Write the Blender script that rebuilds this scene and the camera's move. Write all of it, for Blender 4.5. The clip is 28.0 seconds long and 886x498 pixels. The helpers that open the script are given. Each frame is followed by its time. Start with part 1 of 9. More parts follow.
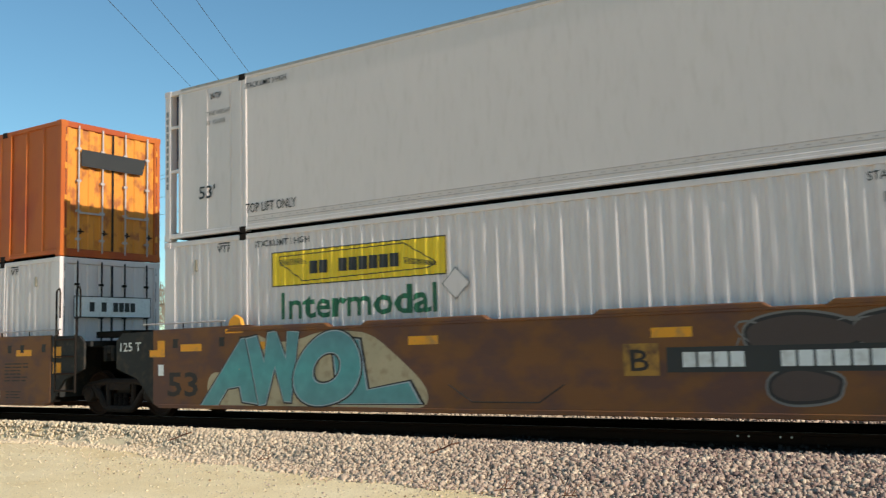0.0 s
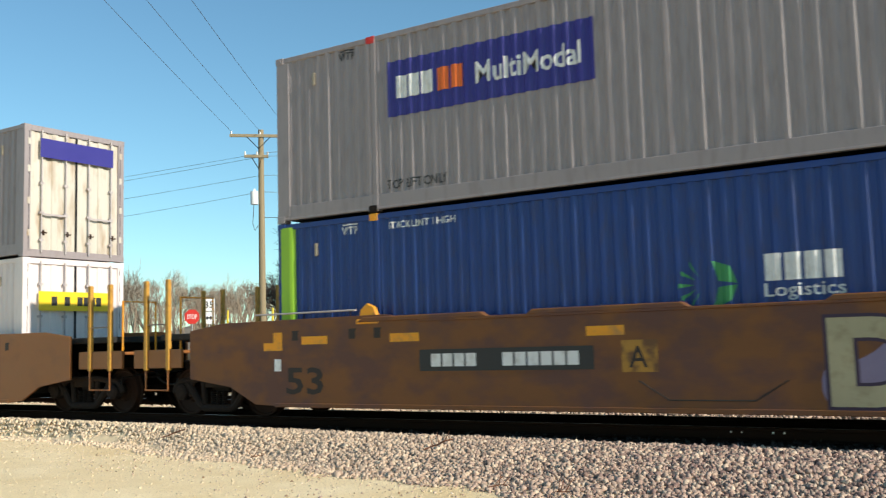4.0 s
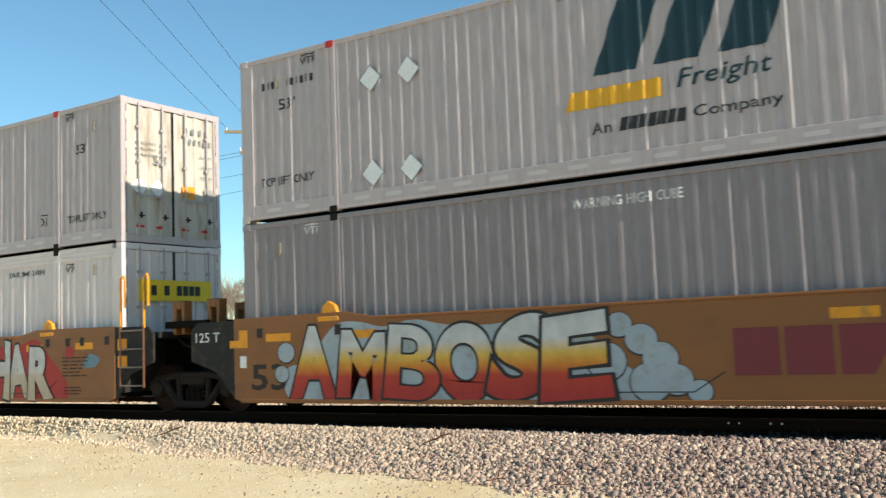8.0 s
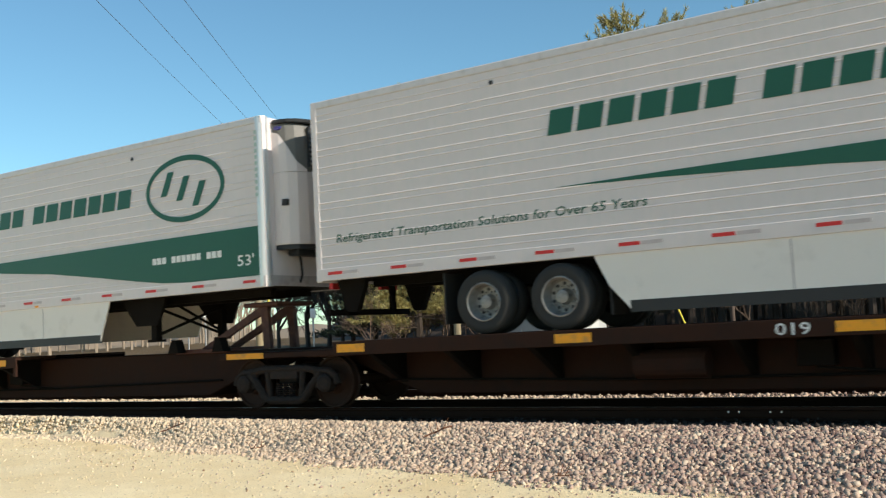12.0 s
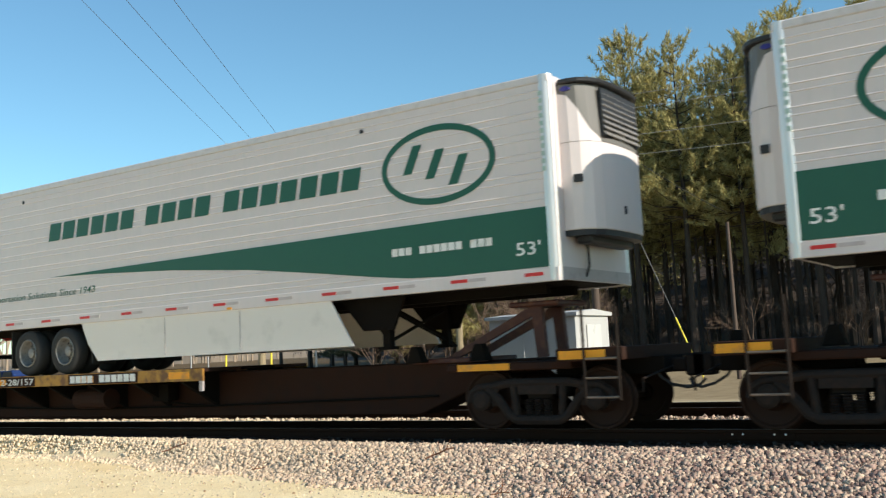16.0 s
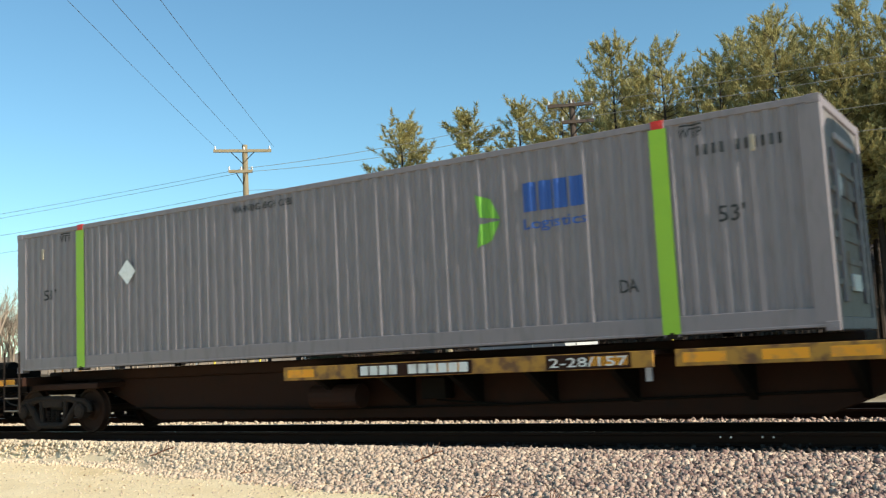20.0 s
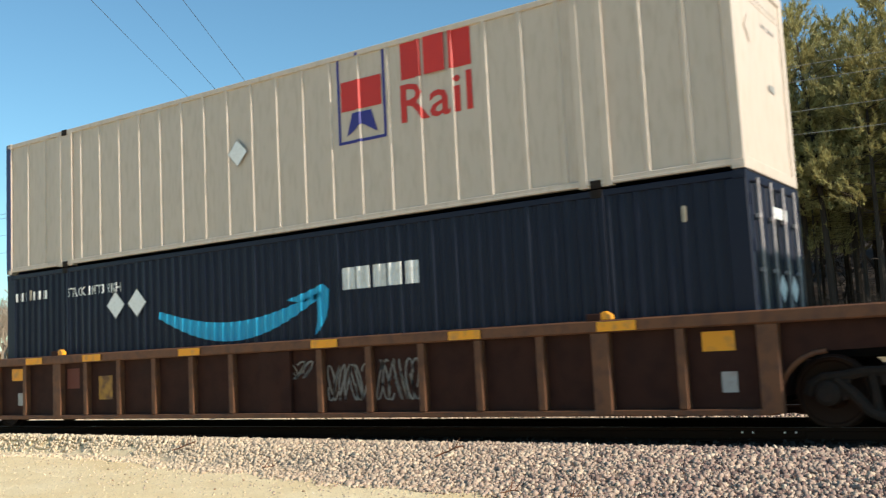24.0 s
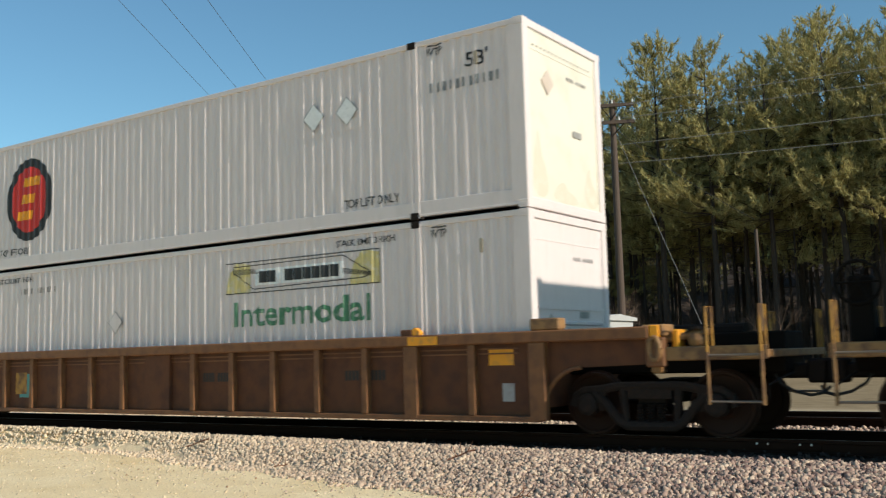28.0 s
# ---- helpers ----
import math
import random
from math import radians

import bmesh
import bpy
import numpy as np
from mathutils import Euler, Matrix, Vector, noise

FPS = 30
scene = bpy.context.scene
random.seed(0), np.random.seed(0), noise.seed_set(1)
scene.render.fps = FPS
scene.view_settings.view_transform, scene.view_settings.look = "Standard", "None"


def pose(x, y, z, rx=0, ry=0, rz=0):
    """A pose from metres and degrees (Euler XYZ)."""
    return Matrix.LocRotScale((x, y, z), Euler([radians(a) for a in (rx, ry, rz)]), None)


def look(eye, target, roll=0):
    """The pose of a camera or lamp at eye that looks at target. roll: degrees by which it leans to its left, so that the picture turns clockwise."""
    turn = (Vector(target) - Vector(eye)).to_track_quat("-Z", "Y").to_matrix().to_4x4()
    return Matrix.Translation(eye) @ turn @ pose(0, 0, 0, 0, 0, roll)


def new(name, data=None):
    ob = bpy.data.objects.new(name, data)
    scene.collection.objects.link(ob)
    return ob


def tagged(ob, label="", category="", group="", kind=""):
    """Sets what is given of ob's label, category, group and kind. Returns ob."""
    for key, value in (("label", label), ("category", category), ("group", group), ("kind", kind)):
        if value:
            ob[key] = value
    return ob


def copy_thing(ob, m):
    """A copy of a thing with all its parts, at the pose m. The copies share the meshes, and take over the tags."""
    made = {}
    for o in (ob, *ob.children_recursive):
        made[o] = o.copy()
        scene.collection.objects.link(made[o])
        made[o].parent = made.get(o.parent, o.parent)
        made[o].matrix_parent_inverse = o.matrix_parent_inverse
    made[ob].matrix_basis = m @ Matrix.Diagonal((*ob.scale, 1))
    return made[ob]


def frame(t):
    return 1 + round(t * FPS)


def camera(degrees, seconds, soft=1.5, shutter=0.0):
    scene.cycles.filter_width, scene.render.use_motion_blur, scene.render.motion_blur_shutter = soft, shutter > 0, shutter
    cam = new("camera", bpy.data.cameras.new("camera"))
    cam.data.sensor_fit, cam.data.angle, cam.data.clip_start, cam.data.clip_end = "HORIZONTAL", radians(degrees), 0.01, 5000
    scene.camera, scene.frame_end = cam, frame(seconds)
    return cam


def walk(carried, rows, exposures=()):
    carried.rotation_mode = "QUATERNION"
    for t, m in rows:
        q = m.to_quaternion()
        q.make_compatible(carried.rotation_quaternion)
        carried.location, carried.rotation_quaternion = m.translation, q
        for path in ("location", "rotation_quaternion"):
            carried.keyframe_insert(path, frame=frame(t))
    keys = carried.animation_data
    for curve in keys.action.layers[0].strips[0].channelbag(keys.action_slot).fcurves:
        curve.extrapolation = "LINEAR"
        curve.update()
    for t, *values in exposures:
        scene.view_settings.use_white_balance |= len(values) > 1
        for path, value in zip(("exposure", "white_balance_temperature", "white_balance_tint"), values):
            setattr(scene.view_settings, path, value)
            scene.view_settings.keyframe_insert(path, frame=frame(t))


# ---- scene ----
# ---- camera ----
EYE_H = 1.09          # height of the eye
YC = 13.5             # centre line of the near track
RAIL = -0.09          # height of the rail heads
cam = camera(49.3, 28.0, soft=1.25, shutter=0.12)
TURNS = [
    (0, 33.72, 5.85, -1.53), (0.5, 33.40, 5.52, -1.39), (1, 33.57, 5.61, -1.45), (1.5, 33.30, 5.54, -1.47),
    (2, 33.48, 5.62, -1.18), (2.5, 33.46, 5.55, -1.49), (3, 33.95, 5.65, -1.39), (3.5, 33.57, 5.71, -1.65),
    (5.5, 32.86, 5.36, -1.40), (6, 32.84, 5.24, -1.60), (6.5, 32.53, 5.48, -1.62), (7, 32.59, 5.48, -1.93),
    (7.5, 33.37, 5.56, -2.07), (8, 33.14, 5.30, -2.21), (8.5, 33.38, 5.59, -2.06), (9, 33.28, 5.59, -2.26),
    (9.5, 33.08, 5.66, -2.53), (10, 32.87, 5.57, -2.79), (10.5, 33.32, 5.20, -3.13), (11, 33.24, 5.17, -2.98),
    (11.5, 33.15, 4.86, -3.01), (13.5, 32.66, 5.28, -2.97), (14, 32.68, 5.41, -2.79), (14.5, 32.67, 5.43, -2.61),
    (15, 32.11, 5.64, -2.54), (15.5, 32.76, 5.97, -2.58), (16, 33.16, 6.12, -2.81), (16.5, 33.14, 6.12, -2.56),
    (17, 33.18, 6.17, -2.87), (17.5, 33.06, 6.22, -2.81), (18, 32.87, 6.33, -2.86), (18.5, 32.93, 6.31, -3.00),
    (19, 32.68, 6.39, -3.10), (19.5, 32.72, 6.25, -3.01), (20, 32.50, 6.28, -2.87), (20.5, 32.56, 6.19, -2.97),
    (21, 32.42, 6.15, -3.12), (21.5, 32.35, 6.37, -3.14), (22, 32.37, 6.49, -3.40), (22.5, 32.40, 6.60, -3.34),
    (24.5, 33.97, 5.93, -2.78), (25, 34.04, 6.13, -2.65), (25.5, 34.20, 6.40, -2.24), (26, 33.86, 6.25, -1.80),
    (26.5, 33.95, 5.76, -1.50), (27, 33.93, 6.00, -1.45), (27.5, 34.23, 6.10, -1.11), (28, 34.70, 6.27, -1.50)]
walk(cam, [(t, pose(0, 0, EYE_H, 90 + pitch, 0, yaw) @ pose(0, 0, 0, 0, 0, roll)) for t, yaw, pitch, roll in TURNS],
     [(0, 0.1), (2, 0.15), (3, 0.28), (6, 0.25), (8, 0.35), (9.5, 0.35), (11, 0.32), (14, 0.3), (15.5, 0.42), (19.3, 0.45), (20.8, 0.42), (21.9, 0.12), (22.5, 0.14), (24.5, 0.38), (25.5, 0.28), (28, 0.05)])

# ---- light: low sun shining along the track, clear sky ----
SUN_EL, SUN_AZ = radians(27.75), radians(-1.5)     # azimuth from the +x axis, towards the camera's side
world = bpy.data.worlds.new("sky")
scene.world = world
world.use_nodes = True
wn = world.node_tree.nodes
sky = wn.new("ShaderNodeTexSky")
sky.sky_type, sky.sun_disc = "NISHITA", False
sky.sun_elevation, sky.sun_rotation = SUN_EL, radians(90) - SUN_AZ
sky.air_density, sky.dust_density, sky.ozone_density = 1.0, 0.2, 0.7
tint = wn.new("ShaderNodeMix")
tint.data_type, tint.blend_type = "RGBA", "MULTIPLY"
tint.inputs[0].default_value, tint.inputs[7].default_value = 1.0, (0.71, 1.045, 1.11, 1)
world.node_tree.links.new(sky.outputs[0], tint.inputs[6])
world.node_tree.links.new(tint.outputs[2], wn["Background"].inputs[0])
wn["Background"].inputs[1].default_value = 0.108
sun_data = bpy.data.lights.new("sun", "SUN")
sun_data.energy, sun_data.angle, sun_data.color = 5.0, radians(0.53), (1.0, 0.915, 0.78)
sun = new("sun", sun_data)
to_sun = Vector((math.cos(SUN_EL) * math.cos(SUN_AZ), math.cos(SUN_EL) * math.sin(SUN_AZ), math.sin(SUN_EL)))
sun.matrix_world = look(to_sun * 100, (0, 0, 0))


# ---- materials ----
def paint(name, rgb, rough=0.5, metal=0.0, vary=0.12, scale=3.0, bump=0.15, fine=60.0, stain=None, amount=0.0,
          stretch=(1, 1, 1), random_tint=0.0, island=0.0, spec=0.4, ramp=(0.5, 0.72)):
    """A surface with two scales of variation, fine relief and, where given, stains of a second colour."""
    m = bpy.data.materials.new(name)
    m.use_nodes = True
    n, link = m.node_tree.nodes, m.node_tree.links.new
    b = n["Principled BSDF"]
    b.inputs["Roughness"].default_value, b.inputs["Metallic"].default_value = rough, metal
    b.inputs["Specular IOR Level"].default_value = spec
    co = n.new("ShaderNodeTexCoord")
    mp = n.new("ShaderNodeMapping")
    mp.inputs["Scale"].default_value = stretch
    link(co.outputs["Object"], mp.inputs["Vector"])

    def noise_at(sc, detail):
        t = n.new("ShaderNodeTexNoise")
        t.inputs["Scale"].default_value, t.inputs["Detail"].default_value = sc, detail
        link(mp.outputs[0], t.inputs["Vector"])
        return t

    def mix(a, c, fac):
        x = n.new("ShaderNodeMix")
        x.data_type = "RGBA"
        for sock, val in ((x.inputs[6], a), (x.inputs[7], c), (x.inputs[0], fac)):
            if isinstance(val, (int, float)):
                sock.default_value = val
            elif isinstance(val, tuple):
                sock.default_value = (*val, 1)
            else:
                link(val, sock)
        return x.outputs[2]

    big, small = noise_at(scale, 4), noise_at(fine, 3)
    dark = tuple(c * (1 - vary) for c in rgb)
    light = tuple(min(1, c * (1 + vary)) for c in rgb)
    col = mix(dark, light, big.outputs[0])
    col = mix(col, mix(dark, light, small.outputs[0]), 0.35)
    if stain:
        st = noise_at(scale * 2.3, 8)
        r = n.new("ShaderNodeMapRange")
        r.inputs[1].default_value, r.inputs[2].default_value = ramp
        r.inputs[4].default_value = amount
        link(st.outputs[0], r.inputs[0])
        col = mix(col, stain, r.outputs[0])
    if random_tint or island:
        src = n.new("ShaderNodeNewGeometry").outputs["Random Per Island"] if island else n.new("ShaderNodeObjectInfo").outputs["Random"]
        k = island or random_tint
        r = n.new("ShaderNodeMapRange")
        r.inputs[3].default_value, r.inputs[4].default_value = 1 - k, 1 + k
        link(src, r.inputs[0])
        hs = n.new("ShaderNodeHueSaturation")
        link(r.outputs[0], hs.inputs["Value"])
        link(col, hs.inputs["Color"])
        col = hs.outputs[0]
    link(col, b.inputs["Base Color"])
    rr = n.new("ShaderNodeMapRange")
    rr.inputs[3].default_value, rr.inputs[4].default_value = max(0.05, rough - 0.1), min(1, rough + 0.1)
    link(big.outputs[0], rr.inputs[0])
    link(rr.outputs[0], b.inputs["Roughness"])
    if bump:
        bp = n.new("ShaderNodeBump")
        bp.inputs["Strength"].default_value, bp.inputs["Distance"].default_value = bump, 0.01
        link(small.outputs[0], bp.inputs["Height"])
        link(bp.outputs[0], b.inputs["Normal"])
    return m


GRIME, RUST = (0.16, 0.13, 0.10), (0.16, 0.065, 0.03)
STREAK = (1.6, 1.6, 0.35)
WHITE = paint("white_paint", (0.685, 0.605, 0.584), 0.42, vary=0.06, stain=(0.50, 0.43, 0.38), amount=0.3, stretch=STREAK, ramp=(0.52, 0.8))
JBWHITE = paint("clean_white_paint", (0.70, 0.618, 0.60), 0.4, vary=0.05, stain=(0.5, 0.41, 0.39), amount=0.4, stretch=STREAK, ramp=(0.52, 0.8))
ROOFGREY = paint("worn_roof_paint", (0.36, 0.35, 0.34), 0.6, stain=RUST, amount=0.3)
LGREY = paint("light_grey_paint", (0.49, 0.422, 0.416), 0.45, vary=0.05, stain=(0.36, 0.295, 0.29), amount=0.5, stretch=STREAK)
MGREY = paint("mid_grey_paint", (0.287, 0.248, 0.25), 0.45, vary=0.06, stain=(0.2, 0.165, 0.165), amount=0.5, stretch=STREAK)
DGREY = paint("slate_grey_paint", (0.215, 0.188, 0.20), 0.5, vary=0.06, stain=(0.145, 0.13, 0.13), amount=0.5, stretch=STREAK)
ORANGE = paint("faded_orange_paint", (0.46, 0.105, 0.010), 0.55, vary=0.22, scale=0.45, stain=(0.34, 0.05, 0.012), amount=0.75, stretch=(1.0, 1.0, 0.6), ramp=(0.44, 0.62))
BLUE = paint("blue_paint", (0.011, 0.043, 0.19), 0.42, stain=(0.03, 0.04, 0.12), amount=0.7, stretch=STREAK)
NAVY = paint("dark_navy_paint", (0.0055, 0.0085, 0.023), 0.5, spec=0.25, stain=(0.011, 0.014, 0.027), amount=0.5, stretch=STREAK)
CREAM = paint("dirty_cream_paint", (0.565, 0.47, 0.39), 0.5, vary=0.07, stain=(0.40, 0.32, 0.23), amount=0.5, stretch=STREAK, ramp=(0.48, 0.75))
LIME = paint("lime_green_stripe", (0.27, 0.50, 0.035), 0.5)
LOGOBLUE = paint("mid_blue_lettering", (0.025, 0.085, 0.33), 0.45)
SPRING = paint("spring_green_paint", (0.16, 0.42, 0.04), 0.5)
GREEN = paint("deep_green_paint", (0.010, 0.088, 0.056), 0.45)
LEAFGREEN = paint("leaf_green_paint", (0.04, 0.25, 0.08), 0.45)
DEEPTEAL = paint("deep_teal_paint", (0.012, 0.042, 0.055), 0.45)
FORESTGREEN = paint("bright_green_paint", (0.012, 0.12, 0.055), 0.45)
YELLOW = paint("yellow_panel", (0.82, 0.56, 0.02), 0.45)
SAFETY = paint("safety_yellow", (0.82, 0.33, 0.012), 0.5, stain=GRIME, amount=0.5)
PURPLE = paint("violet_blue_panel", (0.035, 0.03, 0.21), 0.4)
BLACK = paint("black_paint", (0.025, 0.025, 0.025), 0.5)
CHALK = paint("white_lettering", (0.72, 0.72, 0.70), 0.6, stain=(0.4, 0.36, 0.3), amount=0.5)
PLACARD = paint("placard_white", (0.80, 0.80, 0.79), 0.4, stain=(0.5, 0.5, 0.48), amount=0.5, scale=9)
PLACARDEDGE = paint("placard_grey_edge", (0.22, 0.22, 0.22), 0.5)
# yellowish stained white, toned down in colour for ends in full sun
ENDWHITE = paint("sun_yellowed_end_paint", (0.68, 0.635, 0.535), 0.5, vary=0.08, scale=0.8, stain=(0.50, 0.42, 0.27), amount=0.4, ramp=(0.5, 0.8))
# stained door orange, made yellower to hold the sunlight on the doors
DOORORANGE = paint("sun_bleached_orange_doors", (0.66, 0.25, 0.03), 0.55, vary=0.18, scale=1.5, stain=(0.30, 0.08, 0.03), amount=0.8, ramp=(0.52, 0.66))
DIRTYDOOR = paint("rust_streaked_white_doors", (0.54, 0.50, 0.43), 0.5, vary=0.12, scale=1.2, stain=(0.30, 0.19, 0.10), amount=0.7, stretch=(1, 1.4, 0.4), ramp=(0.5, 0.7))
WORNYELLOW = paint("worn_yellow_remnant", (0.64, 0.53, 0.22), 0.5, stain=(0.66, 0.62, 0.56), amount=0.8)
DOORWHITE = paint("road_dirty_door_paint", (0.25, 0.24, 0.22), 0.5, vary=0.2, stain=(0.44, 0.42, 0.38), amount=0.6, stretch=(1, 1, 0.4), ramp=(0.46, 0.7))
RED = paint("red_paint", (0.55, 0.03, 0.02), 0.45)
REDORANGE = paint("orange_red_paint", (0.75, 0.15, 0.02), 0.45)
# darker than the box's slate grey: shade on its end put into the paint
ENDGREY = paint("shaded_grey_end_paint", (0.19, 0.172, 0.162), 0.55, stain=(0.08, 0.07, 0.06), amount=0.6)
AMBER = paint("amber_paint", (0.78, 0.40, 0.02), 0.5)
SMILE = paint("azure_paint", (0.01, 0.32, 0.55), 0.45)
PALEGREEN = paint("worn_green_paint", (0.22, 0.50, 0.26), 0.5, stain=JBWHITE and (0.7, 0.7, 0.66), amount=0.7, scale=4)
OCHRE = paint("ochre_car_paint", (0.268, 0.102, 0.028), 0.5, vary=0.15, scale=1.5, stain=(0.19, 0.078, 0.028), amount=0.6, stretch=(0.6, 1, 1))
RUSTOCHRE = paint("rusty_ochre_paint", (0.185, 0.072, 0.02), 0.65, vary=0.25, scale=1.3, stain=(0.10, 0.045, 0.038), amount=0.8, stretch=(0.6, 1, 1), ramp=(0.42, 0.62))
# BROWN sheets darkened for their shade, RIBBROWN ribs and chords lightened for the sun
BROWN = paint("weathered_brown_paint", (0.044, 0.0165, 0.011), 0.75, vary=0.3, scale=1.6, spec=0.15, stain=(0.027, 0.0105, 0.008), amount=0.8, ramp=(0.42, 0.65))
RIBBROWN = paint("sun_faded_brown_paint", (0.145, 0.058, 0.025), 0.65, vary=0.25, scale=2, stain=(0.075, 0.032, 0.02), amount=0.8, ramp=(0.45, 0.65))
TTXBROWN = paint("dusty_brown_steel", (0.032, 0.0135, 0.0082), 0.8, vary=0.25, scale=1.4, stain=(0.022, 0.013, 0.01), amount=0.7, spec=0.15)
DECKYEL = paint("worn_yellow_deck_edge", (0.40, 0.20, 0.03), 0.6, vary=0.2, stain=(0.12, 0.055, 0.025), amount=0.9, scale=2.2, ramp=(0.44, 0.62))
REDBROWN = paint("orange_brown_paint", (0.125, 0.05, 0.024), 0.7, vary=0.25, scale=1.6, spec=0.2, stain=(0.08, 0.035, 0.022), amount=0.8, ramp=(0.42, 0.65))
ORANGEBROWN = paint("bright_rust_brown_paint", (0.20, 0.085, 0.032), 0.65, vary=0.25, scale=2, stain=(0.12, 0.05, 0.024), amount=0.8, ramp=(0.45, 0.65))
DARKEND = paint("dark_grey_end_paint", (0.024, 0.024, 0.023), 0.65, spec=0.2, stain=(0.09, 0.06, 0.04), amount=0.5)
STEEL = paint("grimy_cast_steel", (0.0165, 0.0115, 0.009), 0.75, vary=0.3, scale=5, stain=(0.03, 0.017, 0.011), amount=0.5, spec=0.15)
WHEELRUST = paint("rusty_wheel_steel", (0.034, 0.017, 0.011), 0.7, vary=0.3, scale=6, spec=0.15)
FRAMESTEEL = paint("dusty_cast_steel", (0.026, 0.0195, 0.0165), 0.8, vary=0.3, scale=5, stain=(0.05, 0.029, 0.02), amount=0.6, spec=0.15)
TREAD = paint("polished_tread_steel", (0.14, 0.135, 0.13), 0.35, metal=0.9, bump=0)
BRIGHT = paint("aluminium_rail", (0.43, 0.385, 0.38), 0.5, metal=0.1, stain=(0.24, 0.2, 0.18), amount=0.5)
CHROME = paint("polished_aluminium", (0.62, 0.62, 0.62), 0.25, metal=0.85, bump=0)
RIM = paint("dull_grey_rim", (0.29, 0.275, 0.26), 0.5, metal=0.3, vary=0.25, scale=6, stain=(0.07, 0.055, 0.045), amount=0.7)
RUBBER = paint("tyre_rubber", (0.028, 0.027, 0.026), 0.85, vary=0.2)
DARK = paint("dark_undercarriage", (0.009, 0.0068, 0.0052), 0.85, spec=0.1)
PLASTIC = paint("black_plastic", (0.02, 0.02, 0.022), 0.5)
GRILLE = paint("grey_grille", (0.13, 0.125, 0.115), 0.5)
LOUVRE = paint("mid_grey_louvre", (0.20, 0.19, 0.175), 0.5)
TAPERED = paint("red_reflector", (0.55, 0.02, 0.02), 0.35)
TRAILERWHITE = paint("trailer_white", (0.655, 0.582, 0.57), 0.38, vary=0.06, stain=(0.55, 0.54, 0.51), amount=0.4, stretch=STREAK, ramp=(0.5, 0.8))
TRAILERRAIL = paint("off_white_rail_metal", (0.60, 0.55, 0.54), 0.4, metal=0.15, vary=0.06, stain=(0.42, 0.38, 0.36), amount=0.5)
# ochre lightened: sun on the car ends is put into the colour
ENDOCHRE = paint("sun_bleached_ochre_steel", (0.27, 0.145, 0.055), 0.6, vary=0.25, scale=3, stain=(0.10, 0.05, 0.03), amount=0.8, ramp=(0.45, 0.65))
SKIRTWHITE = paint("skirt_white", (0.76, 0.70, 0.65), 0.45, vary=0.05, scale=1.2, stain=(0.52, 0.47, 0.42), amount=0.5, ramp=(0.56, 0.8))
CORNERMETAL = paint("bright_corner_metal", (0.66, 0.65, 0.64), 0.35, metal=0.55, vary=0.08, bump=0.05)
WORNTEAL = paint("faint_grey_green_lettering", (0.36, 0.47, 0.42), 0.5)
BLUEEND = paint("dark_blue_end_paint", (0.02, 0.03, 0.11), 0.5)
HITCHRED = paint("red_brown_steel", (0.068, 0.02, 0.015), 0.6, stain=RUST, amount=0.5)


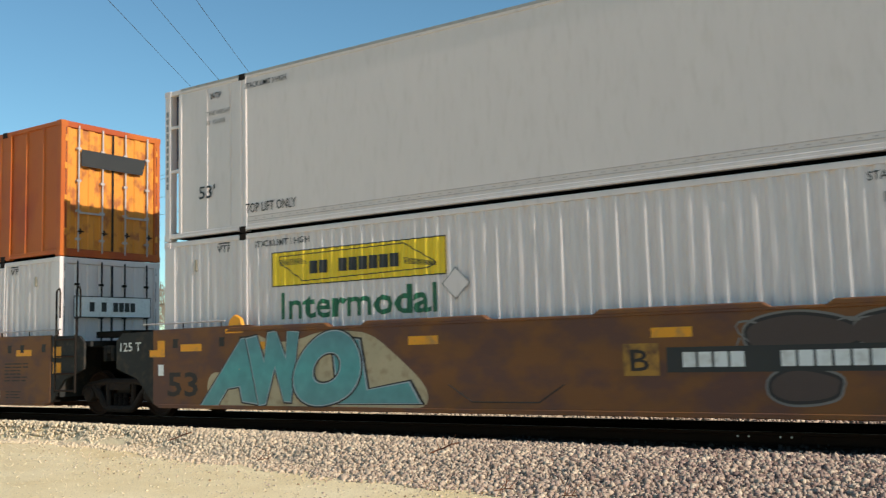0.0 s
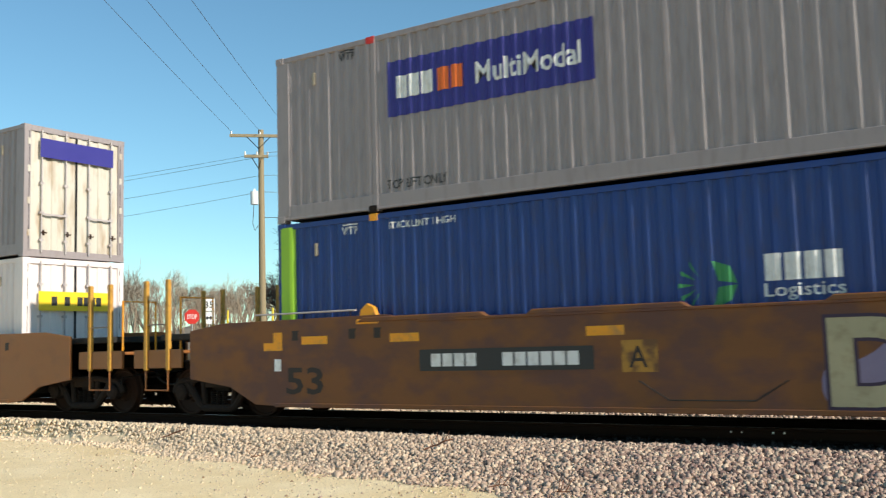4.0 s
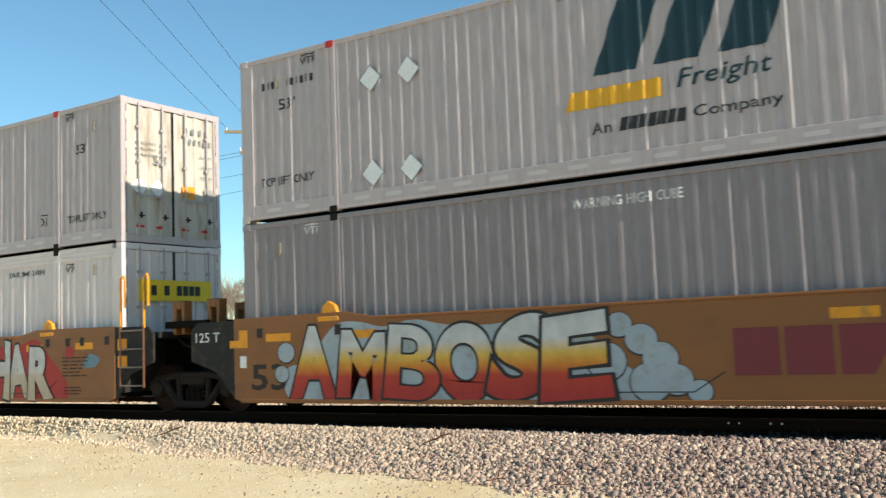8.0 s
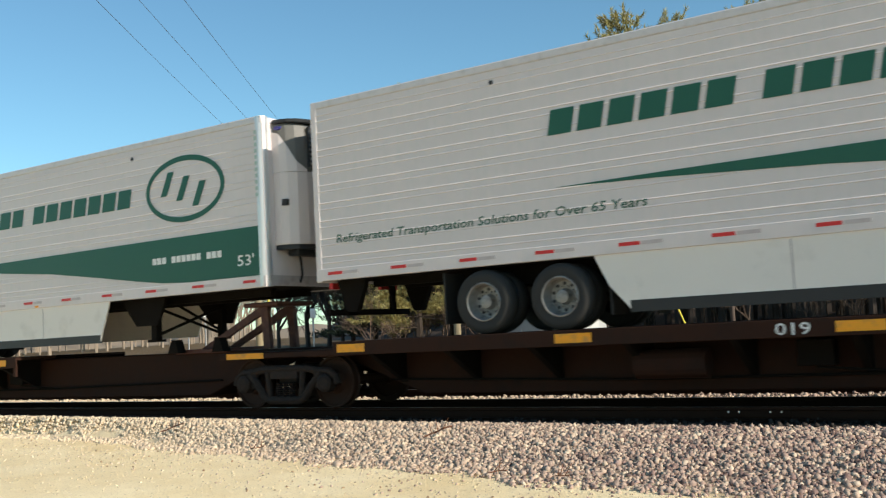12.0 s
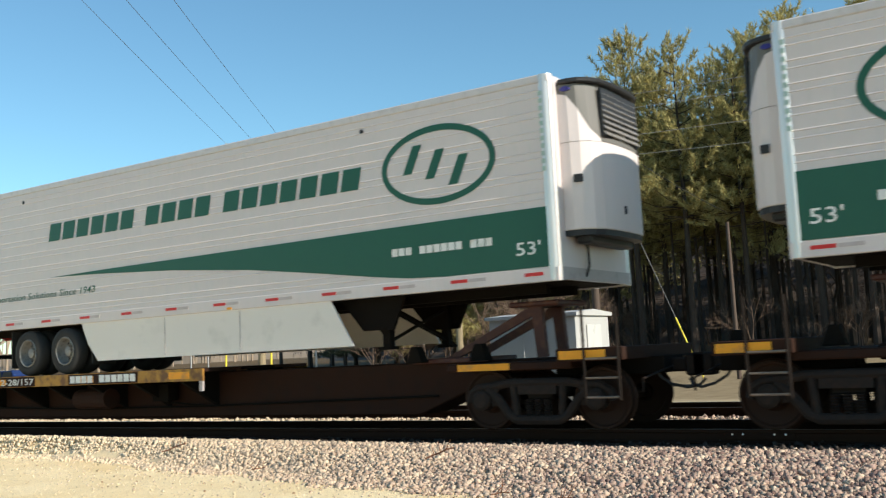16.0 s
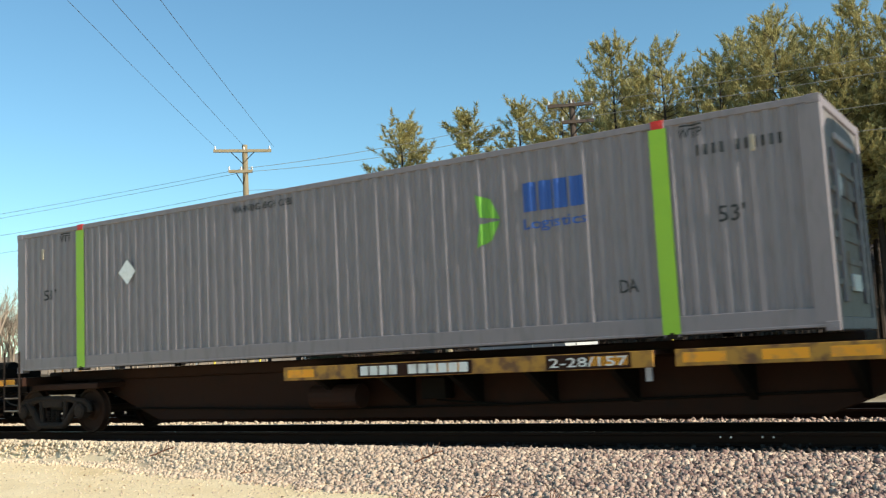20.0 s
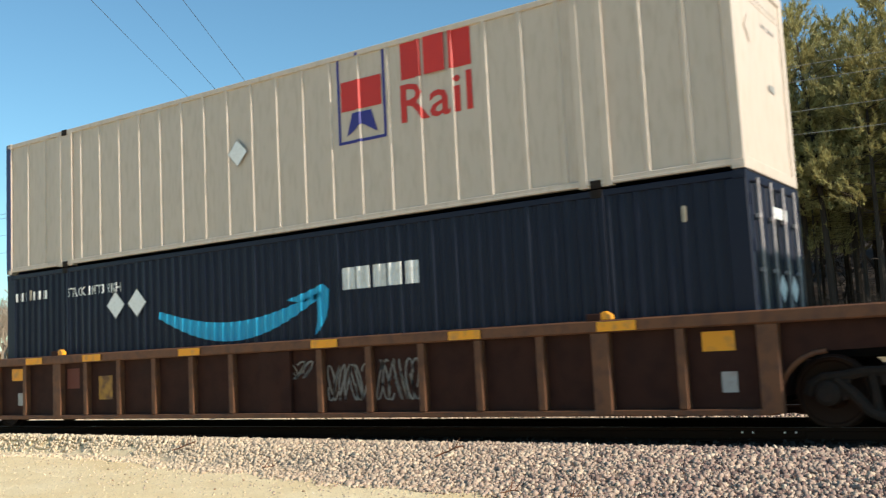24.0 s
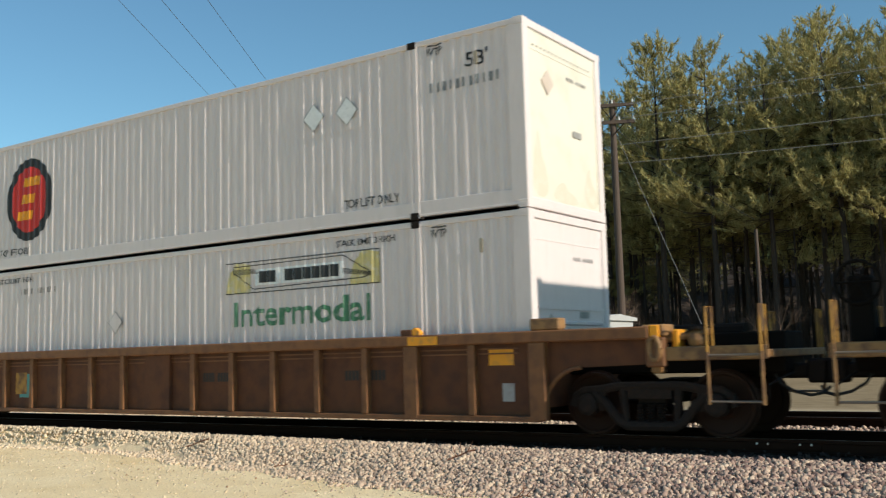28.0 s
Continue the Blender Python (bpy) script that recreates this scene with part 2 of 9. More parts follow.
# ---- mesh building ----
class Shape:
    """Collects boxes, prisms, tubes and flat polygons, to become one mesh object."""

    def __init__(self):
        self.v, self.f = [], []

    def add(self, verts, faces):
        k = len(self.v)
        self.v += [tuple(p) for p in verts]
        self.f += [tuple(i + k for i in f) for f in faces]
        return self

    def box(self, x0, y0, z0, x1, y1, z1):
        return self.add([(x0, y0, z0), (x1, y0, z0), (x1, y1, z0), (x0, y1, z0), (x0, y0, z1), (x1, y0, z1), (x1, y1, z1), (x0, y1, z1)],
                        [(0, 3, 2, 1), (4, 5, 6, 7), (0, 1, 5, 4), (1, 2, 6, 5), (2, 3, 7, 6), (3, 0, 4, 7)])

    def prism_y(self, pts, y0, y1):
        """A polygon in x and z, counter-clockwise as seen from the camera's side, from y0 to y1."""
        n = len(pts)
        return self.add([(x, y0, z) for x, z in pts] + [(x, y1, z) for x, z in pts],
                        [tuple(range(n)), tuple(range(2 * n - 1, n - 1, -1))] + [(i, n + i, n + (i + 1) % n, (i + 1) % n) for i in range(n)])

    def prism_x(self, pts, x0, x1):
        """A polygon in y and z from x0 to x1."""
        n = len(pts)
        return self.add([(x0, y, z) for y, z in pts] + [(x1, y, z) for y, z in pts],
                        [tuple(range(n - 1, -1, -1)), tuple(range(n, 2 * n))] + [(i, (i + 1) % n, n + (i + 1) % n, n + i) for i in range(n)])

    def rod(self, p, q, r, n=8, r1=None):
        p, q = Vector(p), Vector(q)
        a = (q - p).normalized()
        u = a.orthogonal().normalized()
        w = a.cross(u)
        r = float(r)
        r1 = r if r1 is None else float(r1)
        ring = [(math.cos(2 * math.pi * i / n), math.sin(2 * math.pi * i / n)) for i in range(n)]
        return self.add([p + r * (c * u + s * w) for c, s in ring] + [q + r1 * (c * u + s * w) for c, s in ring],
                        [tuple(range(n - 1, -1, -1)), tuple(range(n, 2 * n))] + [(i, (i + 1) % n, n + (i + 1) % n, n + i) for i in range(n)])

    def path(self, pts, r, n=6):
        """One tube along the points."""
        pts = [Vector(p) for p in pts]
        u, vs = None, []
        for i, p in enumerate(pts):
            t = (pts[min(i + 1, len(pts) - 1)] - pts[max(i - 1, 0)]).normalized()
            u = t.orthogonal().normalized() if u is None else (u - t * u.dot(t)).normalized()
            w = t.cross(u)
            vs += [p + r * (math.cos(2 * math.pi * k / n) * u + math.sin(2 * math.pi * k / n) * w) for k in range(n)]
        m = len(pts)
        fs = [tuple(range(n - 1, -1, -1)), tuple(range((m - 1) * n, m * n))]
        fs += [(i * n + k, i * n + (k + 1) % n, (i + 1) * n + (k + 1) % n, (i + 1) * n + k) for i in range(m - 1) for k in range(n)]
        return self.add(vs, fs)

    def lathe_y(self, prof, n=32, cx=0.0, cz=0.0):
        """Profile of (radius, y) turned round an axis along y."""
        k = len(prof)
        vs = [(cx + r * math.cos(2 * math.pi * i / n), y, cz + r * math.sin(2 * math.pi * i / n)) for i in range(n) for r, y in prof]
        fs = [(i * k + j, i * k + j + 1, ((i + 1) % n) * k + j + 1, ((i + 1) % n) * k + j) for i in range(n) for j in range(k - 1)]
        return self.add(vs, fs)

    def flat(self, pts, y):
        return self.add([(x, y, z) for x, z in pts], [tuple(range(len(pts)))])

    def mesh(self, name, material, bevel=0.0, smooth=False):
        me = bpy.data.meshes.new(name)
        me.from_pydata(self.v, [], self.f)
        if bevel:
            bm = bmesh.new()
            bm.from_mesh(me)
            bmesh.ops.recalc_face_normals(bm, faces=bm.faces)
            sharp = [e for e in bm.edges if len(e.link_faces) == 2 and e.calc_face_angle(0) > 0.5]
            bmesh.ops.bevel(bm, geom=sharp, offset=bevel, segments=1, affect="EDGES", clamp_overlap=True)
            bm.to_mesh(me)
            bm.free()
        if smooth:
            me.polygons.foreach_set("use_smooth", [True] * len(me.polygons))
        me.materials.append(material)
        return me

    def put(self, name, material, parent=None, label="", bevel=0.0, smooth=False, at=None):
        return place(name, self.mesh(name, material, bevel, smooth), parent, label, at)


def place(name, me, parent=None, label="", at=None):
    ob = new(name, me)
    ob.parent = parent
    if at is not None:
        ob.matrix_basis = at if isinstance(at, Matrix) else Matrix.Translation(at)
    return tagged(ob, label) if label else ob


def thing(name, at, label, category, group="", kind=""):
    ob = new(name)
    ob.empty_display_size = 0.2
    ob.matrix_basis = Matrix.Translation(at)
    return tagged(ob, label, category, group, kind)


def clone(ob, parent, m):
    c = copy_thing(ob, m)
    c.parent = parent
    return c


def text_mesh(body, width, height, shear=0.0, bold=0.008):
    """The words as a flat mesh in x and y, its lower left corner at the origin, stretched to width and height."""
    cu = bpy.data.curves.new("words", "FONT")
    cu.body, cu.resolution_u, cu.shear, cu.offset = body, 2, shear, bold
    tmp = bpy.data.objects.new("words", cu)
    me = bpy.data.meshes.new_from_object(tmp)
    bpy.data.objects.remove(tmp)
    xs, ys = [v.co.x for v in me.vertices], [v.co.y for v in me.vertices]
    kx, ky = width / (max(xs) - min(xs)), height / (max(ys) - min(ys))
    pts = [((v.co.x - min(xs)) * kx, (v.co.y - min(ys)) * ky) for v in me.vertices]
    polys = [tuple(p.vertices) for p in me.polygons]
    bpy.data.meshes.remove(me)
    return pts, polys


def polys2d(*loops):
    """Loops of (x, y), each one polygon."""
    pts, polys = [], []
    for lp in loops:
        polys.append(tuple(range(len(pts), len(pts) + len(lp))))
        pts += lp
    return pts, polys


def blocks(pattern, width, height, slant=0.0):
    """Plain bars, one for each mark of the pattern, in place of writing."""
    step = width / len(pattern)
    return polys2d(*[[(i * step + step * 0.06, 0), (i * step + step * 0.9, 0), (i * step + step * 0.9 + slant * height, height), (i * step + step * 0.06 + slant * height, height)]
                     for i, ch in enumerate(pattern) if ch != " "])


def strokes(pattern, width, height):
    """Thin upright bars, one for each mark of the pattern, in place of a number."""
    step = width / len(pattern)
    return polys2d(*[[(i * step + step * 0.2, 0), (i * step + step * 0.62, 0), (i * step + step * 0.62, height), (i * step + step * 0.2, height)] for i, ch in enumerate(pattern) if ch != " "])


def rect2d(w, h):
    return polys2d([(0, 0), (w, 0), (w, h), (0, h)])


def diamond2d(s):
    return polys2d([(0, -s), (s, 0), (0, s), (-s, 0)])


def ring2d(rx, ry, wd, n=40):
    ring = [(math.cos(2 * math.pi * i / n), math.sin(2 * math.pi * i / n)) for i in range(n + 1)]
    return polys2d(*[[(rx * a, ry * b), (rx * c, ry * d), ((rx - wd) * c, (ry - wd) * d), ((rx - wd) * a, (ry - wd) * b)] for (a, b), (c, d) in zip(ring, ring[1:])])


def disc2d(rx, ry, n=28):
    return polys2d([(rx * math.cos(2 * math.pi * i / n), ry * math.sin(2 * math.pi * i / n)) for i in range(n)])


def frame2d(w, h, t):
    return polys2d([(0, 0), (w, 0), (w, t), (0, t)], [(0, h - t), (w, h - t), (w, h), (0, h)], [(0, t), (t, t), (t, h - t), (0, h - t)], [(w - t, t), (w, t), (w, h - t), (w - t, h - t)])


def band2d(mid, widths):
    """A band along the points mid, each with its half width."""
    loops, sides = [], []
    for i, (x, y) in enumerate(mid):
        a, b = mid[max(0, i - 1)], mid[min(len(mid) - 1, i + 1)]
        dx, dy = b[0] - a[0], b[1] - a[1]
        k = widths[i] / math.hypot(dx, dy)
        sides.append(((x + dy * k, y - dx * k), (x - dy * k, y + dx * k)))
    for (a, b), (c, d) in zip(sides, sides[1:]):
        loops.append([a, c, d, b])
    return polys2d(*loops)


def decal(parent, name, shape, material, x, z, y, label="", breaks=(), depth=None, end=False, lift=0.004):
    """A painted mark on a wall that faces the camera's side at y (or, with end, on the wall at x that faces ahead, where y is its left edge).
    breaks and depth: where the wall folds, and how deep it lies there."""
    pts, polys = shape
    if name in ("sign_lettering", "name_marking", "web_bar", "door_lettering") and len(polys) > 1:
        for f in polys:
            one = [pts[i] for i in f], [tuple(range(len(f)))]
            last = decal(parent, name, one, material, x, z, y, label, breaks, depth, end, lift)
        return last
    me = bpy.data.meshes.new(name)
    if end:
        me.from_pydata([(x + lift, y + a, z + b) for a, b in pts], [], polys)
    else:
        me.from_pydata([(x + a, y - lift, z + b) for a, b in pts], [], polys)
    lo, hi = min(p[0] for p in pts), max(p[0] for p in pts)
    cuts = [c for c in breaks if x + lo < c < x + hi] if not end else []
    if cuts:
        bm = bmesh.new()
        bm.from_mesh(me)
        for c in cuts:
            bmesh.ops.bisect_plane(bm, geom=bm.verts[:] + bm.edges[:] + bm.faces[:], plane_co=(c, 0, 0), plane_no=(1, 0, 0), dist=1e-4)
        for v in bm.verts:
            v.co.y += depth(v.co.x)
        bm.to_mesh(me)
        bm.free()
    me.materials.append(material)
    return place(name, me, parent, label)


# ---- ground, ballast and tracks ----
def toe(x):
    """Where the ballast shoulder meets the gravel lane."""
    return min(11.45, max(8.4, 9.25 - (x + 4.7) * 0.2 + 0.12 * math.sin(x * 1.7) + 0.08 * math.sin(x * 4.1)))


def ground_z(x, y):
    lane = -0.52 + 0.02 * math.sin(x * 0.7) * math.cos(y * 0.5)
    t = toe(x)
    if y < t:
        return lane
    crest = -0.185 - 0.10 * min(1, max(0, (x + 18) / 14))
    if y < 11.75:
        k = (y - t) / max(0.2, 11.75 - t)
        return lane + (crest - lane) * (k * k * (3 - 2 * k)) ** 0.8
    rows = [(11.75, crest), (12.3, -0.28), (15.2, -0.28), (15.7, -0.27), (16.2, -0.265), (19.5, -0.28), (20.4, -0.5), (24, -0.45), (34, -0.3), (48, 0.1), (90, 1.2), (260, 2.0), (3000, 3.0)]
    for (a, p), (b, q) in zip(rows, rows[1:]):
        if y <= b:
            return p + (q - p) * (y - a) / (b - a)
    return 3.0


def build_ground():
    xs = [-3000, -1500, -700, -350, -180, -110, -75, -55, -42, -34] + [-28 + 0.4 * i for i in range(84)] + [7, 10, 15, 25, 45, 90, 200, 600, 1500, 3000]
    ys = [-3000, -800, -200, -60, -20, -6, 0, 4, 6] + [7 + 0.25 * i for i in range(56)] + [22, 24, 27, 30, 34, 38, 42, 48, 56, 66, 80, 90, 120, 180, 260, 400, 900, 3000]
    v = [(x, y, ground_z(x, y)) for y in ys for x in xs]
    n = len(xs)
    f = [(j * n + i, j * n + i + 1, (j + 1) * n + i + 1, (j + 1) * n + i) for j in range(len(ys) - 1) for i in range(n - 1)]
    me = bpy.data.meshes.new("ground")
    me.from_pydata(v, [], f)
    me.polygons.foreach_set("use_smooth", [True] * len(f))
    m = bpy.data.materials.new("lane_ballast_and_grass")
    m.use_nodes = True
    nd, link = m.node_tree.nodes, m.node_tree.links.new
    b = nd["Principled BSDF"]
    b.inputs["Roughness"].default_value = 0.95
    b.inputs["Specular IOR Level"].default_value = 0.15
    co = nd.new("ShaderNodeTexCoord")

    def tex(sc, det=5):
        t = nd.new("ShaderNodeTexNoise")
        t.inputs["Scale"].default_value, t.inputs["Detail"].default_value = sc, det
        link(co.outputs["Object"], t.inputs["Vector"])
        return t.outputs[0]

    def op(kind, a, c):
        x = nd.new("ShaderNodeMath")
        x.operation = kind
        for s, val in zip(x.inputs, (a, c)):
            if isinstance(val, (int, float)):
                s.default_value = val
            else:
                link(val, s)
        return x.outputs[0]

    def ramp(val, lo, hi):
        r = nd.new("ShaderNodeMapRange")
        r.inputs[1].default_value, r.inputs[2].default_value = lo, hi
        link(val, r.inputs[0])
        return r.outputs[0]

    def mix(a, c, fac):
        x = nd.new("ShaderNodeMix")
        x.data_type = "RGBA"
        for s, val in ((x.inputs[6], a), (x.inputs[7], c), (x.inputs[0], fac)):
            if isinstance(val, tuple):
                s.default_value = (*val, 1)
            else:
                link(val, s)
        return x.outputs[2]

    sep = nd.new("ShaderNodeSeparateXYZ")
    link(co.outputs["Object"], sep.inputs[0])
    wob = op("MULTIPLY", op("SUBTRACT", tex(1.3), 0.5), 0.9)
    y = op("ADD", sep.outputs[1], wob)
    slant = op("ADD", y, op("MULTIPLY", sep.outputs[0], 0.2))
    grit = tex(70, 3)
    lane = mix((0.77, 0.60, 0.34), (0.89, 0.745, 0.485), ramp(tex(0.9), 0.3, 0.7))
    lane = mix(lane, (0.50, 0.37, 0.24), ramp(grit, 0.56, 0.72))
    vor = nd.new("ShaderNodeTexVoronoi")
    vor.inputs["Scale"].default_value = 22
    link(co.outputs["Object"], vor.inputs["Vector"])
    bal = mix((0.13, 0.092, 0.07), (0.44, 0.33, 0.25), vor.outputs["Distance"])
    bal = mix(bal, (0.62, 0.50, 0.335), ramp(op("ADD", tex(1.7), op("MULTIPLY", op("ADD", sep.outputs[0], 6.0), -0.013)), 0.56, 0.72))
    # shade under the train, put into the ballast colour from its crest on
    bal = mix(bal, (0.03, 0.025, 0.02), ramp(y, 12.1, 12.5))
    grass = mix((0.17, 0.125, 0.07), (0.36, 0.28, 0.17), tex(2.0))
    # forest floor in a dark tone, with the tree shade put into it
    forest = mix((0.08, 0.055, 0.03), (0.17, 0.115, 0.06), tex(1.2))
    sand = mix((0.55, 0.46, 0.32), (0.70, 0.60, 0.43), tex(1.5))
    col = mix(lane, bal, ramp(slant, 8.0, 8.75))
    col = mix(col, sand, ramp(y, 19.6, 20.3))
    col = mix(col, grass, ramp(y, 23.0, 25.0))
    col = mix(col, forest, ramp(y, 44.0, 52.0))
    link(col, b.inputs["Base Color"])
    bp = nd.new("ShaderNodeBump")
    bp.inputs["Strength"].default_value, bp.inputs["Distance"].default_value = 0.6, 0.02
    link(op("ADD", grit, op("MULTIPLY", tex(9, 4), 1.5)), bp.inputs["Height"])
    link(bp.outputs[0], b.inputs["Normal"])
    me.materials.append(m)
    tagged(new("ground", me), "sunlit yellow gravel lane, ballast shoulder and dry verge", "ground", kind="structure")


def stones(name, count, where, size, material, label, seed):
    """Broken stones strewn over the ground, joined into one object."""
    rng = np.random.default_rng(seed)
    base = np.array([(x, y, z) for z in (-1, 1) for y in (-1, 1) for x in (-1, 1)]) * 0.62
    tri = np.array([(0, 2, 3), (0, 3, 1), (4, 5, 7), (4, 7, 6), (0, 1, 5), (0, 5, 4), (1, 3, 7), (1, 7, 5), (3, 2, 6), (3, 6, 7), (2, 0, 4), (2, 4, 6)])
    pts = where(rng, count)
    count = len(pts)
    s = size[0] + (size[1] - size[0]) * rng.random((count, 1, 1)) ** 2
    shape = base[None] * s * (0.45 + 0.85 * rng.random((count, 8, 3))) * (0.65 + 0.75 * rng.random((count, 1, 3)))
    q = rng.normal(size=(count, 4))                       # tumbled every way
    q /= np.linalg.norm(q, axis=1, keepdims=True)
    w, u = q[:, None, :1], q[:, None, 1:]
    cr = np.cross(np.broadcast_to(u, shape.shape), shape)
    shape = shape + 2 * (w * cr + np.cross(np.broadcast_to(u, shape.shape), cr))
    v = shape + pts[:, None, :] + np.array([0, 0, 1]) * s * 0.15
    f = (tri[None] + 8 * np.arange(count)[:, None, None]).reshape(-1, 3)
    me = bpy.data.meshes.new(name)
    me.vertices.add(count * 8)
    me.vertices.foreach_set("co", v.reshape(-1).astype(np.float32))
    me.loops.add(len(f) * 3)
    me.loops.foreach_set("vertex_index", f.reshape(-1).astype(np.int32))
    me.polygons.add(len(f))
    me.polygons.foreach_set("loop_start", np.arange(0, len(f) * 3, 3, dtype=np.int32))
    me.update(calc_edges=True)
    me.materials.append(material)
    tagged(new(name, me), label, "gravel", kind="stuff")


def on_shoulder(rng, n):
    x = -27 + 30 * rng.random(n) ** 0.8
    t = np.array([toe(a) for a in x])
    y = t - 0.45 + (12.5 - t) * rng.random(n)
    keep = (y > t - 0.45 + 1.9 * rng.random(n) ** 2.2) & (rng.random(n) > np.clip((-9 - x) / 12, 0, 1) * 0.5)
    x, y = x[keep], y[keep]
    return np.stack([x, y, [ground_z(a, b) for a, b in zip(x, y)]], 1)


def on_lane(rng, n):
    x = -22 + 24 * rng.random(n)
    y = 6.8 + 4.4 * rng.random(n)
    keep = y < np.array([toe(a) for a in x]) + 0.2
    x, y = x[keep], y[keep]
    return np.stack([x, y, [ground_z(a, b) - 0.004 for a, b in zip(x, y)]], 1)


def strewn(rng, n):
    """Scattered near the toe of the ballast, thinning out towards the lane."""
    x = -24 + 26 * rng.random(n)
    t = np.array([toe(a) for a in x])
    y = t + 0.35 - 2.4 * rng.random(n) ** 3.2
    return np.stack([x, y, [ground_z(a, b) for a, b in zip(x, y)]], 1)


def under_train(rng, n):
    x = -30 + 34 * rng.random(n)
    y = 12.0 + 2.7 * rng.random(n)
    return np.stack([x, y, [ground_z(a, b) + 0.01 for a, b in zip(x, y)]], 1)


def between_tracks(rng, n):
    x = -40 + 50 * rng.random(n)
    y = 14.5 + 2.45 * rng.random(n)
    return np.stack([x, y, [ground_z(a, b) for a, b in zip(x, y)]], 1)


BALLAST = paint("crushed_stone", (0.39, 0.285, 0.225), 0.9, vary=0.25, scale=8, island=0.4, stain=(0.24, 0.155, 0.125), amount=0.6, bump=0.3)
def mixed_stone(m, stops):
    """Gives each stone its own colour out of the stops."""
    n, link = m.node_tree.nodes, m.node_tree.links.new
    ramp, geo, mixer = n.new("ShaderNodeValToRGB"), n.new("ShaderNodeNewGeometry"), n.new("ShaderNodeMix")
    el = ramp.color_ramp.elements
    while len(el) < len(stops):
        el.new(0.5)
    for i, c in enumerate(stops):
        el[i].position, el[i].color = i / (len(stops) - 1), (*c, 1)
    link(geo.outputs["Random Per Island"], ramp.inputs[0])
    b = n["Principled BSDF"].inputs["Base Color"]
    mixer.data_type = "RGBA"
    mixer.inputs[0].default_value = 0.7
    link(b.links[0].from_socket, mixer.inputs[6])
    link(ramp.outputs[0], mixer.inputs[7])
    # the further the stones lie along the lane, the more of its dust they carry
    co, sep, far, dust = n.new("ShaderNodeTexCoord"), n.new("ShaderNodeSeparateXYZ"), n.new("ShaderNodeMapRange"), n.new("ShaderNodeMix")
    link(co.outputs["Object"], sep.inputs[0])
    link(sep.outputs[0], far.inputs[0])
    far.inputs[1].default_value, far.inputs[2].default_value = -4.0, -16.0
    far.inputs[3].default_value, far.inputs[4].default_value = 0.0, 0.72
    dust.data_type = "RGBA"
    link(far.outputs[0], dust.inputs[0])
    link(mixer.outputs[2], dust.inputs[6])
    dust.inputs[7].default_value = (0.76, 0.615, 0.42, 1)
    link(dust.outputs[2], b)


mixed_stone(BALLAST, [(0.085, 0.048, 0.045), (0.26, 0.16, 0.14), (0.47, 0.35, 0.265), (0.35, 0.235, 0.20), (0.58, 0.46, 0.335), (0.16, 0.105, 0.092), (0.68, 0.56, 0.41)])
PEBBLE = paint("lane_pebbles", (0.58, 0.46, 0.30), 0.95, spec=0.1, vary=0.2, scale=8, island=0.2, bump=0.2)
# near-black stone: its colour carries the shade under the train
SHADESTONE = paint("oil_blackened_stone", (0.04, 0.032, 0.027), 0.85, vary=0.3, scale=8, island=0.5, spec=0.2)
LITTERBITS = paint("dry_leaf_bits", (0.22, 0.13, 0.07), 0.9, vary=0.3, scale=8, island=0.5, bump=0)
TIE = paint("creosoted_tie_wood", (0.03, 0.022, 0.017), 0.85, vary=0.3, scale=3, spec=0.15, stretch=(3, 0.4, 3), random_tint=0.3)
RAILSIDE = paint("rusty_rail_side", (0.026, 0.0125, 0.0075), 0.85, vary=0.25, scale=4, spec=0.1)


def build_track(name, yc, top, label, x0, x1, ties):
    track = thing(name, (0, yc, top), label, "railway track", kind="structure")
    prof = [(-0.075, -0.172), (0.075, -0.172), (0.075, -0.16), (0.012, -0.145), (0.012, -0.05), (0.036, -0.04), (0.036, -0.004), (0.028, 0), (-0.028, 0), (-0.036, -0.004), (-0.036, -0.04), (-0.012, -0.05), (-0.012, -0.145), (-0.075, -0.16)]
    for side in (-0.754, 0.754):
        rail = Shape().prism_x([(side + a, b) for a, b in prof], -600, 300).put("rail", RAILSIDE, track, "rusty steel rail with a polished head")
        Shape().box(-600, side - 0.026, -0.001, 300, side + 0.026, 0.0015).put("running_surface", TREAD, rail, "polished strip along the head")
    tie = Shape().box(-0.11, -1.3, -0.36, 0.11, 1.3, -0.175).mesh("tie", TIE, bevel=0.012)
    plate = Shape().box(-0.1, -0.17, -0.178, 0.1, 0.17, -0.166).mesh("tie_plate", RAILSIDE)
    for i in range(ties):
        t = place("tie", tie, track, at=pose(x0 + (x1 - x0) * (i + 0.5) / ties + random.uniform(-0.03, 0.03), random.uniform(-0.04, 0.04), random.uniform(-0.012, 0), 0, 0, random.uniform(-1, 1)))
        for side in (-0.754, 0.754):
            place("tie_plate", plate, t, at=(0, side, 0))
    return track


build_ground()
near_track = build_track("near_track", YC, RAIL, "near railway track, rusty rails on dark wooden ties", -42, 6, 88)
build_track("far_track", 17.75, -0.105, "second railway track behind the passing train", -60, 6, 90)
# whitish bolt metal, so that its colour gives the sun glints
GLINTMETAL = paint("new_zinc_bolts", (0.75, 0.74, 0.72), 0.3, metal=0.5, bump=0)
bar = Shape().box(-0.45, -0.785, -0.13, 0.45, -0.762, -0.045).put("joint_bar", RAILSIDE, near_track, "bolted joint bar on the rail", at=(-3.6, 0, 0), bevel=0.006)
for bx in (-0.34, -0.2, 0.2, 0.34):
    Shape().rod((bx, -0.82, -0.06), (bx, -0.78, -0.06), 0.014, 6).put("bolt", GLINTMETAL, bar, "bolt with its glint put into a whitish colour")
